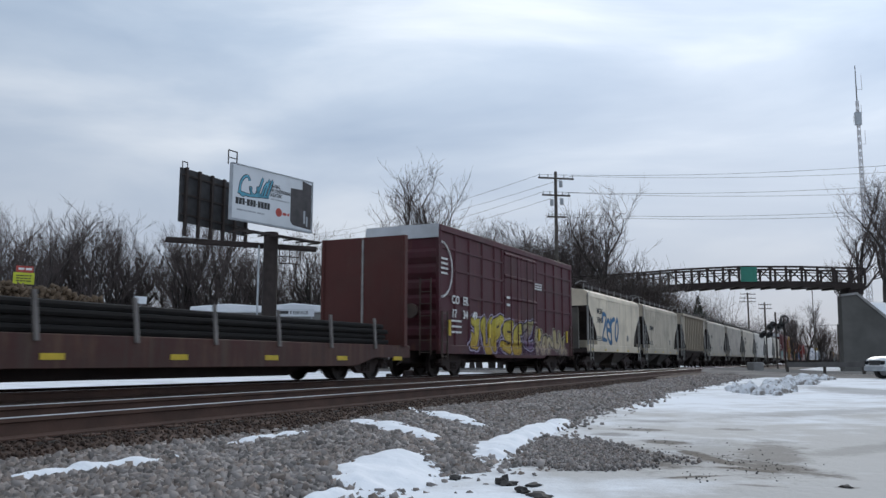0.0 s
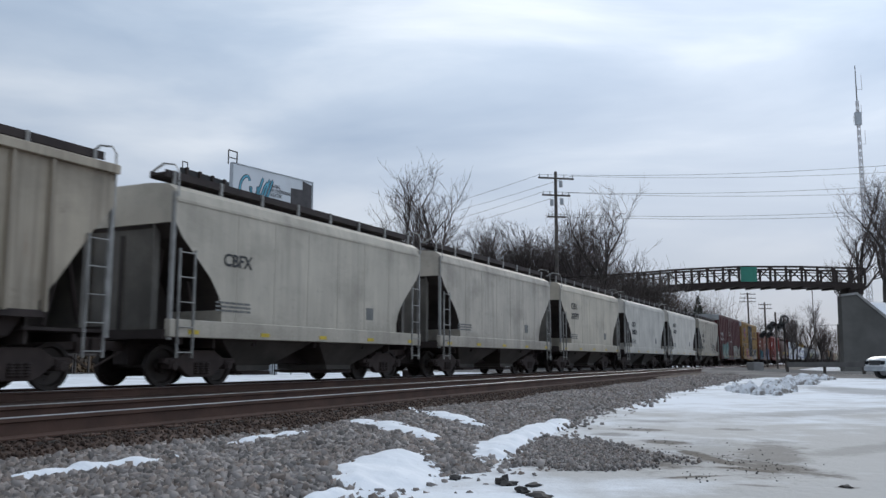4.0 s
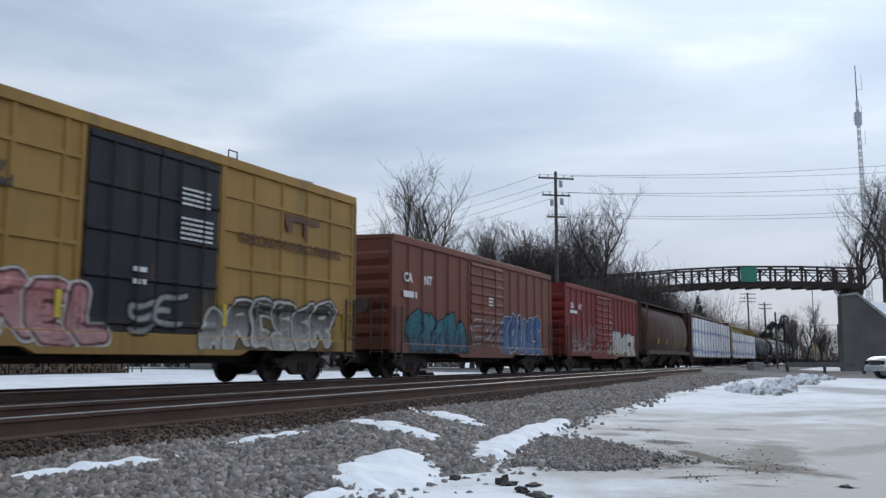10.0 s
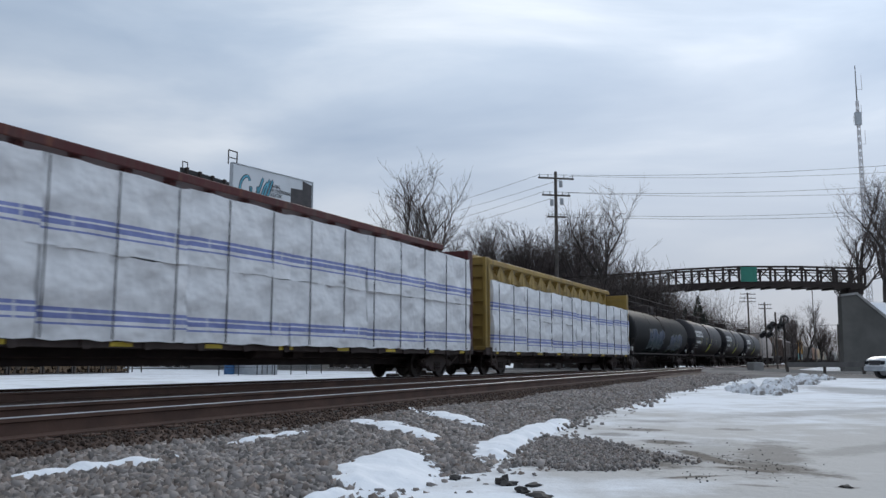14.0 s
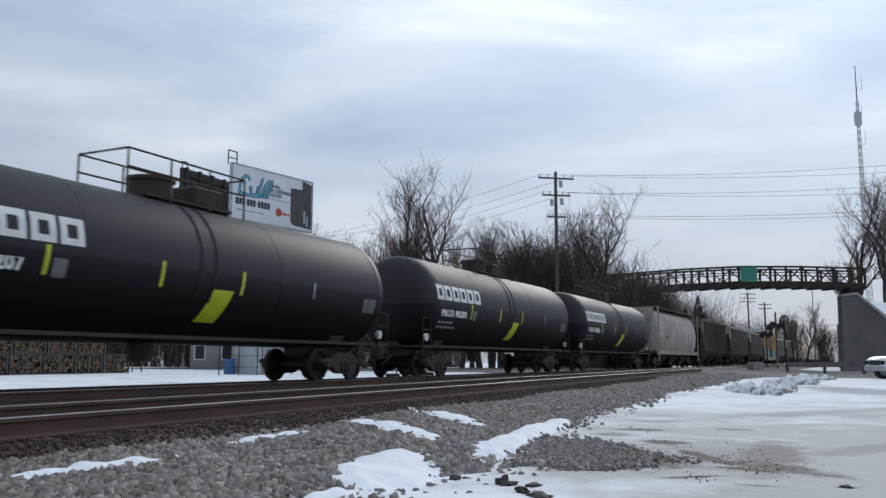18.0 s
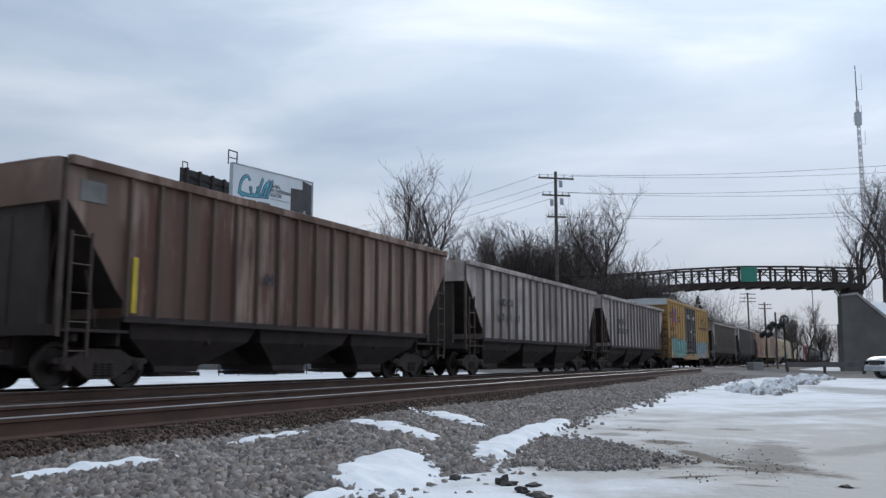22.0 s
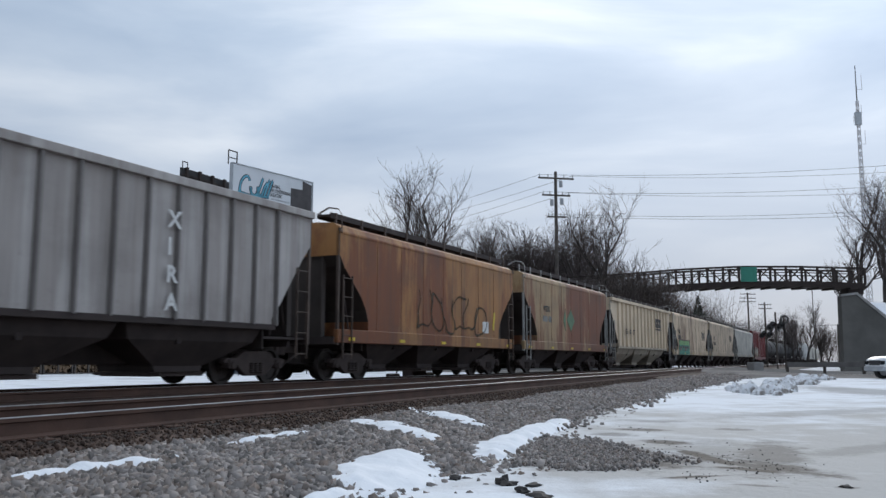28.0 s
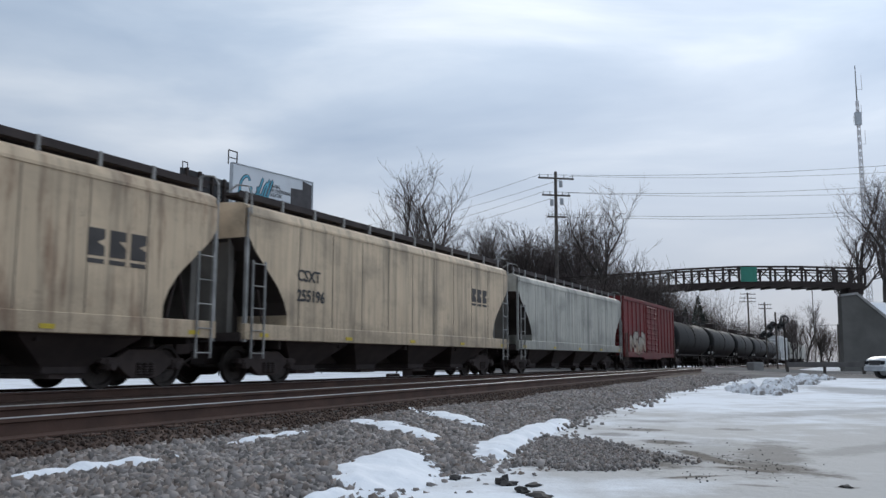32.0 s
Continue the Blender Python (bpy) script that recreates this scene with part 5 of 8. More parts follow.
# crushed stone, piece by piece, where it lies nearest
CUBE_V = np.array([(x, y, z) for x in (-1, 1) for y in (-1, 1) for z in (-1, 1)], float)
CUBE_F = np.array([(0, 1, 3), (0, 3, 2), (4, 6, 7), (4, 7, 5), (0, 4, 5), (0, 5, 1), (2, 3, 7), (2, 7, 6), (0, 2, 6), (0, 6, 4), (1, 5, 7), (1, 7, 3)])


def stones(name, label, n, pick, size, seed, material):
    rg = np.random.RandomState(seed)
    vs, fs, k = [], [], 0
    for _ in range(n):
        q = pick(rg)
        if q is None:
            continue
        p, r = q, rg.uniform(*size)
        v = (CUBE_V + rg.uniform(-0.62, 0.45, (8, 3)) * CUBE_V) * np.array([rg.uniform(0.8, 1.35), rg.uniform(0.6, 1.0), rg.uniform(0.45, 0.8)]) * r * 0.9
        a, b, c = rg.uniform(0, 6.28, 3)
        rot = np.array(Euler((a, b, c)).to_matrix())
        vs.append(v @ rot.T + np.array(p))
        fs.append(CUBE_F + 8 * k)
        k += 1
    V, Fc = np.concatenate(vs), np.concatenate(fs)
    me = bpy.data.meshes.new(name)
    me.vertices.add(len(V))
    me.vertices.foreach_set("co", V.astype(np.float32).ravel())
    me.loops.add(Fc.size)
    me.loops.foreach_set("vertex_index", Fc.astype(np.int32).ravel())
    me.polygons.add(len(Fc))
    me.polygons.foreach_set("loop_start", np.arange(0, Fc.size, 3, dtype=np.int32))
    me.update(calc_edges=True)
    me.materials.append(material)
    return tagged(new(name, me), label, "ballast", "", "stuff")


# old snow on the stones: x, y, half-widths, turn
SNOW_PATCHES = ((-0.47, 7.0, 1.15, 0.40, 80), (-0.60, 10.1, 1.25, 0.36, 115), (0.0, 12.1, 1.25, 0.36, 113), (-2.55, 6.40, 1.2, 0.14, 64), (-1.74, 8.85, 1.1, 0.09, 68), (-3.0, 5.3, 0.5, 0.10, 64),
                (0.62, 9.3, 1.3, 0.26, 78), (1.25, 11.3, 2.1, 0.22, 71), (-0.75, 5.75, 0.45, 0.12, 65))


def snow_depth(x, y):
    """Depth of old snow over the stones at a place, negative where they lie bare."""
    best = -0.12
    for cx, cy, rl, rs, deg in SNOW_PATCHES:
        a = radians(deg)
        u, v = (x - cx) * math.cos(a) + (y - cy) * math.sin(a), -(x - cx) * math.sin(a) + (y - cy) * math.cos(a)
        if abs(u) > rl * 1.6 or abs(v) > rs * 1.6 + 0.1:
            continue
        d = (u / rl) ** 2 + (v / rs) ** 2
        k = 0.085 * (0.95 - d) + 0.040 * noise.noise(Vector((x * 3.1, y * 3.1, 2))) + (0.014 if rs > 0.35 else 0.022) * noise.noise(Vector((x * 9, y * 9, 4))) - 0.005
        best = max(best, k - (0.024 if rs < 0.15 else 0.0))
    return min(best, 0.075)


def pick_ballast(s0, s1, lo_add=1.27):
    def f(rg):
        s = rg.uniform(s0, s1)
        lo, hi = near_offset(s) + lo_add, edge_o(s) + 0.1 + 0.3 * abs(rg.normal()) * (rg.rand() < 0.12)
        o = rg.uniform(lo, hi)
        z = max(bed_z(s, o), -0.02)
        p = TRACK @ Vector((s, -o, z))
        dep = snow_depth(p.x, p.y)
        if dep > 0.02 and rg.rand() < 0.93:
            return None
        return (p.x, p.y, z + rg.uniform(-0.012, 0.024) + 0.02 * math.sin(o * 3 + s))
    return f


def pick_brown(rg):
    s = rg.uniform(-27, 6)
    o = near_offset(s) + rg.uniform(0.84, 1.36)
    k = o - near_offset(s)
    z = 0.28 if k < 0.9 else 0.28 - (k - 0.9) / 0.45 * 0.13
    return tuple(TRACK @ Vector((s, -o, z + rg.uniform(-0.02, 0.008))))


stones("ballast_stones", "loose grey crushed limestone ballast beside the rails", 40000, pick_ballast(-27.5, -16), (0.020, 0.047), 1, M_STONE)
stones("ballast_stones", "loose grey crushed limestone ballast beside the rails", 30000, pick_ballast(-16, 2), (0.024, 0.048), 2, M_STONE)
stones("ballast_stones", "loose grey crushed limestone ballast beside the rails", 16000, pick_ballast(2, 45), (0.03, 0.065), 3, M_STONE)
stones("stained_stones", "rust-brown stained ballast packed against the rail", 15000, pick_brown, (0.009, 0.020), 4, M_BROWNSTONE)


TONGUE = ((0.62, 7.75), (0.78, 8.5), (0.95, 9.7), (1.45, 10.4), (1.95, 9.6), (2.25, 8.5), (2.3, 7.95), (1.6, 7.6), (1.0, 7.65))


def pick_tongue(rg):
    """A spill of gravel on the lot, thinning out at its ragged edge and towards the road."""
    x, y = rg.uniform(0.2, 2.9), rg.uniform(7.2, 10.8)
    jx, jy = x + 0.28 * noise.noise(Vector((x * 2.6, y * 2.2, 5))) + rg.normal() * 0.06, y + 0.4 * noise.noise(Vector((x * 2.6, y * 2.2, 9))) + rg.normal() * 0.10
    inside = False
    for (ax, ay), (bx, by) in zip(TONGUE, TONGUE[1:] + TONGUE[:1]):
        if (ay > jy) != (by > jy) and jx < (bx - ax) * (jy - ay) / (by - ay) + ax:
            inside = not inside
    if not inside or (x > 1.3 and rg.rand() < min(0.9, (x - 1.3) * 0.8)):
        return None
    return (x, y, ground_height(x, y) + rg.uniform(-0.008, 0.02))


stones("gravel_spill", "grey gravel spilled over the snow of the lot", 30000, pick_tongue, (0.008, 0.021), 5, M_STONE)

# snow lying on the ballast
for i, (cx, cy, rl, rs, deg) in enumerate(SNOW_PATCHES):
    vs_, fs_, idx = [], [], {}
    step = 0.04 if rs > 0.15 else 0.025
    a = radians(deg)
    nu, nv = int(rl * 1.5 / step), int((rs * 1.5 + 0.08) / step)
    for ju in range(-nu, nu + 1):
        for jv in range(-nv, nv + 1):
            u, v = ju * step, jv * step
            x, y = cx + u * math.cos(a) - v * math.sin(a), cy + u * math.sin(a) + v * math.cos(a)
            d = snow_depth(x, y)
            if d > -0.055:
                s, o = track_so(x, y)
                idx[(ju, jv)] = len(vs_)
                vs_.append((x, y, max(bed_z(s, o), ground_height(x, y) + 0.01) + d + 0.018))
    for (ju, jv), k in idx.items():
        q = [idx.get((ju + p, jv + r)) for p, r in ((0, 0), (1, 0), (1, 1), (0, 1))]
        if None not in q:
            fs_.append(q)
    if fs_:
        me = raw_mesh("snow_patch", vs_, fs_, M_CLEAN)
        for p in me.polygons:
            p.use_smooth = True
        tagged(new("snow_patch", me), "patch of old snow lying on the ballast", "snow", "snow patches", "structure")


# ---- the freight train, car by car from its head ----
MAROON = (0.072, 0.017, 0.024)
P_FLAT = paint("flatcar_brown", (0.075, 0.024, 0.021), 0.5, (0.09, 0.045, 0.028), dirt=0.45)
P_PLATE = paint("bulkhead_brown", (0.080, 0.024, 0.020), 0.1, dirt=0.2)
P_COER = paint("maroon_boxcar", MAROON, 0.15, dirt=0.35)
pole_flatcar("brown bulkhead flatcar loaded with dark poles between stakes", -299.9, -279.11, P_FLAT, P_PLATE)

c, h = boxcar("maroon high-cube boxcar with yellow graffiti along its side", -277.02, -262.16, 5.34, P_COER, P_COER, (-1.5, 2.3), 13, 0.10, 0.32, girts=(2.9, 3.8, 4.55), yellow=False)
for x in (-h + 0.75, -3.1, 2.55, h - 0.9):
    bm = bmesh.new()
    box(bm, x - 0.07, x + 0.07, -1.545, -1.50, 1.45, 2.0)
    part("reflector", bm, M_YELLOW, c, "tall yellow reflective strip")
SIDE = SIDES[c.name]
spray(c, SIDE, -4.75, 0.4, 0.84, 2.25, "JUPSE", (0.50, 0.42, 0.07), (0.44, 0.28, 0.04), (0.035, 0.02, 0.03), (0.46, 0.40, 0.50), (0.085, 0.035, 0.12), 0.21, 3, "yellow block graffiti with dark outlines and a purple cloud")
spray(c, SIDE, 0.6, 1.9, 1.1, 2.3, "2", (0.36, 0.32, 0.16), (0.20, 0.12, 0.24), (0.03, 0.02, 0.03), (0.40, 0.36, 0.46), (0.10, 0.05, 0.14), 0.13, 5)
spray(c, SIDE, 2.2, 6.4, 0.84, 2.0, "KANWX", (0.44, 0.38, 0.20), (0.40, 0.30, 0.22), (0.03, 0.02, 0.025), (0.42, 0.36, 0.30), None, 0.12, 8, "thin yellow and cream graffiti letters")
bm = bmesh.new()
for k in range(36):
    a0, a1 = k * 0.1745, (k + 1) * 0.1745
    for rad in (0.9, 0.86):
        tube(bm, (-h + 0.1 + rad * math.cos(a0), -1.51, 3.75 + rad * 1.1 * math.sin(a0)), (-h + 0.1 + rad * math.cos(a1), -1.51, 3.75 + rad * 1.1 * math.sin(a1)), 0.014, seg=4)
bmesh.ops.delete(bm, geom=[v for v in bm.verts if v.co.x < -h + 0.05], context="VERTS")
part("sprayed_ring", bm, M_WHITE, c, "thin white scrawled ring")
bm = bmesh.new()
bars(bm, -h + 0.12, 4.1, 0.5, 0.07, -1.508, 4, 0.17)
bars(bm, 2.0, 3.95, 0.9, 0.06, -1.552, 3, 0.11)
bars(bm, -1.35, 3.1, 0.35, 0.10, -1.552, 2, 0.3)
bars(bm, -h + 0.95, 1.95, 0.8, 0.07, -1.508, 3, 0.2)
part("small_print", bm, M_WHITE, c, "small white stencils")
lettering("CO", 0.42, M_WHITE, c, -h + 0.95, -1.512, 2.6, bold=0.01)
lettering("ER", 0.42, M_WHITE, c, -h + 1.9, -1.512, 2.6, bold=0.01)
lettering("17", 0.42, M_WHITE, c, -h + 0.95, -1.512, 2.1, bold=0.01)
lettering("34", 0.42, M_WHITE, c, -h + 1.9, -1.512, 2.1, bold=0.01)
lettering("49", 0.42, M_WHITE, c, -h + 2.75, -1.512, 2.1, bold=0.01)


def white_hopper(label, F, R, H, color, mark, number, zero=False, dirt=0.3, rust=0.0, bays=3, top=0.42, lx=None, style="curved", **kw):
    pm = paint("hopper_paint", color, rust, dirt=dirt, rough=0.55, streak=2.2, drips=0.45)
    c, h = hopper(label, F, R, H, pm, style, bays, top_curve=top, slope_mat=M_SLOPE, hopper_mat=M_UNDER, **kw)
    x = (lx if lx is not None else -h + 1.6)
    if mark:
        lettering(mark, 0.41, M_INK, c, x, -1.592, 2.72 if mark == "CBFX" else 3.15, "black reporting letters", 0.008)
    if number:
        lettering(number, 0.41, M_INK, c, x, -1.592, 2.24 if mark == "CBFX" else 2.66, "black car number", 0.008)
    bm = bmesh.new()
    bars(bm, x - 0.2, 1.85, 1.2, 0.05, -1.585, 3, 0.09)
    part("small_print", bm, M_DIM, c)
    bm = bmesh.new()
    box(bm, h - 3.4, h - 3.0, -1.586, -1.57, 1.75, 2.1)
    part("data_panel", bm, M_DIM, c, "dark data stencil")
    if zero:
        spray(c, lambda q, w: -1.592, -h + 2.6, -h + 6.1, 1.45, 3.2, "Zero", (0.04, 0.16, 0.33), (0.045, 0.13, 0.26), None, None, None, 0.125, 12, "large blue sprayed word", 0.03, 2, 0.6, 0.9)
    return c, h


M_UNDER = mat("sooty_hopper_bottom", (0.085, 0.075, 0.065), 0.85, 0, 0.5, 0.9, 12, 0.2)
M_SEAM = mat("grimy_weld_seam", (0.20, 0.16, 0.12), 0.8)
# sheet colour kept well below the body's, shade of the open ends included
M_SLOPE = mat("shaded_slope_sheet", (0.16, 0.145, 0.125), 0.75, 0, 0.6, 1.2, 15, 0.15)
M_DIM = mat("faded_stencil", (0.20, 0.20, 0.19), 0.7)
CREAM, GREY1 = (0.50, 0.435, 0.34), (0.69, 0.60, 0.465)
white_hopper("pale grey covered hopper with a large blue graffiti word", -259.54, -248.10, 4.42, GREY1, "MCEX", "330451", True, bays=2)
white_hopper("beige-grey covered hopper with faded lettering", -246.86, -235.45, 4.42, CREAM, "", "300904", dirt=0.45, bays=2)
P_RIB1 = paint("ribbed_hopper_grey", (0.45, 0.385, 0.30), 0.05, dirt=0.4)
hopper("grey-beige ribbed covered hopper", -233.83, -222.70, 4.42, P_RIB1, "straight", 2, 11, False, top_curve=0.18, slope_mat=M_SLOPE)
white_hopper("pale grey covered hopper, streaked with grime", -221.14, -209.90, 4.42, (0.52, 0.47, 0.39), "CBFX", "", dirt=0.35, bays=2)
white_hopper("dull grey covered hopper with an orange patch", -208.43, -196.93, 4.42, (0.50, 0.45, 0.38), "", "", dirt=0.5, bays=2)
white_hopper("pale grey covered hopper with black lettering", -195.41, -184.50, 4.42, (0.54, 0.48, 0.39), "CEFX", "307597", dirt=0.35, bays=2)
white_hopper("light grey covered hopper with black lettering", -183.05, -171.49, 4.42, (0.58, 0.545, 0.49), "CBFX", "308874", dirt=0.3, bays=2)
white_hopper("clean light grey covered hopper", -170.15, -158.73, 4.42, (0.64, 0.595, 0.53), "MCEX", "330469", dirt=0.2, bays=2)
TAGGED = white_hopper("beige-grey covered hopper with a black sprayed tag", -157.10, -146.07, 4.42, (0.47, 0.42, 0.345), "CBFX", "316186", dirt=0.35, bays=2, seams=M_SEAM)
spray(TAGGED[0], lambda q, w: -1.604, 0.6, 3.4, 1.42, 2.05, "SRORE", (0.03, 0.03, 0.03), (0.03, 0.03, 0.03), None, None, None, 0.028, 4, "thin black scrawled tag", 0.025, 2, 1.4)

P_BOX2 = paint("oxide_boxcar", (0.088, 0.020, 0.021), 0.15, dirt=0.25, spec=0.15)
c, h = boxcar("oxide-red high-cube boxcar with white and teal graffiti", -144.44, -128.75, 5.30, P_BOX2, P_BOX2, (-1.9, 1.7), 15, 0.10, 0.40, girts=())
SIDE = SIDES[c.name]
spray(c, SIDE, -5.7, -2.1, 0.83, 2.3, "HVR", (0.20, 0.36, 0.34), (0.46, 0.50, 0.47), (0.06, 0.10, 0.09), (0.48, 0.52, 0.50), (0.22, 0.34, 0.32), 0.22, 7, "teal and white graffiti with drips")
spray(c, SIDE, 1.85, 7.4, 0.83, 2.25, "NOUERE", (0.46, 0.46, 0.42), (0.36, 0.31, 0.26), (0.03, 0.03, 0.03), None, (0.38, 0.44, 0.42), 0.26, 11, "white sprayed block letters")
for tx, x, z in (("TO", -h + 0.75, 3.2), ("FX", -h + 1.6, 3.2), ("88", -h + 0.75, 2.7), ("71", -h + 1.6, 2.7), ("63", -h + 2.4, 2.7)):
    lettering(tx, 0.36, M_WHITE, c, x, -1.512, z, bold=0.006)
bm = bmesh.new()
bars(bm, -1.2, 2.62, 2.4, 0.06, -1.552)
bars(bm, -1.6, 3.55, 0.9, 0.12, -1.545)
bars(bm, -1.2, 3.3, 0.5, 0.14, -1.545)
part("door_stencils", bm, M_WHITE, c)

YEL = (0.34, 0.20, 0.055)
M_BROWNINK = mat("faded_brown_lettering", (0.13, 0.055, 0.03), 0.7)
P_YEL1 = paint("yellow_boxcar", YEL, 0.1, dirt=0.3)
P_DOOR1 = paint("black_door_tagged", (0.022, 0.022, 0.026), 0.05, dirt=0.2)
P_YEL2 = paint("yellow_boxcar_teal", (0.43, 0.25, 0.075), 0.25, dirt=0.32)
P_YELEND = paint("grimy_yellow_end", (0.30, 0.165, 0.05), 0.45, (0.10, 0.05, 0.03), dirt=0.7, dirt_color=(0.10, 0.06, 0.035))
P_DOOR2 = paint("black_door_marked", (0.02, 0.02, 0.022), 0.12, dirt=0.35, dirt_color=(0.12, 0.10, 0.08))


def next_load_words(c, h, x, z, m1, m2):
    """Two crossed arrows in red and blue, and the slogan beside them."""
    for k, (dx, dz) in enumerate(((1, 1), (1, -1))):
        for part_i, mm in enumerate((m1, m2)):
            bm = bmesh.new()
            # each arm: a broad band, red on one edge and blue on the other
            ax_, az_ = x - dx * 0.70, z - dz * 0.52
            bx_, bz_ = x + dx * 0.70, z + dz * 0.52
            lo_, hi_ = (-0.25, 0.01) if part_i == 0 else (0.01, 0.25)
            q = [(ax_ - dz * 0.25 * lo_, az_ + lo_), (bx_ - dz * 0.25 * lo_, bz_ + lo_), (bx_ - dz * 0.25 * hi_, bz_ + hi_), (ax_ - dz * 0.25 * hi_, az_ + hi_)]
            prism(bm, q, -1.507 - 0.003 * k, -1.502)
            part("emblem_arrow", bm, mm, c, "crossed red and blue arrow emblem" if k == 0 and part_i == 0 else "")


M_RED2, M_BLUE2 = mat("emblem_red", (0.42, 0.06, 0.05), 0.6), mat("emblem_blue", (0.06, 0.07, 0.28), 0.6)
c, h = boxcar("yellow high-cube boxcar with black doors and pink graffiti", -126.76, -111.11, 5.30, P_YEL1, P_DOOR1, (-1.7, 2.0), 15, 0.06, 0.36, girts=(1.9, 2.75, 3.6, 4.4), yellow=False, end_mat=P_YELEND)
SIDE = SIDES[c.name]
spray(c, SIDE, -3.7, -0.95, 0.83, 1.95, "REL", (0.46, 0.20, 0.20), (0.48, 0.28, 0.27), (0.12, 0.04, 0.05), (0.60, 0.56, 0.52), None, 0.15, 15, "pink block graffiti outlined in white", wild=0.6, rounds=1)
spray(c, SIDE, -0.6, 1.0, 1.2, 1.9, "SE", (0.34, 0.34, 0.33), (0.25, 0.25, 0.25), (0.02, 0.02, 0.02), None, None, 0.05, 16, "small white sprayed tag")
spray(c, SIDE, 1.6, 6.7, 0.83, 2.05, "ARCSER", (0.028, 0.026, 0.028), (0.40, 0.38, 0.35), (0.56, 0.53, 0.48), (0.03, 0.03, 0.03), (0.18, 0.12, 0.06), 0.17, 19, "black graffiti letters edged in white")
for x in (-h + 0.5, -2.2, 2.3, h - 0.5):
    bm = bmesh.new()
    box(bm, x - 0.06, x + 0.06, -1.52, -1.49, 1.35, 1.85)
    part("reflector", bm, M_YELLOW, c, "tall yellow reflective strip")
lettering("RAILCAR POOLING EXPERTS", 0.36, M_BROWNINK, c, 2.75, -1.508, 3.35, "faded brown slogan", 0.006, squash=0.93)
bm = bmesh.new()
prism(bm, [(4.6, 3.85), (4.8, 3.85), (4.8, 4.15), (6.0, 4.15), (6.0, 4.3), (4.4, 4.3)], -1.506, -1.49)
box(bm, 5.3, 5.45, -1.506, -1.49, 3.8, 4.15)
part("emblem", bm, M_BROWNINK, c, "faded brown emblem")
next_load_words(c, h, -h + 2.6, 4.0, M_RED2, M_BLUE2)
for tx, x, z in (("next", -h + 0.75, 4.25), ("load", -h + 0.75, 3.95), ("any", -h + 4.0, 3.85), ("road", -h + 4.0, 3.55)):
    lettering(tx, 0.30, M_INK, c, x, -1.506, z, bold=0.006)
for tx, x, z in (("FB", -h + 0.75, 2.95), ("OX", -h + 1.75, 2.95), ("50", -h + 0.75, 2.4), ("69", -h + 1.75, 2.4), ("08", -h + 2.75, 2.4)):
    lettering(tx, 0.46, M_INK, c, x, -1.506, z, bold=0.012)
bm = bmesh.new()
bars(bm, 0.75, 4.25, 0.9, 0.05, -1.552, 4, 0.11)
bars(bm, 0.75, 3.6, 1.0, 0.05, -1.552, 5, 0.11)
bars(bm, -0.5, 2.35, 0.35, 0.10, -1.552, 2, 0.25)
part("door_stencils", bm, M_WHITE, c)
P_BOX3 = paint("faded_brown_boxcar", (0.170, 0.058, 0.036), 0.3, dirt=0.3)
c, h = boxcar("faded brown boxcar with blue and teal graffiti", -108.89, -93.88, 4.56, P_BOX3, P_BOX3, (-1.6, 1.55), 16, 0.085, 0.0, horiz_door=True, yellow=False)
SIDE = SIDES[c.name]
spray(c, SIDE, -6.4, -1.9, 0.83, 2.15, "SXOSA", (0.035, 0.16, 0.19), (0.05, 0.09, 0.13), (0.02, 0.02, 0.02), None, (0.06, 0.13, 0.14), 0.24, 21, "dark teal graffiti with soft spray clouds")
spray(c, SIDE, -1.5, 1.3, 1.15, 2.15, "CVK", (0.15, 0.055, 0.04), (0.13, 0.05, 0.04), (0.34, 0.33, 0.34), None, None, 0.11, 23, "white outlined graffiti across the door")
spray(c, SIDE, 1.4, 6.1, 0.83, 2.4, "RDUES", (0.06, 0.11, 0.24), (0.11, 0.17, 0.30), (0.03, 0.04, 0.10), (0.46, 0.50, 0.54), None, 0.2, 25, "blue graffiti letters edged in white")
for tx, x in (("CA", -h + 0.7), ("NT", -h + 2.1)):
    lettering(tx, 0.42, M_WHITE, c, x, -1.508, 3.1, bold=0.01)
bm = bmesh.new()
bars(bm, -h + 0.7, 2.6, 0.9, 0.2, -1.506)
part("car_number", bm, M_WHITE, c)
bm = bmesh.new()
bars(bm, 0.0, 2.95, 0.4, 0.07, -1.552, 3, 0.13)
part("small_print", bm, M_WHITE, c)

P_BOX4 = paint("red_boxcar", (0.19, 0.026, 0.020), 0.2, spec=0.2, dirt=0.4, dirt_color=(0.05, 0.03, 0.025))
c, h = boxcar("red boxcar with white block graffiti", -91.73, -76.95, 4.44, P_BOX4, P_BOX4, (-1.95, 1.2), 17, 0.085, 0.0, horiz_door=True, yellow=False)
SIDE = SIDES[c.name]
spray(c, SIDE, -6.3, -2.2, 1.2, 2.5, "AUHP", (0.20, 0.16, 0.155), (0.26, 0.24, 0.23), (0.34, 0.33, 0.32), None, None, 0.10, 31, "faded pale graffiti worn by weather", strength=0.45)
spray(c, SIDE, -6.2, -1.0, 0.95, 1.5, "SKDNK", (0.36, 0.35, 0.34), (0.30, 0.28, 0.27), None, None, None, 0.035, 33, "thin pale scrawl")
spray(c, SIDE, 0.0, 1.5, 0.84, 1.7, "X", (0.46, 0.43, 0.30), (0.40, 0.36, 0.24), (0.04, 0.03, 0.03), None, None, 0.16, 34)
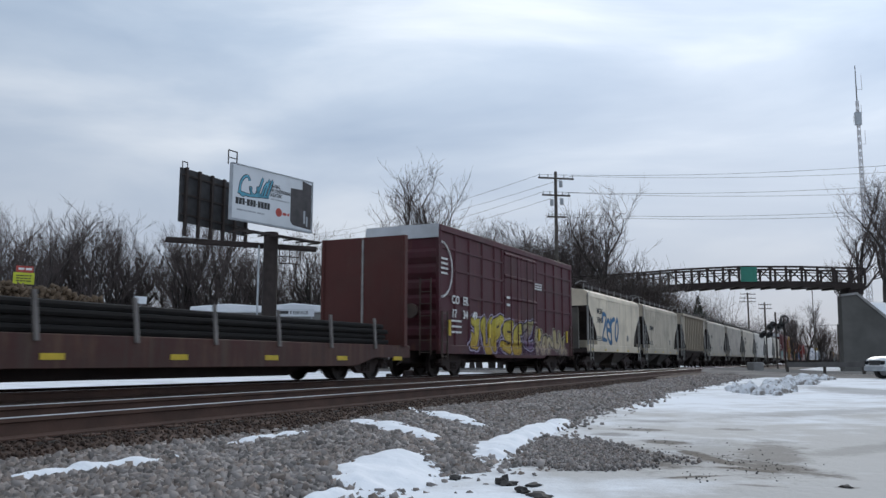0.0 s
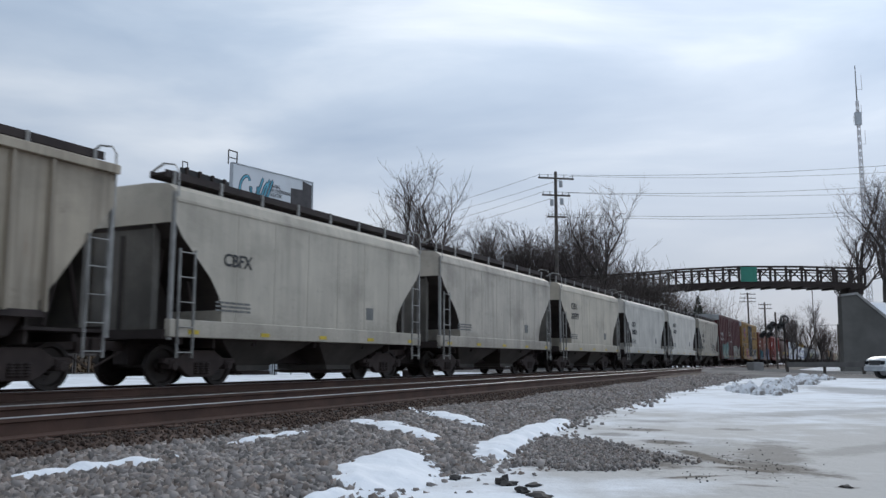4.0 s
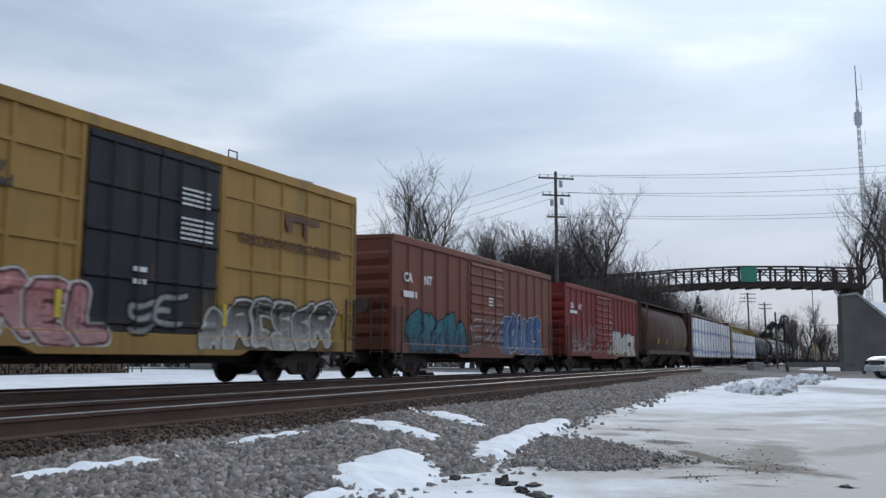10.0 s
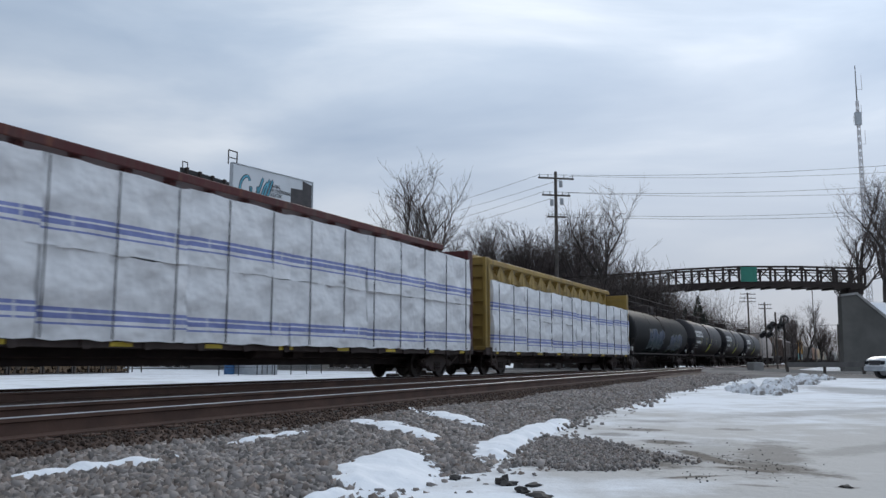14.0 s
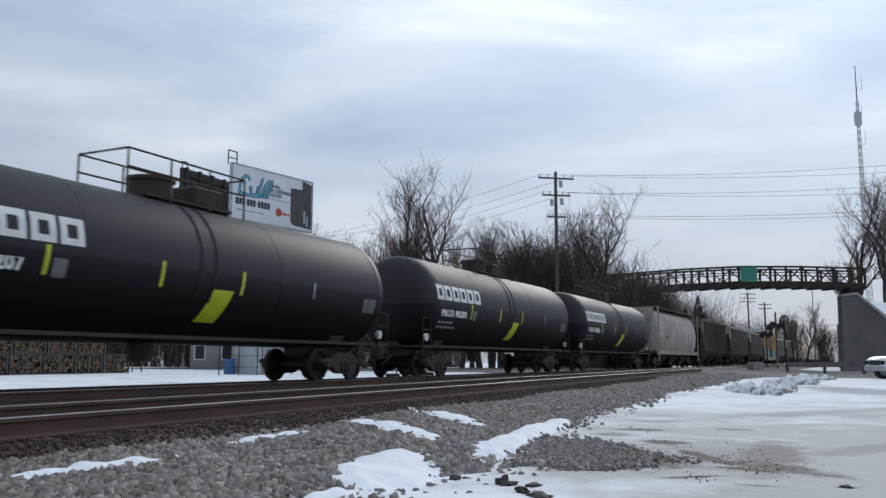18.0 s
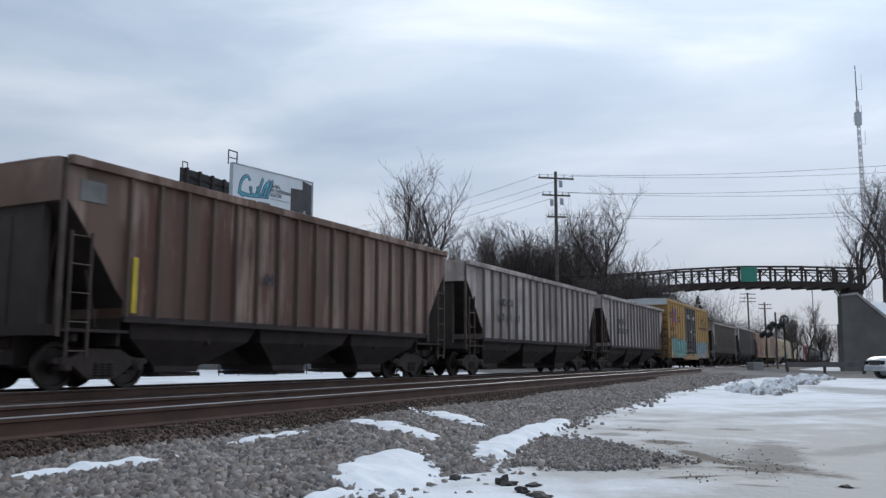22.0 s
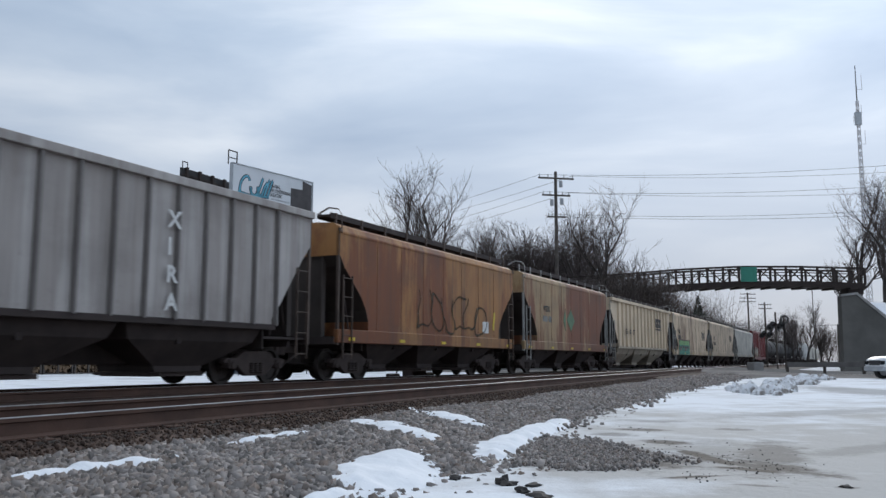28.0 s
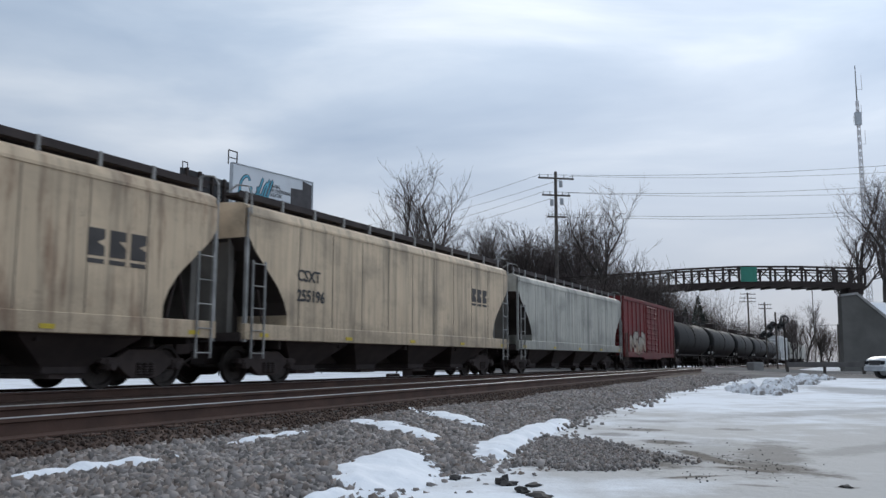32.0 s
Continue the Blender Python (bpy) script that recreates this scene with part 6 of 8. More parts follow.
spray(c, SIDE, 1.2, 6.6, 0.83, 2.25, "DUNCE", (0.56, 0.55, 0.52), (0.52, 0.50, 0.45), (0.04, 0.03, 0.03), None, (0.44, 0.36, 0.20), 0.27, 35, "white block letter graffiti", wild=0.5)
bm = bmesh.new()
bars(bm, -h + 0.7, 2.95, 1.3, 0.16, -1.506)
part("faded_lettering", bm, M_WHITE, c)
lettering("CA", 0.40, M_WHITE, c, -h + 0.75, -1.508, 3.2, bold=0.008)
lettering("NT", 0.40, M_WHITE, c, -h + 2.1, -1.508, 3.2, bold=0.008)

P_CYL1 = paint("rust_brown_hopper", (0.062, 0.024, 0.014), 0.4, (0.085, 0.026, 0.014), dirt=0.45, spec=0.18)
c, h = barrel_hopper("rust-brown round-sided covered hopper with yellow stripes", -74.86, -59.17, 4.52, P_CYL1, M_LADDER_DARK, ((-4.2, 0.2), (-1.4, 0.2), (2.2, 0.2), (5.6, 0.14)))

P_CB1 = paint("dark_red_steel", (0.075, 0.018, 0.018), 0.2, dirt=0.4)
P_CB2 = paint("ochre_steel", (0.30, 0.20, 0.055), 0.2, dirt=0.4)
center_beam("dark red centerbeam flatcar stacked full with white wrapped lumber", -57.54, -34.46, 5.03, P_CB1, 2, 3.13)
center_beam("yellow centerbeam flatcar loaded with white wrapped lumber", -33.22, -10.74, 4.97, P_CB2, 2, 2.55, True)

# upper shell painted paler for the reflected sky and a dusty film
P_TANK = paint("black_tank_paint", (0.0095, 0.0085, 0.011), 0.0, dirt=0.12, dirt_color=(0.018, 0.017, 0.018), rough=0.5, spec=0.22, dust_sheen=(2.45, (0.030, 0.028, 0.031)))
P_TANK0 = paint("black_tank_graffiti", (0.012, 0.012, 0.013), 0.0, dirt=0.2, dirt_color=(0.03, 0.03, 0.03), rough=0.55, spec=0.09, dust_sheen=(3.1, (0.017, 0.015, 0.016)))
c, h, zc, sh, patch = tank_car("long black tank car with faded graffiti and pipe railings", -9.97, 8.97, 1.56, P_TANK0, 1.9, False, False, True)
for k in range(8):
    patch("faded_lettering", -h + 4.6 + k * 0.32, -h + 4.83 + k * 0.32, zc + 0.0, zc + 0.26, M_DIM)
spray(c, lambda q, w: sh(min(max(w, 0.95), 4.0)) - 0.004, -4.6, -0.2, 1.4, 2.7, "URKE", (0.06, 0.08, 0.14), (0.06, 0.09, 0.09), (0.26, 0.29, 0.33), None, (0.022, 0.034, 0.032), 0.24, 71, "faded blue-grey graffiti on the tank", strength=0.9)
spray(c, lambda q, w: sh(min(max(w, 0.95), 4.0)) - 0.004, 2.2, 6.7, 1.35, 2.5, "SKUEA", (0.10, 0.12, 0.20), (0.06, 0.08, 0.09), (0.24, 0.26, 0.30), (0.10, 0.11, 0.035), (0.025, 0.04, 0.035), 0.16, 73, "faded graffiti with a yellow haze", strength=0.9)
for F, R, no_ in ((11.36, 27.17, "48207"), (29.69, 45.17, "48209"), (47.17, 62.97, "48203")):
    tank_car("glossy black tank car with white blocks and a lime panel", F, R, 1.65, P_TANK, number=no_)

P_CYL2 = paint("rusting_white_hopper", (0.42, 0.365, 0.325), 0.45, (0.13, 0.075, 0.05), dirt=0.62, dirt_color=(0.12, 0.095, 0.085), streak=2.0, drips=0.6)
c, h = barrel_hopper("dirty white round-sided covered hopper streaked with rust", 64.95, 81.04, 4.45, P_CYL2)
lettering("X", 0.40, M_INK, c, -h + 3.05, -1.615, 2.7, bold=0.008)
lettering("732", 0.42, M_INK, c, -h + 2.95, -1.615, 2.15, bold=0.008)


def ribbed(label, F, R, H, color, rust, marks=(), dirt=0.5, rc=(0.13, 0.07, 0.045), ribs=17, hopper_m=None, ladder_m=None, ink=None, posts=False, panels=0.6, bands=0.0):
    pm = paint("ribbed_hopper_paint", color, rust, rc, dirt=dirt, dirt_color=(0.075, 0.058, 0.05), rough=0.7, panels=panels, streak=9.0, bands=bands)
    # posts: colour cut to 0.6 to paint in rib shadow lines, plus rust
    rm = pm if panels < 0.2 else paint("shadowed_rusty_post", tuple(x * 0.6 for x in color), 0.4, rc, dirt=0.5, dirt_color=(0.05, 0.04, 0.035))
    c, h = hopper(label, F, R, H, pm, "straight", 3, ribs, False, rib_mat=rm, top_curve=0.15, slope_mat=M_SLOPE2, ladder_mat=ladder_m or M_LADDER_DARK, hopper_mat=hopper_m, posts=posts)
    for tx, x, z, sz in marks:
        lettering(tx, sz, ink or M_INK, c, -h + x, -1.70, z, bold=0.012)
    return c, h


c, h = ribbed("brown ribbed covered hopper, faded and stained", 83.05, 98.90, 4.38, (0.30, 0.21, 0.17), 0.35, panels=0.85, bands=0.45, rc=(0.095, 0.045, 0.034))
bm = bmesh.new()
box(bm, -h + 1.62, -h + 1.74, -1.70, -1.66, 1.5, 2.6)
part("reflector", bm, M_YELLOW, c, "tall yellow reflective strip")
bm = bmesh.new()
box(bm, -h + 0.35, -h + 0.95, -1.60, -1.57, 3.55, 3.95)
part("data_panel", bm, M_DIM, c, "pale worn stencil panel")
lettering("04", 0.36, M_INK, c, -2.2, -1.70, 2.4, bold=0.01)
ribbed("grey ribbed covered hopper with brown stains and lettering", 100.65, 117.38, 4.30, (0.44, 0.385, 0.355), 0.25, (("ND", 3.0, 2.75, 0.42), ("YX", 3.85, 2.75, 0.42), ("83", 3.0, 2.15, 0.42), ("31", 3.85, 2.15, 0.42), ("31", 4.75, 2.15, 0.42)))
ribbed("grey ribbed covered hopper with faded lettering", 118.81, 134.69, 4.30, (0.49, 0.435, 0.41), 0.15, (("NJ", 3.0, 2.75, 0.42), ("RX", 3.9, 2.75, 0.42), ("82", 3.0, 2.2, 0.42), ("42", 3.9, 2.2, 0.42), ("38", 4.8, 2.2, 0.42)))
c, h = boxcar("yellow sixty-foot boxcar with black doors and teal graffiti", 137.07, 155.43, 5.26, P_YEL2, P_DOOR2, (-2.2, 2.4), 20, 0.075, 0.30, yellow=False, end_mat=P_YELEND)
SIDE = SIDES[c.name]
spray(c, SIDE, -7.5, -2.2, 0.83, 2.25, "REZSV", (0.20, 0.40, 0.38), (0.16, 0.36, 0.33), (0.045, 0.06, 0.06), (0.46, 0.46, 0.42), (0.42, 0.34, 0.26), 0.22, 41, "teal block graffiti with white edges", wild=0.7)
spray(c, SIDE, -1.9, 2.3, 1.0, 2.3, "SHEA", (0.12, 0.07, 0.05), (0.22, 0.16, 0.12), (0.03, 0.02, 0.02), (0.40, 0.36, 0.32), None, 0.05, 43, "broken pale paint over the doors", strength=0.6)
spray(c, SIDE, 2.6, 8.0, 0.83, 2.15, "PAHER", (0.20, 0.36, 0.42), (0.34, 0.36, 0.36), (0.16, 0.24, 0.27), (0.42, 0.44, 0.42), (0.38, 0.36, 0.30), 0.22, 45, "faded pale blue graffiti")
for x in (-h + 0.95, h - 0.6):
    bm = bmesh.new()
    box(bm, x - 0.28, x + 0.28, -1.53, -1.50, 1.08, 1.28)
    part("reflector", bm, M_YELLOW, c, "yellow reflective plate")
next_load_words(c, h, -h + 2.5, 3.95, M_RED2, M_BLUE2)
for tx, x, z in (("next", -h + 0.75, 4.15), ("load", -h + 0.75, 3.85), ("any", -h + 3.9, 3.9), ("road", -h + 3.9, 3.6)):
    lettering(tx, 0.32, M_INK, c, x, -1.506, z, bold=0.006)
for tx, x, z in (("TB", -h + 0.85, 2.85), ("OX", -h + 1.7, 2.85), ("66", -h + 0.85, 2.3), ("28", -h + 1.7, 2.3), ("09", -h + 2.6, 2.3)):
    lettering(tx, 0.46, M_INK, c, x, -1.506, z, bold=0.012)
bm = bmesh.new()
bars(bm, -1.7, 4.3, 1.1, 0.05, -1.552, 3, 0.11)
bars(bm, 0.7, 4.25, 1.1, 0.05, -1.552, 3, 0.11)
bars(bm, -0.3, 2.95, 0.5, 0.10, -1.552)
bars(bm, 1.3, 2.85, 0.6, 0.05, -1.552, 2, 0.1)
part("door_stencils", bm, M_WHITE, c)
bm = bmesh.new()
bars(bm, 4.1, 3.35, 4.2, 0.20, -1.508)
part("owner_lettering", bm, M_BROWNINK, c)
bm = bmesh.new()
prism(bm, [(5.6, 3.8), (5.8, 3.8), (5.8, 4.15), (6.6, 4.15), (6.6, 4.3), (5.5, 4.3)], -1.508, -1.49)
box(bm, 6.9, 7.1, -1.508, -1.49, 3.7, 4.0)
part("emblem", bm, M_BROWNINK, c, "faded brown emblem")

ribbed("light grey ribbed covered hopper", 157.29, 173.76, 4.36, (0.54, 0.48, 0.42), 0.08, ladder_m=M_LADDER, posts=True)
c, h = ribbed("blue-grey ribbed covered hopper with faded white letters", 175.64, 192.40, 4.50, (0.46, 0.43, 0.41), 0.08, (), dirt=0.3, panels=0.4)
for k, ch in enumerate("XIRA"):
    lettering(ch, 0.50, M_WHITE, c, h - 5.3, -1.70, 3.35 - k * 0.58, bold=0.012)
P_OCH1 = paint("ochre_hopper", (0.34, 0.165, 0.062), 0.4, (0.15, 0.050, 0.024), dirt=0.4, bands=0.6)
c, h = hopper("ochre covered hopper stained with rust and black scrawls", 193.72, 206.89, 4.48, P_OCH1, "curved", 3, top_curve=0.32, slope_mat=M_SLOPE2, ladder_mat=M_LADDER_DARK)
spray(c, lambda q, w: -1.594, -1.9, 3.6, 1.5, 2.75, "UOUCUO", (0.05, 0.045, 0.03), (0.05, 0.045, 0.03), None, None, None, 0.035, 51, "long black scrawled loops", 0.03, 3, 1.6)
bm = bmesh.new()
prism(bm, [(h - 2.25, 1.75), (h - 2.1, 1.75), (h - 1.98, 2.45), (h - 2.13, 2.45)], -1.594, -1.57)
part("reflector", bm, M_YELLOW, c, "slanted yellow strip")
bm = bmesh.new()
box(bm, h - 3.2, h - 2.65, -1.590, -1.57, 1.62, 2.05)
box(bm, h - 3.14, h - 2.71, -1.594, -1.57, 1.85, 1.99)
part("data_panel", bm, M_WHITE, c, "white edged data panel")
P_OCH2 = paint("rusted_tan_hopper", (0.36, 0.25, 0.14), 0.3, (0.14, 0.042, 0.022), dirt=0.4, bands=0.95, band_dir=-1.0)
M_LEAF = mat("faded_green_paint", (0.13, 0.22, 0.13), 0.7, 0, 0.6, 2.0, 15, 0.05)
c, h = hopper("tan covered hopper, half covered in rust", 208.12, 221.31, 4.48, P_OCH2, "curved", 3, top_curve=0.32, slope_mat=M_SLOPE2)
bm = bmesh.new()
bars(bm, -h + 2.4, 2.35, 1.3, 0.26, -1.585)
part("faded_lettering", bm, M_DIM, c)
lettering("PTEX", 0.36, M_INK, c, -h + 2.5, -1.592, 2.82, "black reporting letters", 0.012)
for x, w in ((-0.95, 0.3), (-0.1, 0.62)):
    bm = bmesh.new()
    prism(bm, [(x - w, 2.55), (x, 2.0), (x + (w if w > 0.4 else 0.05), 2.55), (x, 3.1)], -1.590, -1.57)
    part("emblem", bm, M_LEAF, c, "faded green diamond emblem")

TAN = (0.64, 0.495, 0.34)
P_TANUNDER = paint("tan_under_hopper", (0.46, 0.39, 0.30), 0.2, dirt=0.5)
M_EMB = mat("faded_navy_blocks", (0.075, 0.065, 0.06), 0.7)


def block_emblem(c, x, z, k, y):
    """The owner's emblem as three plain notched blocks over short dashes."""
    for j in range(3):
        x0 = x + j * 0.62 * k
        bm = bmesh.new()
        w, t = 0.46 * k, 0.13 * k
        hgt = 0.62 * k
        notch = (0.5, 0.62, 0.5)[j]
        prism(bm, [(x0, z), (x0 + w, z), (x0 + w, z + hgt * 0.36), (x0 + w * 0.55, z + hgt * notch), (x0 + w, z + hgt * 0.64), (x0 + w, z + hgt), (x0, z + hgt)], y, y + 0.02)
        part("emblem_block", bm, M_EMB, c)
        bm = bmesh.new()
        box(bm, x0, x0 + w, y, y + 0.02, z - 0.17 * k, z - 0.07 * k)
        part("emblem_dash", bm, M_EMB, c)


c, h = ribbed("cream ribbed covered hopper with dark block emblem", 222.07, 238.71, 4.26, (0.68, 0.555, 0.41), 0.0, (("25", 3.0, 2.2, 0.42), ("00", 3.9, 2.2, 0.42), ("27", 4.8, 2.2, 0.42)), dirt=0.2, panels=0.12, hopper_m=P_TANUNDER, ladder_m=M_LADDER, posts=True, ribs=15)
block_emblem(c, h - 5.4, 2.85, 1.0, -1.70)
P_TAN2 = paint("tan_hopper_rusty", TAN, 0.42, (0.16, 0.085, 0.05), dirt=0.4, bands=0.12)
GX = -6.0
M_TEAL = mat("teal_spray", (0.05, 0.27, 0.19), 0.6, 0, 0.65, 0.5, 12, 0.05)
M_SPRAYBROWN = mat("dark_red_spray", (0.10, 0.035, 0.04), 0.6, 0, 0.6, 1.5, 12, 0.05)
M_SPRAYROSE = mat("rose_spray", (0.26, 0.13, 0.12), 0.6, 0, 0.6, 1.5, 12, 0.05)
M_GREENSPRAY = mat("green_spray", (0.20, 0.42, 0.16), 0.6, 0, 0.7, 1.5, 12, 0.05)
c, h = hopper("tan covered hopper with rust and a teal graffiti panel", 240.07, 256.25, 4.40, P_TAN2, "curved", 4, top_curve=0.34, slope_mat=M_SLOPE, seams=M_SEAM)
lettering("CSXT", 0.40, M_INK, c, -h + 1.75, -1.592, 2.75, bold=0.012)
lettering("247662", 0.40, M_INK, c, -h + 1.75, -1.592, 2.3, bold=0.012)
bm = bmesh.new()
box(bm, GX, GX + 4.3, -1.606, -1.57, 1.08, 2.22)
gp = part("graffiti_panel", bm, M_TEAL, c, "teal and lime sprayed panel with angular shapes")
bm = bmesh.new()
box(bm, GX + 0.02, GX + 4.2, -1.609, -1.60, 1.84, 2.20)
part("sprayed_band", bm, M_GREENSPRAY, gp, "lime upper band of the panel")
bm = bmesh.new()
box(bm, GX, GX + 4.25, -1.612, -1.60, 2.18, 2.26)
for k in range(4):
    x = GX + 0.75 + k * 1.0
    box(bm, x + 0.3, x + 0.36, -1.612, -1.60, 1.8, 2.2)
part("sprayed_edge", bm, M_SPRAYBROWN, gp, "dark red brush line")
for k in range(4):
    x = GX + 0.2 + k * 1.02
    bm = bmesh.new()
    prism(bm, [(x, 1.40), (x + 0.62, 1.40), (x + 0.74, 1.54), (x + 0.72, 1.72), (x - 0.1, 1.76 + 0.04 * (k % 2)), (x + 0.1, 1.58)], -1.6125, -1.60)
    part("sprayed_shape", bm, M_SPRAYBROWN, gp)
    bm = bmesh.new()
    prism(bm, [(x + 0.12, 1.43), (x + 0.56, 1.43), (x + 0.62, 1.57), (x + 0.18, 1.58)], -1.615, -1.60)
    part("sprayed_shape", bm, M_TEAL if k % 2 else M_SPRAYROSE, gp)
    bm = bmesh.new()
    box(bm, x - 0.05, x - 0.03, -1.612, -1.60, 1.1, 1.42)
    part("sprayed_line", bm, M_INK, gp)
block_emblem(c, h - 3.6, 2.55, 0.85, -1.592)
P_TAN3 = paint("tan_hopper", TAN, 0.12, (0.14, 0.10, 0.07), dirt=0.65, dirt_color=(0.13, 0.11, 0.085))
c, h = hopper("tan covered hopper with grey run-off streaks", 257.26, 273.78, 4.40, P_TAN3, "curved", 4, top_curve=0.34, slope_mat=M_SLOPE, seams=M_SEAM)
lettering("CSXT", 0.42, M_INK, c, -h + 2.0, -1.592, 2.62, bold=0.008)
lettering("255196", 0.42, M_INK, c, -h + 2.0, -1.592, 2.1, bold=0.012)
block_emblem(c, h - 3.6, 2.75, 0.80, -1.592)
P_PALE = paint("pale_green_grey_hopper", (0.46, 0.44, 0.38), 0.05, dirt=0.75, dirt_color=(0.12, 0.12, 0.11))
hopper("pale grey-green covered hopper with dark streaks", 274.93, 292.01, 4.30, P_PALE, "curved", 4, top_curve=0.34, slope_mat=M_SLOPE)
P_BOX5 = paint("dark_red_boxcar", (0.16, 0.022, 0.022), 0.15, dirt=0.35)
c, h = boxcar("dark red boxcar with pale graffiti", 292.95, 308.17, 4.56, P_BOX5, P_BOX5, (-1.5, 1.5), 15, 0.085, 0.0, horiz_door=True, yellow=False)
spray(c, SIDES[c.name], -6.0, -2.0, 1.0, 2.4, "NSAR", (0.45, 0.42, 0.36), (0.35, 0.25, 0.18), (0.06, 0.04, 0.04), None, None, 0.2, 61, "pale graffiti letters", 0.05)
P_TANKD = paint("dull_black_tank", (0.014, 0.013, 0.013), 0.0, dirt=0.2, dirt_color=(0.03, 0.03, 0.03), rough=0.6, spec=0.15)
for k in range(5):
    F = 309.73 + k * 17.5
    tank_car("dull black tank car", F, F + 15.9, 1.5, P_TANKD, marks=False, sign_bars=False)
P_WHITEBOX = paint("white_boxcar", (0.55, 0.55, 0.54), 0.03, dirt=0.3)
boxcar("white boxcar far down the train", 399.5, 416.5, 4.9, P_WHITEBOX, P_WHITEBOX, (-1.5, 1.5), 15, 0.085, 0.0, yellow=False)
for k in range(3):
    F = 418.5 + k * 17.6
    hopper("grey covered hopper far down the train", F, F + 16.4, 4.4, P_PALE, "curved", 3, top_curve=0.34, slope_mat=M_SLOPE, posts=False)


# ---- bare winter trees ----
def branch_mesh(lists, p0, p1, r0, r1, sides):
    vs, fs = lists
    d = (p1 - p0)
    if d.length < 1e-6:
        return
    d.normalize()
    u = d.orthogonal().normalized()
    w = d.cross(u)
    k = len(vs)
    for p, r in ((p0, r0), (p1, r1)):
        for i in range(sides):
            a = 2 * math.pi * i / sides
            vs.append(tuple(p + r * (math.cos(a) * u + math.sin(a) * w)))
    for i in range(sides):
        j = (i + 1) % sides
        fs.append((k + i, k + j, k + sides + j, k + sides + i))


def grow(rng, lists_t, lists_c, p, d, length, r, level, top, spread):
    segs = 4 if level < 2 else 3
    pts = [(p, r)]
    q, dd = p.copy(), d.copy()
    for i in range(segs):
        wob = Vector((rng.gauss(0, 1), rng.gauss(0, 1), rng.gauss(0, 0.5))) * (0.10 + 0.05 * level)
        dd = (dd + wob + Vector((0, 0, 0.16 if level else 0.02))).normalized()
        q = q + dd * (length / segs)
        pts.append((q.copy(), r * (1 - 0.62 * (i + 1) / segs) if level else r * (1 - 0.5 * (i + 1) / segs)))
    for (a, ra), (b, rb) in zip(pts, pts[1:]):
        branch_mesh(lists_t if level < 2 else lists_c, a, b, ra, rb, 6 if level == 0 else 4 if level < 3 else 3)
    if level >= top:
        return
    n = (rng.randint(6, 8), rng.randint(5, 7), rng.randint(5, 6), rng.randint(3, 5))[min(level, 3)]
    for i in range(n):
        f = rng.uniform(0.35 if level == 0 else 0.2, 1.0)
        k = min(segs - 1, int(f * segs))
        a, ra = pts[k]
        b, rb = pts[k + 1]
        st = a.lerp(b, f * segs - k)
        rr = ra + (rb - ra) * (f * segs - k)
        ax = Vector((rng.gauss(0, 1), rng.gauss(0, 1), rng.gauss(0, 0.35)))
        ax = (ax - ax.project(dd)).normalized()
        ang = rng.uniform(0.4, 0.85) * spread
        nd = (dd * math.cos(ang) + ax * math.sin(ang)).normalized()
        grow(rng, lists_t, lists_c, st, nd, length * rng.uniform(0.42, 0.68), max(0.0125, rr * rng.uniform(0.55, 0.74)), level + 1, top, spread)


def tree_kind(seed, height, spread=1.0, top=4, stems=1):
    rng = random.Random(seed)
    t, c = ([], []), ([], [])
    for _ in range(stems):
        lean = Vector((rng.uniform(-0.16, 0.16), rng.uniform(-0.16, 0.16), 1)).normalized()
        grow(rng, t, c, Vector((rng.uniform(-0.3, 0.3) * (stems > 1), rng.uniform(-0.3, 0.3) * (stems > 1), -0.1)), lean, height * 0.62, height * 0.020, 0, top, spread)
    return raw_mesh("trunk", t[0], t[1], M_BARK), raw_mesh("crown", c[0], c[1], M_TWIG)


KINDS = [tree_kind(11, 15, 0.9), tree_kind(12, 15, 0.8, 4, 2), tree_kind(13, 15, 0.95), tree_kind(14, 15, 0.72), tree_kind(15, 15, 0.9, 4, 3), tree_kind(16, 15, 0.75)]
for _t, _c in KINDS:
    top_z = max(v.co.z for v in _c.vertices)
    for _m in (_t, _c):
        _m.transform(Matrix.Scale(10.0 / top_z, 4))


def tree(kind, x, y, height, turn=0.0, label="bare deciduous tree in winter", z=0.0, name="tree"):
    ob = thing(name, pose(x, y, z, 0, 0, turn), label, "tree", "bare trees behind the line")
    ob.scale = (height / 10,) * 3
    for me, nm in zip(KINDS[kind], ("trunk", "crown")):
        part(nm, me, None, ob)
    return ob


rt = random.Random(21)
# tall single trees beyond the main line
for kind, x, y, hgt, turn in ((0, -3.4, 72, 18.6, 20), (3, -1.6, 73, 17.5, 130), (1, -5.2, 73, 15.5, 70), (5, -6.8, 75, 13.0, 10), (3, 1.6, 74, 13.5, 200), (2, 15.2, 76, 18.0, 100), (0, 13.4, 80, 15.5, 250), (5, 19.4, 78, 12.6, 40), (5, 17.6, 80, 10.0, 90)):
    tree(kind, x, y, hgt, turn)
# wood behind the pole
for i in range(24):
    tree(rt.randrange(6), 3.0 + i * 0.58 + rt.uniform(-0.4, 0.4), 84 + rt.uniform(-4, 8), rt.uniform(12.5, 16.5), rt.uniform(0, 360))
# wood behind the billboard and the wood yard
for i in range(44):
    x = -52 + i * 1.12 + rt.uniform(-0.8, 0.8)
    tree(rt.randrange(6), x, 92 + rt.uniform(-6, 10), rt.uniform(15.0, 18.5) if x < -26 else rt.uniform(12.5, 15.5), rt.uniform(0, 360))
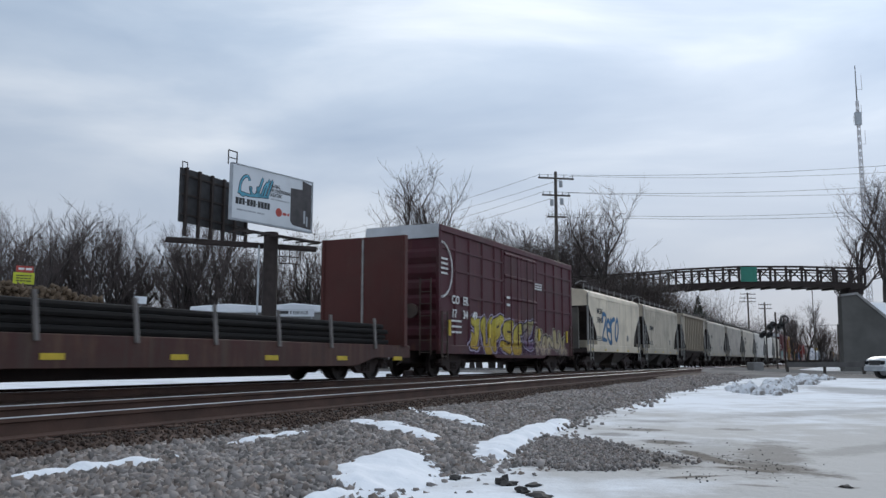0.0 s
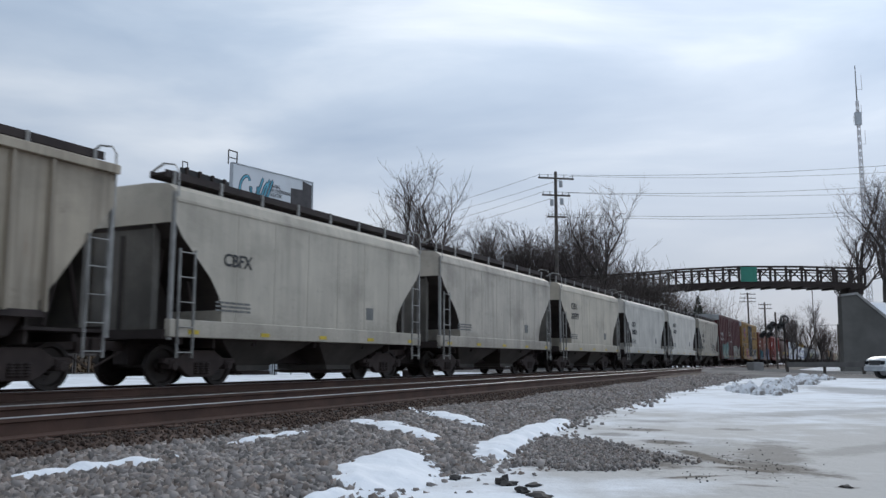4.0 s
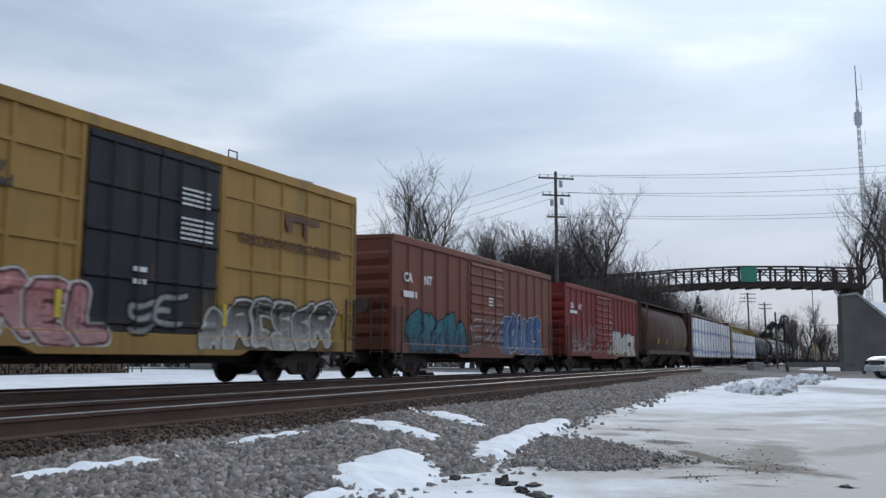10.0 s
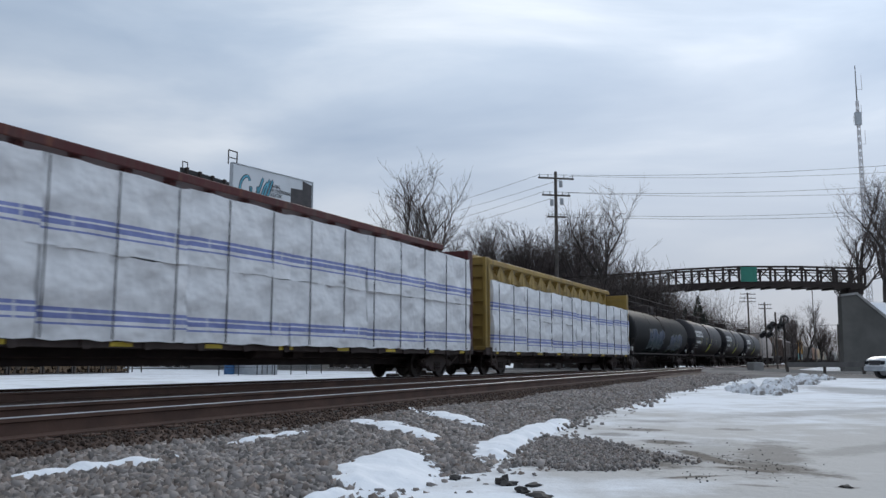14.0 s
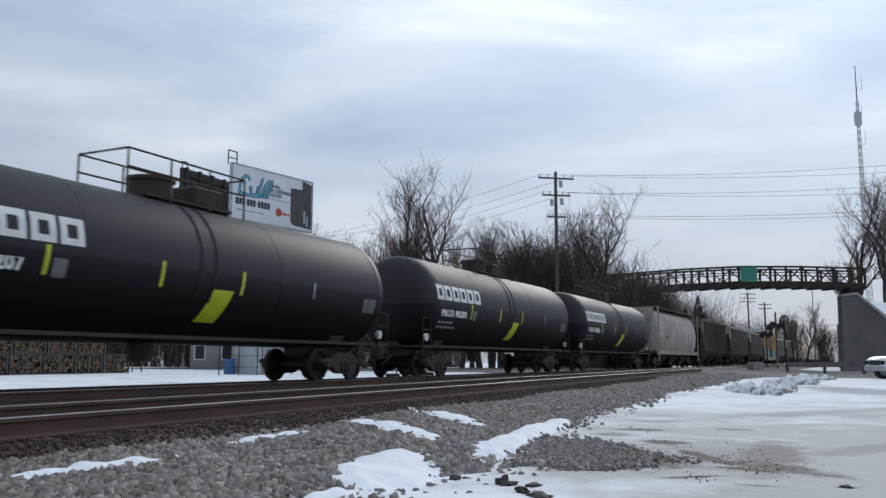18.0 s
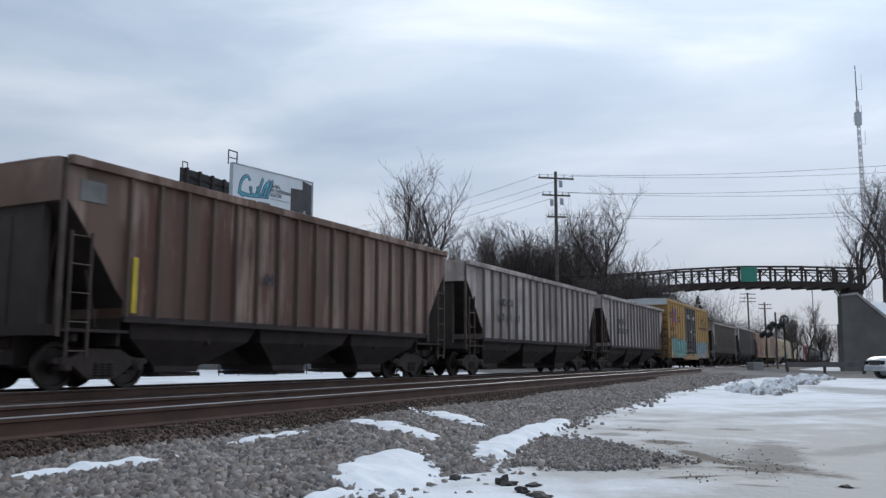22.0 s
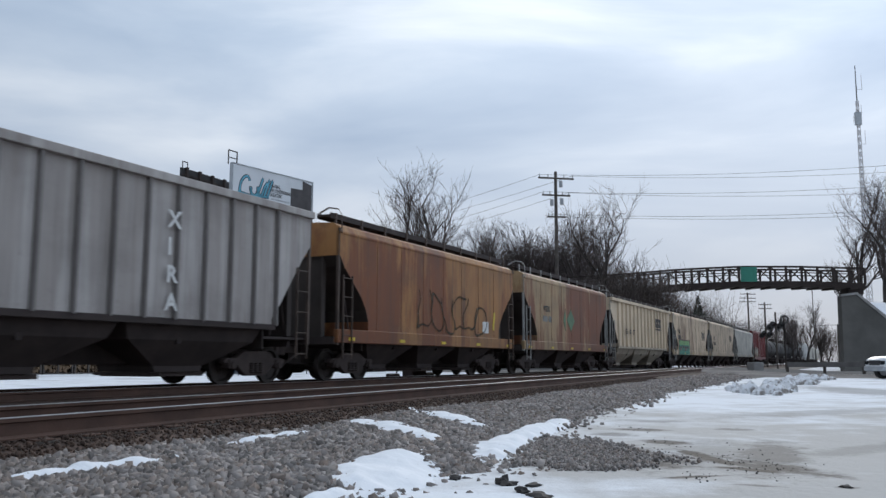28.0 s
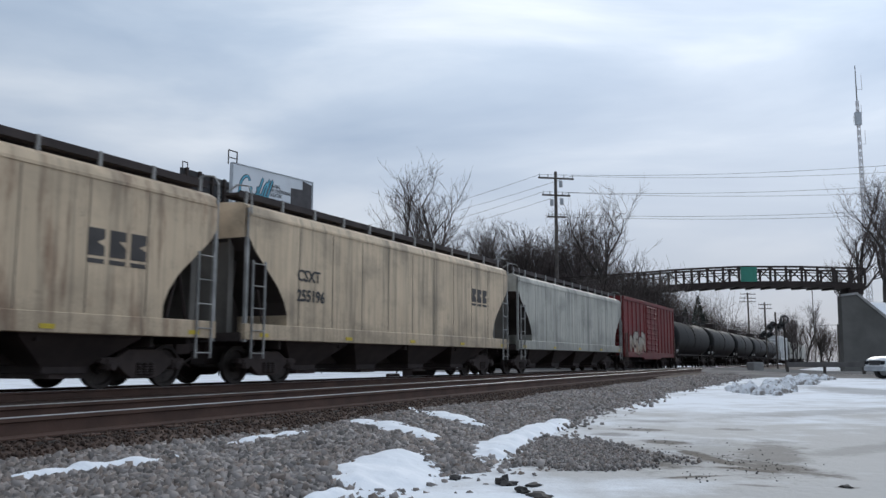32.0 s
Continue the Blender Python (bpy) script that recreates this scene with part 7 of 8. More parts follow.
# trees on the bank beside the abutment
for kind, x, y, hgt, turn, z in ((0, 43.6, 88, 17.0, 30, 4.5), (3, 45.3, 86, 15.8, 140, 4.0), (2, 48.8, 92, 13.5, 250, 5.5), (1, 47.0, 90, 17.0, 60, 4.0), (2, 44.4, 85, 15.5, 200, 4.5), (5, 40.6, 86, 6.0, 10, 6.0)):
    tree(kind, x, y, hgt, turn, "bare tree on the snowy bank by the abutment", z)
# distant trees beyond the crossing
for i in range(18):
    x = 52 + i * 2.4 + rt.uniform(-1, 1)
    tree(rt.randrange(6), x, 168 + rt.uniform(-12, 25), rt.uniform(7.5, 11.5) * (1.25 if 68 < x < 80 else 0.9), rt.uniform(0, 360), "distant bare tree beyond the crossing")


def thicket(name, label, boxes, seed, per, hgt, material):
    """Brush and far woods: many thin upright stems with side twigs."""
    rng = random.Random(seed)
    ls = ([], [])
    for x0, x1, y0, y1 in boxes:
        n = int(per * (x1 - x0))
        for _ in range(n):
            p = Vector((rng.uniform(x0, x1), rng.uniform(y0, y1), 0))
            hh = rng.uniform(*hgt)
            d = Vector((rng.gauss(0, 0.22), rng.gauss(0, 0.22), 1)).normalized()
            q = p + d * hh
            branch_mesh(ls, p, q, 0.035, 0.012, 3)
            for k in range(7):
                f = rng.uniform(0.2, 0.95)
                b = p.lerp(q, f)
                dd = Vector((rng.gauss(0, 0.6), rng.gauss(0, 0.6), rng.uniform(0.3, 1))).normalized()
                branch_mesh(ls, b, b + dd * hh * rng.uniform(0.12, 0.35), 0.018, 0.008, 3)
    me = raw_mesh(name, ls[0], ls[1], material)
    return tagged(new(name, me), label, "brush", "", "stuff")


M_BRUSH = mat("brush_stems", (0.125, 0.100, 0.090), 0.95, 0, 0.6, 0.5, 8, 0.1)
thicket("undergrowth", "dense brown leafless brush along the line", ((8, 22, 82, 87), (13.0, 20.5, 75, 78)), 5, 48, (3.0, 7.2), M_BRUSH)
thicket("undergrowth", "dense brown leafless brush hiding the end of the bridge", ((13.5, 19.2, 74.5, 77),), 15, 190, (6.0, 8.8), M_BRUSH)
thicket("undergrowth", "dense brown leafless brush behind the billboard", ((-60, 2, 96, 108),), 6, 45, (4.0, 9.0), M_BRUSH)
thicket("far_woods", "hazy belt of leafless woods beyond the crossing", ((26, 48, 140, 165),), 17, 70, (7.0, 13.0), M_BRUSH)
thicket("far_woods", "hazy belt of leafless woods beyond the crossing", ((46, 66, 165, 190),), 18, 50, (5.0, 10.0), M_BRUSH)
thicket("far_woods", "band of leafless woods on the horizon", ((30, 260, 300, 380),), 7, 14, (7, 13), M_BRUSH)
thicket("far_woods", "band of leafless woods on the horizon", ((-330, 40, 260, 340),), 8, 9, (8, 15), M_BRUSH)
# conifers far beyond the bridge
M_FIR = mat("dark_conifer", (0.018, 0.030, 0.020), 0.95, 0, 0.5, 1.5, 8, 0.3)
for x, y, hh in ((42.2, 140, 11.6), (44.2, 143, 9.2), (40.6, 142, 9.6)):
    fr = thing("conifer", pose(x, y, 0), "dark green conifer beyond the bridge", "tree", "conifers")
    bm = bmesh.new()
    tube(bm, (0, 0, 0), (0, 0, hh), 0.16, 0.02, seg=6)
    part("trunk", bm, M_BARK, fr)
    rng = random.Random(int(x * 10))
    ls = ([], [])
    for k in range(420):
        f = rng.uniform(0.12, 1.0)
        z = hh * f
        rad = (1 - f) * hh * 0.26 + 0.12
        a = rng.uniform(0, 6.28)
        e = Vector((math.cos(a) * rad, math.sin(a) * rad, z - rad * 0.35))
        i = len(ls[0])
        sd = Vector((-math.sin(a), math.cos(a), 0)) * rng.uniform(0.10, 0.28)
        ls[0].extend([(0, 0, z), tuple(e + sd), tuple(e + Vector((0, 0, 0.18))), tuple(e - sd)])
        ls[1].extend([(i, i + 1, i + 2), (i, i + 2, i + 3)])
    part("crown", raw_mesh("crown", ls[0], ls[1], M_FIR), None, fr)

# ---- billboard ----
M_BOARD = mat("billboard_vinyl", (0.62, 0.64, 0.66), 0.5, 0, 0.9, 0.6, 12, 0.03)
M_SCRIPT = mat("billboard_blue", (0.12, 0.42, 0.55), 0.5)
M_PHOTO = mat("billboard_dark_photo", (0.065, 0.055, 0.055), 0.5, 0, 0.5, 1.2, 6, 0.02)
M_REDDOT = mat("billboard_red", (0.50, 0.07, 0.05), 0.5)
bb = thing("billboard", pose(-12.6, 61.4, 0), "two-sided roadside billboard on a steel post with a white advertisement", "billboard")
ang = math.degrees(math.atan2(6.7, 4.55))
FRONT = pose(-2.12, -3.4, 10.75, 0, 0, ang)      # local x runs along the face, -y looks towards the line
FW, FH = 8.05, 3.85


def on_face(bmx, nm, material, lbl="", m=FRONT):
    me = finish(bmx, nm)
    me.transform(m)
    return part(nm, me, material, bb, lbl)


bm = bmesh.new()
box(bm, 0, FW, 0.0, 0.18, 0, FH)
on_face(bm, "front_panel", M_BOARD, "white printed panel")
bm = bmesh.new()
for a in ((0, FW, -0.06, 0.22, -0.12, 0.0), (0, FW, -0.06, 0.22, FH, FH + 0.06), (-0.08, 0, -0.06, 0.22, -0.12, FH + 0.06), (FW, FW + 0.08, -0.06, 0.22, -0.12, FH + 0.06)):
    box(bm, *a)
on_face(bm, "panel_frame", M_GREY)
bm = bmesh.new()
prism(bm, [(5.75, 0.55), (6.05, 0.25), (FW - 0.05, 0.12), (FW - 0.05, FH - 0.25), (7.0, FH - 0.05), (7.0, FH - 0.75), (5.75, FH - 0.8)], -0.012, 0.0)
on_face(bm, "photo_area", M_PHOTO, "dark photograph on the panel")
bm = bmesh.new()
box(bm, 7.15, 7.35, -0.018, -0.012, 0.5, 1.5)
box(bm, 7.45, 7.62, -0.018, -0.012, 0.3, 1.1)
on_face(bm, "photo_highlight", M_GREY)
# flowing name drawn as a plain blue swash
bm = bmesh.new()


def ribbon(bmx, pts, w, y):
    rows = []
    for i, (x, z) in enumerate(pts):
        (xa, za), (xb, zb) = pts[max(0, i - 1)], pts[min(len(pts) - 1, i + 1)]
        d = math.hypot(xb - xa, zb - za)
        nx_, nz_ = -(zb - za) / d * w / 2, (xb - xa) / d * w / 2
        rows.append((bmx.verts.new((x + nx_, y, z + nz_)), bmx.verts.new((x - nx_, y, z - nz_))))
    for p, q in zip(rows, rows[1:]):
        bmx.faces.new((p[0], p[1], q[1], q[0]))


SWASH = [[(1.15 + 0.42 * math.cos(a) + 0.18 * math.sin(a), 2.45 + 0.72 * math.sin(a)) for a in np.arange(0.6, 5.4, 0.3)],
         [(1.55 + 0.28 * k / 2 + 0.16 * math.cos(k * 1.3), 2.1 + 0.30 * math.sin(k * 1.3) + 0.02 * k) for k in np.arange(0, 9.0, 0.35)]]
SWASH += [[(x, 1.85), (x + 0.28, 2.6), (x + 0.52, 3.2 - 0.25 * (q == 1)), (x + 0.42, 3.25 - 0.25 * (q == 1))] for q, x in enumerate((2.35, 2.75, 3.0, 3.3))]
SWASH += [[(0.5, 1.92), (1.6, 1.80), (3.5, 1.98)]]
for pts in SWASH:
    ribbon(bm, pts, 0.26, -0.010)
on_face(bm, "script_shadow", M_INK, "dark edge of the flowing emblem")
bm = bmesh.new()
for pts in SWASH:
    ribbon(bm, pts, 0.15, -0.016)
on_face(bm, "script_swash", M_SCRIPT, "blue flowing emblem")
for tx, z in (("HEATING,", 2.75), ("AIR CONDITIONING", 2.42), ("& ELECTRIC", 2.09)):
    lettering(tx, 0.36, M_INK, bb, 0, 0, 0, "", 0.006, "lettering", 1, FRONT @ pose(3.65, -0.012, z, 90, 0, 0) @ Matrix.Diagonal((0.62, 1, 1, 1)))
bm = bmesh.new()
x = 0.35
for w in (0.26, 0.26, 0.22, 0.12, 0.26, 0.24, 0.22, 0.12, 0.26, 0.26, 0.26, 0.24):
    box(bm, x, x + w, -0.012, 0.0, 1.05 if w > 0.15 else 1.22, 1.52 if w > 0.15 else 1.30)
    x += w + 0.05
on_face(bm, "number_bars", M_INK, "dark bars of a printed number")
bm = bmesh.new()
tube(bm, (4.55, -0.012, 1.0), (4.55, 0.0, 1.0), 0.32, seg=18)
on_face(bm, "red_dot", M_REDDOT)
bm = bmesh.new()
bars(bm, 4.95, 0.85, 0.7, 0.2, -0.008)
on_face(bm, "red_bars", M_REDDOT)
bm = bmesh.new()
bars(bm, 3.7, 1.85, 1.9, 0.09, -0.008)
bars(bm, 0.5, 0.6, 2.6, 0.12, -0.008)
on_face(bm, "small_print", M_GREY)
# back of the second face, with its frame
BACK = pose(-5.9, -2.9, 10.55, 0, 0, 68.0)
bm = bmesh.new()
box(bm, 0, 8.0, -0.1, 0.1, 0, 3.85)
on_face(bm, "rear_panel", M_DARKGREY, "dark unlit back of the second panel", BACK)
for k in range(6):
    bm = bmesh.new()
    box(bm, 0.3 + k * 1.45, 0.5 + k * 1.45, -0.3, -0.1, -1.0, 3.9)
    on_face(bm, "upright", M_STEEL, "", BACK)
for k in range(3):
    bm = bmesh.new()
    box(bm, 0.0, 8.0, -0.2, -0.1, 0.5 + k * 1.4, 0.62 + k * 1.4)
    on_face(bm, "stringer", M_STEEL, "", BACK)
# post, beams, catwalk, ladder frames
bm = bmesh.new()
tube(bm, (0, 0, 0), (0, 0, 10.2), 0.55, 0.52, seg=20)
part("post", bm, M_STEEL, bb, "thick dark steel post", smooth=True)
bm = bmesh.new()
tube(bm, (-7.2, -1.6, 9.45), (3.1, 1.5, 9.15), 0.22, seg=10)
part("torsion_beam", bm, M_STEEL, bb, smooth=True)
bm = bmesh.new()
box(bm, 0, FW, -1.15, -0.35, -0.95, -0.88)
for k in range(7):
    box(bm, k * 1.3, k * 1.3 + 0.08, -1.15, 0.1, -1.05, -0.95)
on_face(bm, "catwalk", M_STEEL)
bm = bmesh.new()
for a in (0.0, 0.75):
    tube(bm, (-2.4 + a * 0.55, -3.6 + a, 14.5), (-2.4 + a * 0.55, -3.6 + a, 15.5), 0.05, seg=6)
tube(bm, (-2.4, -3.6, 15.5), (-1.99, -2.85, 15.5), 0.05, seg=6)
tube(bm, (-2.4, -3.6, 15.0), (-1.99, -2.85, 15.0), 0.04, seg=6)
part("ladder_hoop", bm, M_STEEL, bb)
bm = bmesh.new()
for a in (0.0, 0.5):
    tube(bm, (-5.8 + a * 0.4, -2.9 + a, 14.3), (-5.8 + a * 0.4, -2.9 + a, 14.85), 0.04, seg=6)
tube(bm, (-5.8, -2.9, 14.85), (-5.6, -2.4, 14.85), 0.04, seg=6)
part("ladder_hoop", bm, M_STEEL, bb)
bm = bmesh.new()
for z in (7.9, 8.4, 8.9):
    tube(bm, (0.7, -0.3, z), (2.1, 0.4, z), 0.04, seg=5)
for a in (0.7, 1.4, 2.1):
    tube(bm, (a, -0.3 + (a - 0.7) * 0.5, 7.9), (a, -0.3 + (a - 0.7) * 0.5, 9.2), 0.04, seg=5)
part("service_cage", bm, M_STEEL, bb)
bm = bmesh.new()
tube(bm, (-0.75, -0.5, 0), (-0.75, -0.5, 9.2), 0.07, seg=8)
part("conduit", bm, M_GREY, bb)

# ---- utility poles and wires ----
def utility_pole(x, y, height, arms, turn, label, r=0.17):
    up = thing("utility_pole", pose(x, y, 0, 0, 0, turn), label, "utility pole", "utility poles")
    bm = bmesh.new()
    tube(bm, (0, 0, -0.2), (0, 0, height), r, r * 0.7, seg=10)
    part("pole", bm, M_WOODPOLE, up, smooth=True)
    for z, w in arms:
        bm = bmesh.new()
        box(bm, -w, w, -0.17, -0.06, z - 0.06, z + 0.06)
        arm = part("crossarm", bm, M_WOODPOLE, up)
        for a in (-w + 0.1, -w * 0.45, w * 0.45, w - 0.1):
            bm = bmesh.new()
            tube(bm, (a, -0.11, z + 0.05), (a, -0.11, z + 0.30), 0.05, 0.035, seg=6)
            part("insulator", bm, M_GREY, arm)
    return up


main_pole = utility_pole(8.8, 65.0, 15.6, ((15.05, 1.45), (13.7, 1.15), (12.0, 0.75)), 12, "tall grey wooden utility pole with three crossarms")
bm = bmesh.new()
for z, dx in ((14.6, 0.35), (13.2, 0.42), (13.1, -0.4)):
    tube(bm, (dx, -0.2, z - 0.25), (dx, -0.2, z + 0.25), 0.14, seg=10)
part("switchgear", bm, M_GREY, main_pole)
utility_pole(60.2, 167.0, 14.3, ((14.0, 1.6), (13.2, 1.6), (12.5, 1.6)), 8, "distant utility pole with three crossarms", 0.2)
utility_pole(57.0, 150.0, 11.2, ((10.8, 1.2), (10.1, 1.2)), 8, "distant utility pole with two crossarms", 0.2)
utility_pole(55.8, 120.0, 6.1, (), 0, "plain wooden post beyond the crossing", 0.16)
utility_pole(50.7, 116.0, 11.5, (), 0, "slim pole seen beneath the bridge", 0.07)


def wire(a, b, sag, r=0.013):
    wr = thing("overhead_wire", pose(0, 0, 0), "dark overhead wire hanging between poles", "wire", "overhead wires")
    bm = bmesh.new()
    pts = [Vector(a).lerp(Vector(b), i / 14) - Vector((0, 0, sag * 4 * (i / 14) * (1 - i / 14))) for i in range(15)]
    d = (pts[-1] - pts[0]).normalized()
    u = d.cross(Vector((0, 0, 1))).normalized()
    loft(bm, [[p + r * (math.cos(k * 1.2566) * u + math.sin(k * 1.2566) * Vector((0, 0, 1))) for k in range(5)] for p in pts])
    part("strand", bm, M_CABLE, wr)


for z, dx, e in ((15.3, -1.3, 17.1), (15.3, 1.3, 16.6), (13.95, -1.0, 15.4), (13.95, 1.0, 14.8), (12.2, -0.6, 13.5), (12.05, 0.6, 13.2)):
    wire((8.8 + dx, 64.9 + dx * 0.2, z), (48 + dx, 62, e * 0.985), 0.75)
for z, dx, e in ((15.3, -1.3, 20.5), (15.3, 1.3, 20.3), (13.95, -1.0, 18.0), (13.95, 1.0, 17.6)):
    wire((8.8 + dx, 64.9 + dx * 0.2, z), (-30 + dx, 135, e), 1.6)
wire((55.8, 120.0, 6.0), (30.0, 125, 7.2), 0.6, 0.03)

# ---- footbridge with arched truss, abutment and bank ----
br = thing("footbridge", pose(0, 80, 0), "dark weathering-steel truss footbridge over the railway", "bridge")


def chord_top(x):
    """Height of the top chord along the bridge."""
    pts = ((8, 8.35), (17.5, 8.98), (22.3, 9.40), (27.7, 9.66), (33.1, 9.68), (40.1, 9.50), (46, 9.25))
    for (a, u), (b, w) in zip(pts, pts[1:]):
        if x <= b:
            return u + (w - u) * (x - a) / (b - a)
    return pts[-1][1]


xs = [10 + k * 1.47 for k in range(21)]
for y in (-1.3, 1.3):
    for dz, r in ((0.0, 0.085), (-0.55, 0.04), (-1.45, 0.10)):
        bm = bmesh.new()
        loft(bm, [[(a, y - r, chord_top(a) + dz - r), (a, y + r, chord_top(a) + dz - r), (a, y + r, chord_top(a) + dz + r), (a, y - r, chord_top(a) + dz + r)] for a in xs])
        part("chord", bm, M_STEEL, br)
    for i, x in enumerate(xs):
        bm = bmesh.new()
        box(bm, x - 0.09, x + 0.09, y - 0.09, y + 0.09, chord_top(x) - 1.5, chord_top(x) + 0.02)
        part("truss_post", bm, M_STEEL, br)
    for i, (a, b) in enumerate(zip(xs, xs[1:])):
        bm = bmesh.new()
        za, zb_ = (chord_top(a) - 1.45, chord_top(b)) if i % 2 else (chord_top(a), chord_top(b) - 1.45)
        tube(bm, (a, y, za), (b, y, zb_), 0.065, seg=4)
        part("diagonal", bm, M_STEEL, br)
for a, b in zip(xs, xs[1:]):
    bm = bmesh.new()
    prism(bm, [(a, chord_top(a) - 1.5), (b, chord_top(b) - 1.5), (b, chord_top(b) - 1.95 + 0.12), (a, chord_top(a) - 1.98)], -1.35, 1.35)
    part("deck_panel", bm, M_STEEL, br, "")
bm = bmesh.new()
box(bm, 27.75, 29.25, -1.52, -1.44, 8.25, 9.62)
part("sign_panel", bm, M_GREEN, br, "plain green sign panel")
bm = bmesh.new()
box(bm, 38.0, 39.4, -0.9, 0.9, 7.15, 8.0)
part("bearing", bm, M_STEEL, br)

ab = thing("abutment", pose(0, 78, 0), "tall grey concrete abutment with a sloping wing wall", "abutment")
bm = bmesh.new()
prism(bm, [(36.4, -0.2), (36.5, 6.85), (37.95, 7.05), (46.5, -0.2)], -0.5, 0.3)
part("wing_wall", bm, M_CONC, ab, bevel=0.03)
bm = bmesh.new()
prism(bm, [(36.42, 6.80), (36.42, 7.0), (37.95, 7.2), (47.0, -0.4), (46.7, -0.6), (37.9, 6.98)], -0.62, -0.3)
part("coping", bm, M_CONC2, ab)
bm = bmesh.new()
rows = []
for k in range(16):
    x = 37.5 + k * 2.0
    crest = 7.05
    line = []
    for y, f in ((77.7, 0.0), (79.0, 0.25), (82, 0.6), (86, 0.9), (94, 1.0), (120, 0.9)):
        front = crest - (x - 37.9) * 0.85 if x > 37.9 else crest
        z = max(front, 0) * (1 - f) + crest * f if k < 15 else crest * f
        line.append((x + (y - 77.7) * 0.49, y, max(-0.3, z + 0.2 * noise.noise(Vector((x * 0.4, y * 0.4, 2))) * (f > 0.1))))
    rows.append(line)
loft(bm, rows, closed=False, caps=False)
tagged(part("snowy_bank", bm, M_CLEAN, None, smooth=True), "snow-covered embankment behind the abutment", "bank", "", "structure")

# ---- road, crossing and its furniture ----
bm = bmesh.new()
for s0, s1 in ((25, 42),):
    vs = [bm.verts.new(TRACK @ Vector((s, -o, z))) for s, o, z in ((s0, -60, 0.08), (s1, -60, 0.08), (s1, -3, 0.30), (s1, 5.5, 0.44), (s1, 12, 0.18), (s1, 70, 0.06), (s0, 70, 0.06), (s0, 12, 0.18), (s0, 5.5, 0.44), (s0, -3, 0.30))]
    for q in ((0, 1, 2, 9), (9, 2, 3, 8), (8, 3, 4, 7), (7, 4, 5, 6)):
        bm.faces.new([vs[i] for i in q])
tagged(part("road", bm, M_ROAD, None), "wet dark asphalt road over the level crossing", "road", "", "structure")

bm = bmesh.new()
edge_pts = ((-60, 0.08), (-3, 0.30), (5.5, 0.44), (12, 0.18), (70, 0.06))
for sa, sb in ((25, 21.5), (42, 45.5)):
    loft(bm, [[TRACK @ Vector((sa, -o, z - 0.004)), TRACK @ Vector((sb, -o, -0.12))] for o, z in edge_pts], closed=False, caps=False)
tagged(part("road_shoulder", bm, mat("gritty_shoulder", (0.22, 0.20, 0.185), 0.95, 0, 0.55, 0.9, 14, 0.5, 0.03), None), "gritty sloping shoulder of dirty snow beside the road", "road shoulder", "", "structure")

M_RAILING = mat("dull_galvanised_rail", (0.17, 0.16, 0.155), 0.7, 0.2, 0.7)
gr = thing("guardrail", pose(0, 0, 0), "grey steel guardrail on posts beside the road", "guardrail")
bm = bmesh.new()
p0, p1 = Vector((21.6, 53.5, 0.55)), Vector((28.5, 48.0, 0.60))
d = (p1 - p0).normalized()
n_ = Vector((d.y, -d.x, 0))
for a in (0,):
    prof = [(0.0, 0.0), (-0.06, 0.06), (-0.06, 0.12), (0.0, 0.16), (-0.06, 0.20), (-0.06, 0.27), (0.0, 0.32), (0.03, 0.32), (0.03, 0.0)]
    loft(bm, [[p + n_ * (-q) * -1 + Vector((0, 0, z)) for q, z in prof] for p in (p0, p1)])
part("beam", bm, M_RAILING, gr)
for k in range(5):
    p = p0.lerp(p1, k / 4)
    bm = bmesh.new()
    box(bm, p.x - 0.07, p.x + 0.07, p.y + 0.02, p.y + 0.16, 0, 0.92)
    part("post", bm, M_WOODPOLE, gr)

bl = thing("concrete_block", pose(20.3, 55.5, 0, 0, 0, 20), "grey concrete block beside the near track", "block")
bm = bmesh.new()
box(bm, -0.42, 0.42, -0.35, 0.35, -0.05, 0.85)
part("block", bm, M_CONC2, bl, bevel=0.05)


def crossing_signal(x, y, turn, label):
    sg = thing("crossing_signal", pose(x, y, 0, 0, 0, turn), label, "signal", "crossing signals")
    bm = bmesh.new()
    tube(bm, (0, 0, 0), (0, 0, 4.9), 0.075, seg=10)
    part("mast", bm, M_WOODPOLE, sg, smooth=True)
    for dx, z, yy in ((-0.42, 3.85, -0.15), (0.42, 3.85, -0.15), (-0.42, 3.65, 0.25), (0.42, 3.7, 0.25)):
        bm = bmesh.new()
        tube(bm, (dx, yy, z), (dx, yy - 0.05, z), 0.30, seg=18)
        tube(bm, (dx, yy - 0.05, z), (dx, yy - 0.32, z + 0.04), 0.15, 0.13, seg=12, caps=False)
        lamp = part("lamp_head", bm, M_INK, sg, "black round lamp hood")
        bm = bmesh.new()
        tube(bm, (dx, yy - 0.055, z), (dx, yy - 0.065, z), 0.13, seg=14)
        part("lens", bm, mat("dark_red_lens", (0.12, 0.01, 0.01), 0.15), lamp)
    bm = bmesh.new()
    tube(bm, (-0.55, 0, 3.8), (0.55, 0, 3.8), 0.04, seg=6)
    part("lamp_arm", bm, M_DARKGREY, sg)
    return sg


crossing_signal(27.25, 69.5, 18, "crossing signal mast with black lamp hoods")
crossing_signal(35.0, 92.0, 14, "crossing signal mast on the far side of the road")
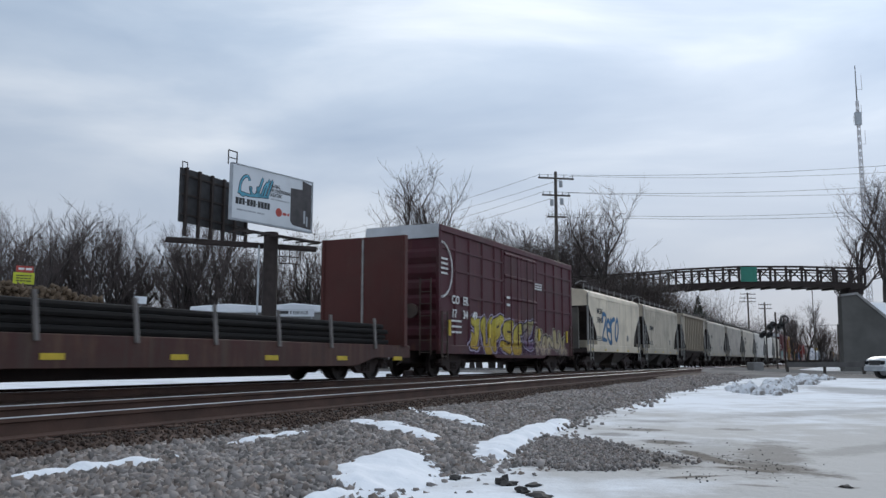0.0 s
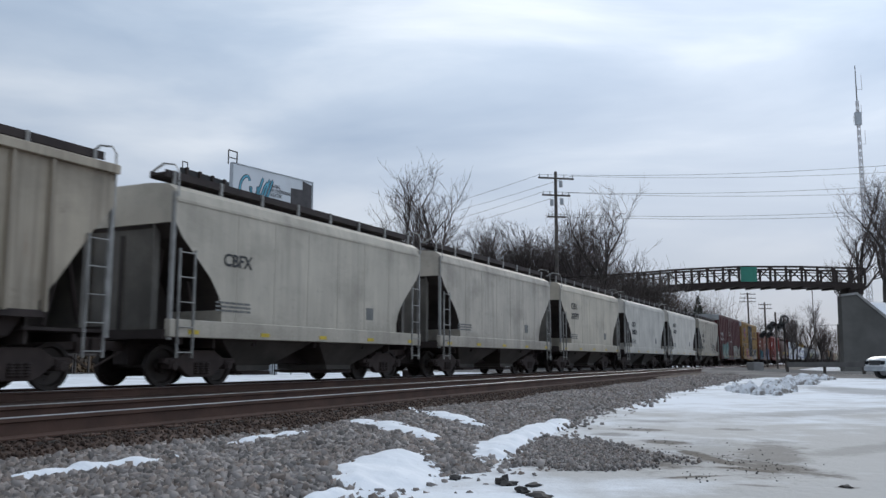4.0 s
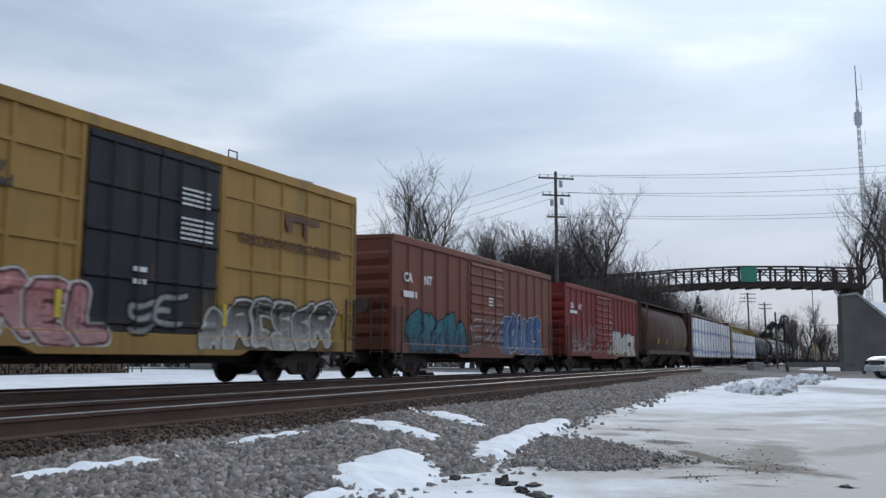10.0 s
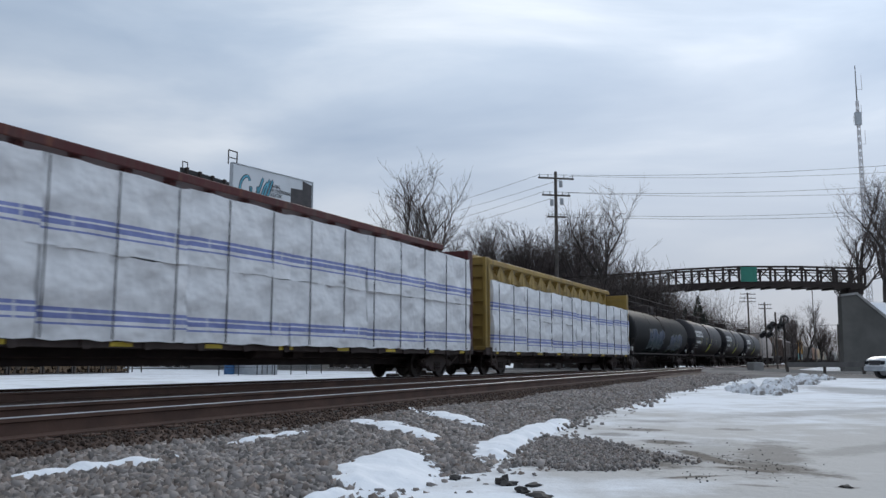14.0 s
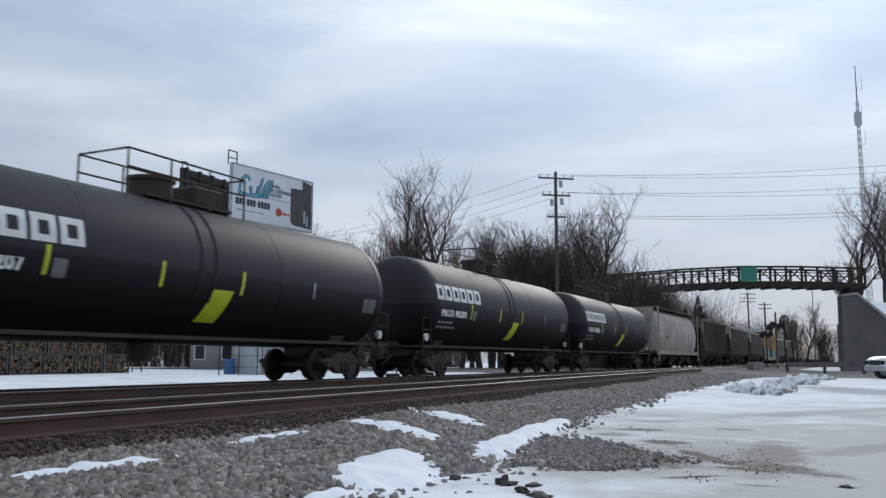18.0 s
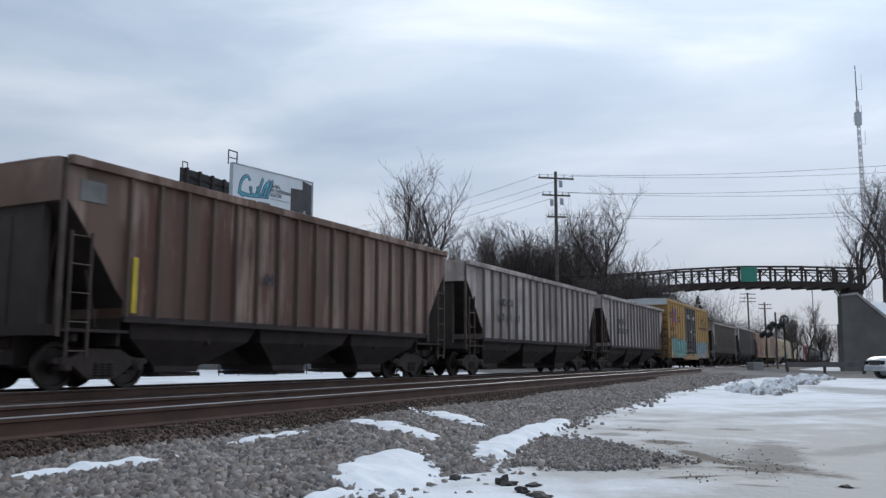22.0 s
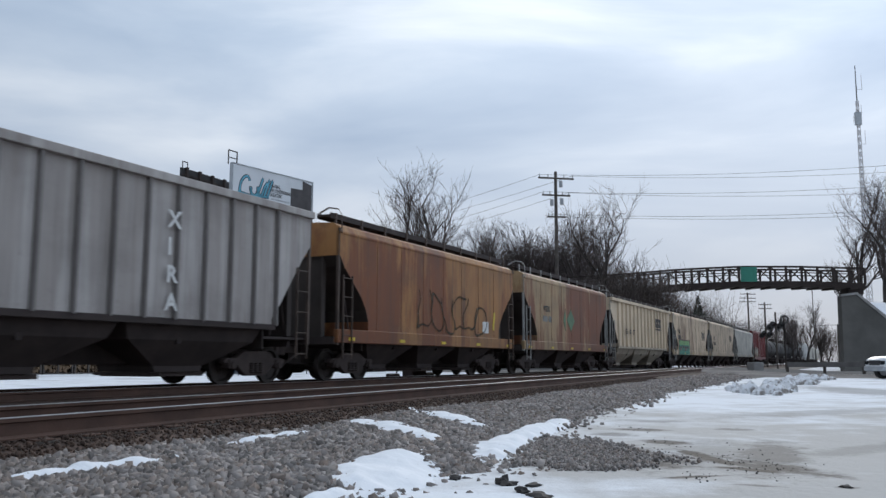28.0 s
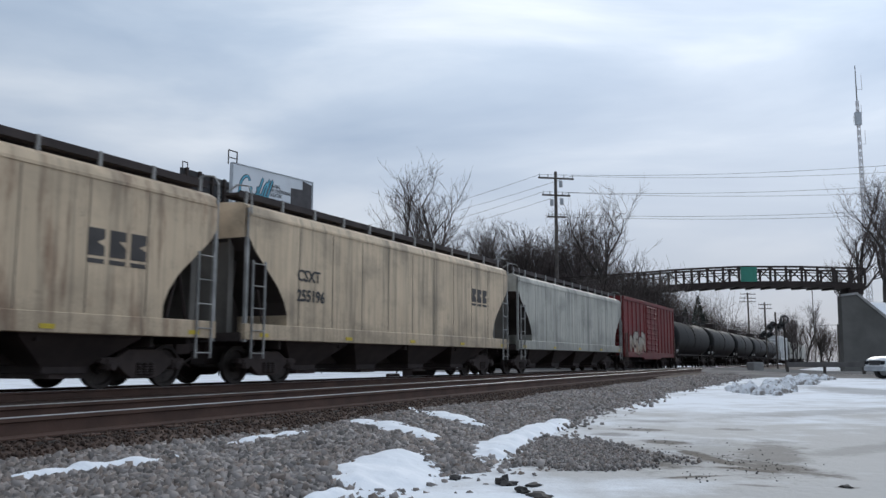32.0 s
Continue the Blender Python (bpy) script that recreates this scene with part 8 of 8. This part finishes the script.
# round target signal
ts = thing("target_signal", pose(27.8, 69.2, 0), "railway signal with a round black-rimmed target", "signal")
bm = bmesh.new()
tube(bm, (0, 0, 0), (0, 0, 4.6), 0.06, seg=8)
part("mast", bm, M_STEEL, ts)
bm = bmesh.new()
n = 28
for i in range(n):
    a0, a1 = 2 * math.pi * i / n, 2 * math.pi * (i + 1) / n
    for y in (0,):
        v = [bm.verts.new((r * math.cos(a), -0.12, 4.28 + r * math.sin(a))) for r, a in ((0.22, a0), (0.36, a0), (0.36, a1), (0.22, a1))]
        bm.faces.new(v)
bmesh.ops.remove_doubles(bm, verts=bm.verts, dist=1e-4)
bmesh.ops.solidify(bm, geom=list(bm.faces), thickness=0.05)
part("target_rim", bm, M_INK, ts, "black ring")
# parked white pickup
pk = thing("pickup_truck", pose(25.9, 45.6, 0.0, 0, 0, 4), "white pickup truck parked nose-in beside the lot", "vehicle")
bm = bmesh.new()
prism(bm, [(-2.95, 0.55), (-2.98, 0.75), (-2.9, 1.02), (-2.6, 1.16), (-1.35, 1.26), (-0.55, 1.90), (0.9, 1.92), (1.15, 1.30), (2.75, 1.28), (2.8, 0.6), (2.3, 0.5), (-2.4, 0.45)], -0.92, 0.92)
part("body", bm, M_TRUCK_PAINT, pk, bevel=0.07, smooth=True)
bm = bmesh.new()
prism(bm, [(-1.25, 1.30), (-0.58, 1.82), (0.7, 1.84), (0.85, 1.32)], -0.95, -0.925)
part("side_window", bm, M_GLASS, pk)
bm = bmesh.new()
box(bm, -3.06, -2.9, -0.9, 0.9, 0.42, 0.66)
part("bumper", bm, M_GREY, pk, bevel=0.04)
bm = bmesh.new()
box(bm, -2.985, -2.93, -0.5, 0.5, 0.72, 0.98)
part("grille", bm, M_INK, pk)
for y in (-0.72, 0.72):
    bm = bmesh.new()
    box(bm, -3.0, -2.88, y - 0.16, y + 0.16, 0.74, 0.96)
    part("headlight", bm, M_GLASS, pk, bevel=0.03)
for x in (-2.05, 1.75):
    bm = bmesh.new()
    tube(bm, (x, -0.935, 0.55), (x, -0.92, 0.55), 0.50, seg=20)
    part("wheel_arch", bm, M_INK, pk)
    for y in (-0.98, 0.70):
        bm = bmesh.new()
        tube(bm, (x, y, 0.39), (x, y + 0.28, 0.39), 0.39, seg=24)
        wh = part("wheel", bm, M_TYRE, pk, "black tyre", smooth=True)
        bm = bmesh.new()
        tube(bm, (x, y - 0.012, 0.39), (x, y + 0.02, 0.39), 0.23, seg=16)
        part("rim", bm, M_GREY, wh)

# lattice mast far off
mast = thing("radio_mast", pose(111.0, 220, 0), "tall pale lattice radio mast with antennas", "mast")
bm = bmesh.new()
for i in range(36):
    z0, z1 = i * 1.95, (i + 1) * 1.95
    w0, w1 = 1.0 - 0.018 * i, 1.0 - 0.018 * (i + 1)
    for k in range(3):
        a0, a1 = k * 2.094, (k + 1) * 2.094
        tube(bm, (w0 * math.cos(a0), w0 * math.sin(a0), z0), (w1 * math.cos(a0), w1 * math.sin(a0), z1), 0.11, seg=4, caps=False)
        tube(bm, (w0 * math.cos(a0), w0 * math.sin(a0), z0), (w1 * math.cos(a1), w1 * math.sin(a1), z1), 0.06, seg=3, caps=False)
        tube(bm, (w0 * math.cos(a1), w0 * math.sin(a1), z0), (w1 * math.cos(a0), w1 * math.sin(a0), z1), 0.06, seg=3, caps=False)
part("lattice", bm, M_TOWER, mast)
bm = bmesh.new()
tube(bm, (0, 0, 70), (0, 0, 80.0), 0.16, 0.10, seg=6)
part("whip", bm, M_DARKGREY, mast)
for dx, z, hh in ((1.4, 73, 4.5), (1.5, 58, 4), (-1.3, 64, 2), (0.9, 66, 3)):
    bm = bmesh.new()
    tube(bm, (dx, -0.2, z), (dx, -0.2, z + hh), 0.07, seg=5)
    tube(bm, (0, 0, z + 0.3), (dx, -0.2, z + 0.3), 0.05, seg=4)
    part("antenna", bm, M_TOWER, mast)
bm = bmesh.new()
box(bm, -0.75, 0.75, -0.5, 0.5, 63.5, 67.0)
part("panel_array", bm, M_GREY, mast)

# ---- wood yard beyond the line ----
M_LOGEND = mat("split_firewood", (0.21, 0.14, 0.085), 0.9, 0, 0.4, 3.0, 30, 0.4, 0.02, 1.0)
M_LOGBARK = mat("firewood_bark", (0.10, 0.075, 0.055), 0.95, 0, 0.5, 3.0, 20, 0.5, 0.02, 0.5)
rl = random.Random(8)
LOGS = []
for v in range(5):
    bm = bmesh.new()
    if v % 2:
        tube(bm, (0, -0.22, 0), (0, 0.22, 0), 0.095, 0.09, seg=7)
    else:
        prism(bm, [(-0.10, -0.07), (0.10, -0.06), (0.03, 0.10), (-0.05, 0.08)], -0.22, 0.22)
    me = finish(bm, "log")
    me.materials.append(M_LOGEND if v != 1 else M_LOGBARK)
    LOGS.append(me)


def wood_rack(s, z, w, hgt):
    """A timber cage filled with split logs, ends towards the line."""
    rk = thing("firewood_rack", on_track(s, -25.6, z), "timber rack packed with split firewood", "firewood", "firewood racks")
    for x in (0.05, w / 2, w - 0.05):
        bm = bmesh.new()
        box(bm, x - 0.05, x + 0.05, -0.08, 0.02, 0, hgt)
        part("slat", bm, M_WOODPOLE, rk)
    for zz in (0.05, hgt - 0.05):
        bm = bmesh.new()
        box(bm, 0, w, -0.06, 0.55, zz - 0.05, zz + 0.05)
        part("rail", bm, M_WOODPOLE, rk)
    bm = bmesh.new()
    box(bm, 0.05, w - 0.05, 0.35, 1.0, 0.08, hgt - 0.1)
    part("inner_logs", bm, M_LOGBARK, rk)
    nx_, nz_ = int(w / 0.2), int((hgt - 0.2) / 0.19)
    for i in range(nx_):
        for k in range(nz_):
            if rl.random() < 0.06:
                continue
            part("log", LOGS[rl.randrange(5)], None, rk, at=pose(0.12 + i * 0.2 + (k % 2) * 0.05 + rl.uniform(-0.05, 0.05), 0.2 + rl.uniform(-0.08, 0.08), 0.19 + k * 0.19 + rl.uniform(-0.03, 0.04), 0, rl.uniform(0, 360), rl.uniform(-8, 8)) @ Matrix.Diagonal((*(rl.uniform(0.75, 1.35),) * 3, 1)))


for i in range(7):
    wood_rack(-5.6 + i * 2.05, 0.1, 1.95, 1.15)
for i in range(6):
    wood_rack(-5.4 + i * 2.05, 1.28, 1.95, 1.15)


def pick_heap(rg):
    s = rg.uniform(-4, 7.0)
    top = 4.85 + 0.12 * math.sin(s * 2) - max(0, s - 4.0) * 0.16
    return tuple(TRACK @ Vector((s, 26.5 + rg.uniform(-0.6, 0.8), rg.uniform(2.0, top))))


hp = stones("log_heap", "loose heap of split yellow firewood on top of the racks", 3200, pick_heap, (0.09, 0.22), 9, M_LOGEND)
sgn_ = thing("yard_sign", on_track(2.75, -27.8, 0.4, -27), "yellow and red sign board above the firewood", "sign")
bm = bmesh.new()
box(bm, -0.55, 0.55, -0.04, 0.0, 4.75, 5.40)
part("yellow_panel", bm, M_LIME, sgn_, "yellow board")
bm = bmesh.new()
box(bm, -0.42, 0.48, -0.04, 0.0, 5.42, 5.78)
part("red_panel", bm, M_REDDOT, sgn_, "red board with a pale band")
bm = bmesh.new()
bars(bm, -0.3, 5.55, 0.7, 0.12, -0.05)
part("letter_bars", bm, M_WHITE, sgn_)
bm = bmesh.new()
for zz in (4.9, 5.05, 5.2):
    bars(bm, -0.4, zz, 0.8, 0.06, -0.05)
part("letter_bars", bm, M_WOODPOLE, sgn_)
bm = bmesh.new()
tube(bm, (0, 0.05, 0), (0, 0.05, 5.5), 0.05, seg=6)
part("post", bm, M_WOODPOLE, sgn_)
wsn = thing("white_sign", on_track(10.7, -27.0, 0.05, -20), "small white sign board on posts", "sign")
bm = bmesh.new()
box(bm, -0.4, 0.4, -0.03, 0.0, 4.45, 4.92)
part("board", bm, M_BOARD, wsn)
for x in (-0.3, 0.3):
    bm = bmesh.new()
    tube(bm, (x, 0.04, 0), (x, 0.04, 4.8), 0.04, seg=6)
    part("post", bm, M_WOODPOLE, wsn)
# low buildings and vans with snowy roofs
M_WALLP = mat("pale_building_wall", (0.24, 0.235, 0.225), 0.8, 0, 0.75, 0.8, 12, 0.1)
for x, y, w, hh, lbl in ((-12.0, 70.0, 4.6, 4.7, "low pale building with a snowy flat roof"), (-18.2, 74.0, 6.2, 4.9, "low grey shed with a snowy roof")):
    bd = thing("building", pose(x, y, 0), lbl, "building", "yard buildings")
    bm = bmesh.new()
    box(bm, -w / 2, w / 2, -2, 3, 0, hh)
    part("wall", bm, M_WALLP, bd)
    bm = bmesh.new()
    prism(bm, [(-w / 2 - 0.2, hh), (w / 2 + 0.2, hh), (w / 2 + 0.1, hh + 0.55), (0, hh + 0.75), (-w / 2 - 0.1, hh + 0.5)], -2.3, 3.2)
    part("roof", bm, M_CLEAN, bd, "snow-covered roof", bevel=0.08)
    for k in range(3):
        xx = -w / 2 + 0.8 + k * (w - 1.6) / 2
        wd = bmesh.new()
        box(wd, xx - 0.4, xx + 0.4, -2.05, -1.98, 1.0, 2.1)
        wo = part("window", wd, M_GLASS, bd)
        wf = bmesh.new()
        for a in ((-0.46, -0.4, 0.95, 2.15), (0.4, 0.46, 0.95, 2.15), (-0.4, 0.4, 2.1, 2.16), (-0.4, 0.4, 0.94, 1.0)):
            box(wf, xx + a[0], xx + a[1], -2.07, -1.98, a[2], a[3])
        part("window_frame", wf, M_WHITE, wo)
van_sign = thing("service_sign", pose(-11.8, 67.2, 0), "long white sign board lettered in dark", "sign")
bm = bmesh.new()
box(bm, -1.6, 1.6, -0.05, 0.0, 4.35, 4.95)
part("board", bm, M_BOARD, van_sign)
bm = bmesh.new()
bars(bm, -1.3, 4.55, 1.1, 0.24, -0.055)
part("letter_bars", bm, M_INK, van_sign)
lettering("SERVICE", 0.34, M_INK, van_sign, -0.1, -0.056, 4.53, bold=0.006)
for x in (-1.4, 1.4):
    bm = bmesh.new()
    tube(bm, (x, 0.05, 0), (x, 0.05, 4.8), 0.05, seg=6)
    part("post", bm, M_GREY, van_sign)
sh = thing("utility_shed", on_track(9.0, -16.2, 0.05), "grey metal shed behind a wire fence", "shed")
bm = bmesh.new()
box(bm, -0.95, 0.95, -0.8, 0.8, 0, 1.75)
part("wall", bm, M_GREY, sh, bevel=0.02)
for x in (-0.45, 0.0, 0.45):
    bm = bmesh.new()
    box(bm, x - 0.015, x + 0.015, -0.825, -0.79, 0.05, 1.7)
    part("seam", bm, M_DARKGREY, sh)
bm = bmesh.new()
prism(bm, [(-1.05, 1.75), (1.05, 1.75), (0, 1.98)], -0.9, 0.9)
part("roof", bm, M_CLEAN, sh)
br_ = thing("blue_barrel", on_track(7.6, -16.9, 0.05), "blue plastic barrel by the shed", "barrel")
bm = bmesh.new()
tube(bm, (0, 0, 0), (0, 0, 0.9), 0.29, 0.29, seg=16)
part("drum", bm, mat("blue_plastic", (0.03, 0.12, 0.28), 0.4), br_, smooth=True)
bm = bmesh.new()
tube(bm, (0, 0, 0.9), (0, 0, 0.95), 0.27, 0.25, seg=16)
part("lid", bm, M_BLUE2, br_)
wf_ = thing("wire_fence", on_track(4.0, -14.5, 0.05), "thin wire fence on steel posts", "fence")
for k in range(7):
    bm = bmesh.new()
    tube(bm, (k * 1.5, 0, 0), (k * 1.5, 0, 1.7), 0.03, seg=6)
    part("post", bm, M_DARKGREY, wf_)
for z in (0.5, 1.1, 1.65):
    bm = bmesh.new()
    tube(bm, (0, 0, z), (9, 0, z), 0.015, seg=4)
    part("strand", bm, M_DARKGREY, wf_)
# switch machine beside the far rail
sw = thing("switch_machine", on_track(1.2, -1.9, 0.12, 0), "low grey switch machine with a cable hoop beside the track", "switch machine")
bm = bmesh.new()
box(bm, -0.55, 0.65, -0.25, 0.25, 0.05, 0.42)
part("case", bm, M_BLACK, sw, bevel=0.04)
bm = bmesh.new()
box(bm, 0.75, 1.5, -0.18, 0.18, 0.05, 0.32)
part("motor", bm, M_BLACK, sw, bevel=0.05)
bm = bmesh.new()
box(bm, -1.95, -1.5, -0.2, 0.2, 0.0, 0.30)
part("junction_box", bm, M_BLACK, sw, bevel=0.03)
bm = bmesh.new()
pts = [(-1.5 + 0.35 * (1 - math.cos(a)), 0, 0.12 + 0.38 * math.sin(a)) for a in np.linspace(0, math.pi, 10)]
for p, q in zip(pts, pts[1:]):
    tube(bm, p, q, 0.03, seg=6)
part("cable_hoop", bm, M_BLACK, sw)

# ---- snow heaps, ruts and litter on the lot ----
def snow_heap(x, y, r, hgt, seed, dirty=0.2):
    bm = bmesh.new()
    bmesh.ops.create_icosphere(bm, subdivisions=3, radius=1.0)
    for v in bm.verts:
        k = 1 + 0.45 * noise.noise(v.co * 1.6 + Vector((seed, 0, 0))) + 0.25 * noise.noise(v.co * 4.5 + Vector((0, seed, 0)))
        v.co = Vector((v.co.x * r * k, v.co.y * r * 0.8 * k, v.co.z * hgt * k))
    me = finish(bm, "snow_lump", smooth=True)
    me.materials.append(M_HEAP)
    ob = new("snow_lump", me)
    ob.matrix_basis = pose(x, y, 0.02)
    return tagged(ob, "lump of ploughed dirty snow on the lot", "snow lump", "ploughed snow lumps")


def heap_material():
    m, nt, b = nodes_of("dirty_ploughed_snow")
    co = nt.nodes.new("ShaderNodeTexCoord").outputs["Object"]
    a, f = noise_node(nt, co, 3.5, 6.0, 0.65), noise_node(nt, co, 20.0, 5.0)
    c = mixc(nt, ramp(nt, a, 0.46, 0.60), (0.74, 0.75, 0.77), (0.22, 0.195, 0.175))
    link(nt, c, b.inputs["Base Color"])
    b.inputs["Roughness"].default_value = 0.85
    bump(nt, b, mathn(nt, "ADD", a, mathn(nt, "MULTIPLY", f, 0.3)), 0.7, 0.06)
    return m


M_HEAP = heap_material()
rh = random.Random(4)
for i in range(26):
    f = rh.random()
    r = rh.uniform(0.09, 0.24) * (1 + 0.4 * f)
    snow_heap(8.7 + f * 2.3 + rh.gauss(0, 0.30), 23.8 + f * 4.6 + rh.gauss(0, 0.45), r, r * rh.uniform(0.7, 1.2), i * 3.1)
for i in range(24):
    f = rh.random()
    r = rh.uniform(0.16, 0.42)
    snow_heap(13.2 + f * 6.0 + rh.gauss(0, 0.3), 33.0 + f * 11.0 + rh.gauss(0, 0.6), r, r * rh.uniform(0.5, 0.9), 400 + i * 2.7)
M_SOIL = mat("wet_dark_soil", (0.035, 0.030, 0.027), 0.8, 0, 0.6, 6, 40, 0.4)


def pick_debris(rg):
    cx, cy, wx, wy = SMEARS[rg.randint(0, 10)][:4]
    x, y = cx + rg.normal() * wx * 0.3, cy + rg.normal() * min(wx, 0.5)
    return (x, y, ground_height(x, y) + 0.002)


stones("scattered_grit", "dark grit scattered on the ice", 170, pick_debris, (0.003, 0.009), 12, M_SOIL)
for k, (x, y, w, dpt, hh) in enumerate(((0.46, 6.66, 0.055, 0.05, 0.05), (0.50, 6.60, 0.075, 0.05, 0.025), (0.68, 6.56, 0.07, 0.05, 0.022), (0.58, 6.20, 0.06, 0.05, 0.03), (0.67, 6.05, 0.12, 0.07, 0.022), (0.10, 6.9, 0.05, 0.05, 0.03), (2.98, 6.42, 0.04, 0.05, 0.012))):
    bm = bmesh.new()
    bmesh.ops.create_icosphere(bm, subdivisions=2, radius=1.0)
    for v in bm.verts:
        q = 1 + 0.8 * noise.noise(v.co * 1.9 + Vector((k * 5, 0, 0)))
        v.co = Vector((v.co.x * w * q, v.co.y * dpt * q, v.co.z * hh * q))
    ob = new("clod", finish(bm, "clod"))
    ob.data.materials.append(M_SOIL)
    ob.matrix_basis = pose(x, y, ground_height(x, y) + hh * 0.4, 0, 0, 30 * k)
    tagged(ob, "dark frozen clod of earth on the snow", "clod", "clods on the snow")


# ---- what moves: the train runs towards the camera and past it ----
def travelled(t):
    return SPEED * (t - 16) + 0.5 * BRAKE * (t - 16) ** 2


def motions():
    for car, s, sets in CARS:
        rows = [(t, on_track(s - travelled(t), 0, RAIL_Z)) for t in (0, 4, 8, 12, 16, 20, 24, 28, 32)]
        walk(car, rows)
        # wheels turn while the car is in the near part of the line
        first = next((f for f in range(0, 961) if s - travelled(f / 30) < 34), 961)
        last = next((f for f in range(0, 961) if s - travelled(f / 30) < -26), 961)
        if last <= 1 or first >= 960:
            continue
        spin = []
        start = travelled(first / 30)
        for f in range(first, min(last, 960) + 1):
            spin.append((f / 30, -math.degrees((travelled(f / 30) - start) / WHEEL_R)))
        if spin[0][0] > 0:
            spin.insert(0, (0, 0.0))
        if spin[-1][0] < 32:
            spin.append((32, spin[-1][1]))
        for w, dx in sets:
            walk(w, [(t, pose(dx, 0, WHEEL_R, 0, a, 0)) for t, a in spin])


motions()
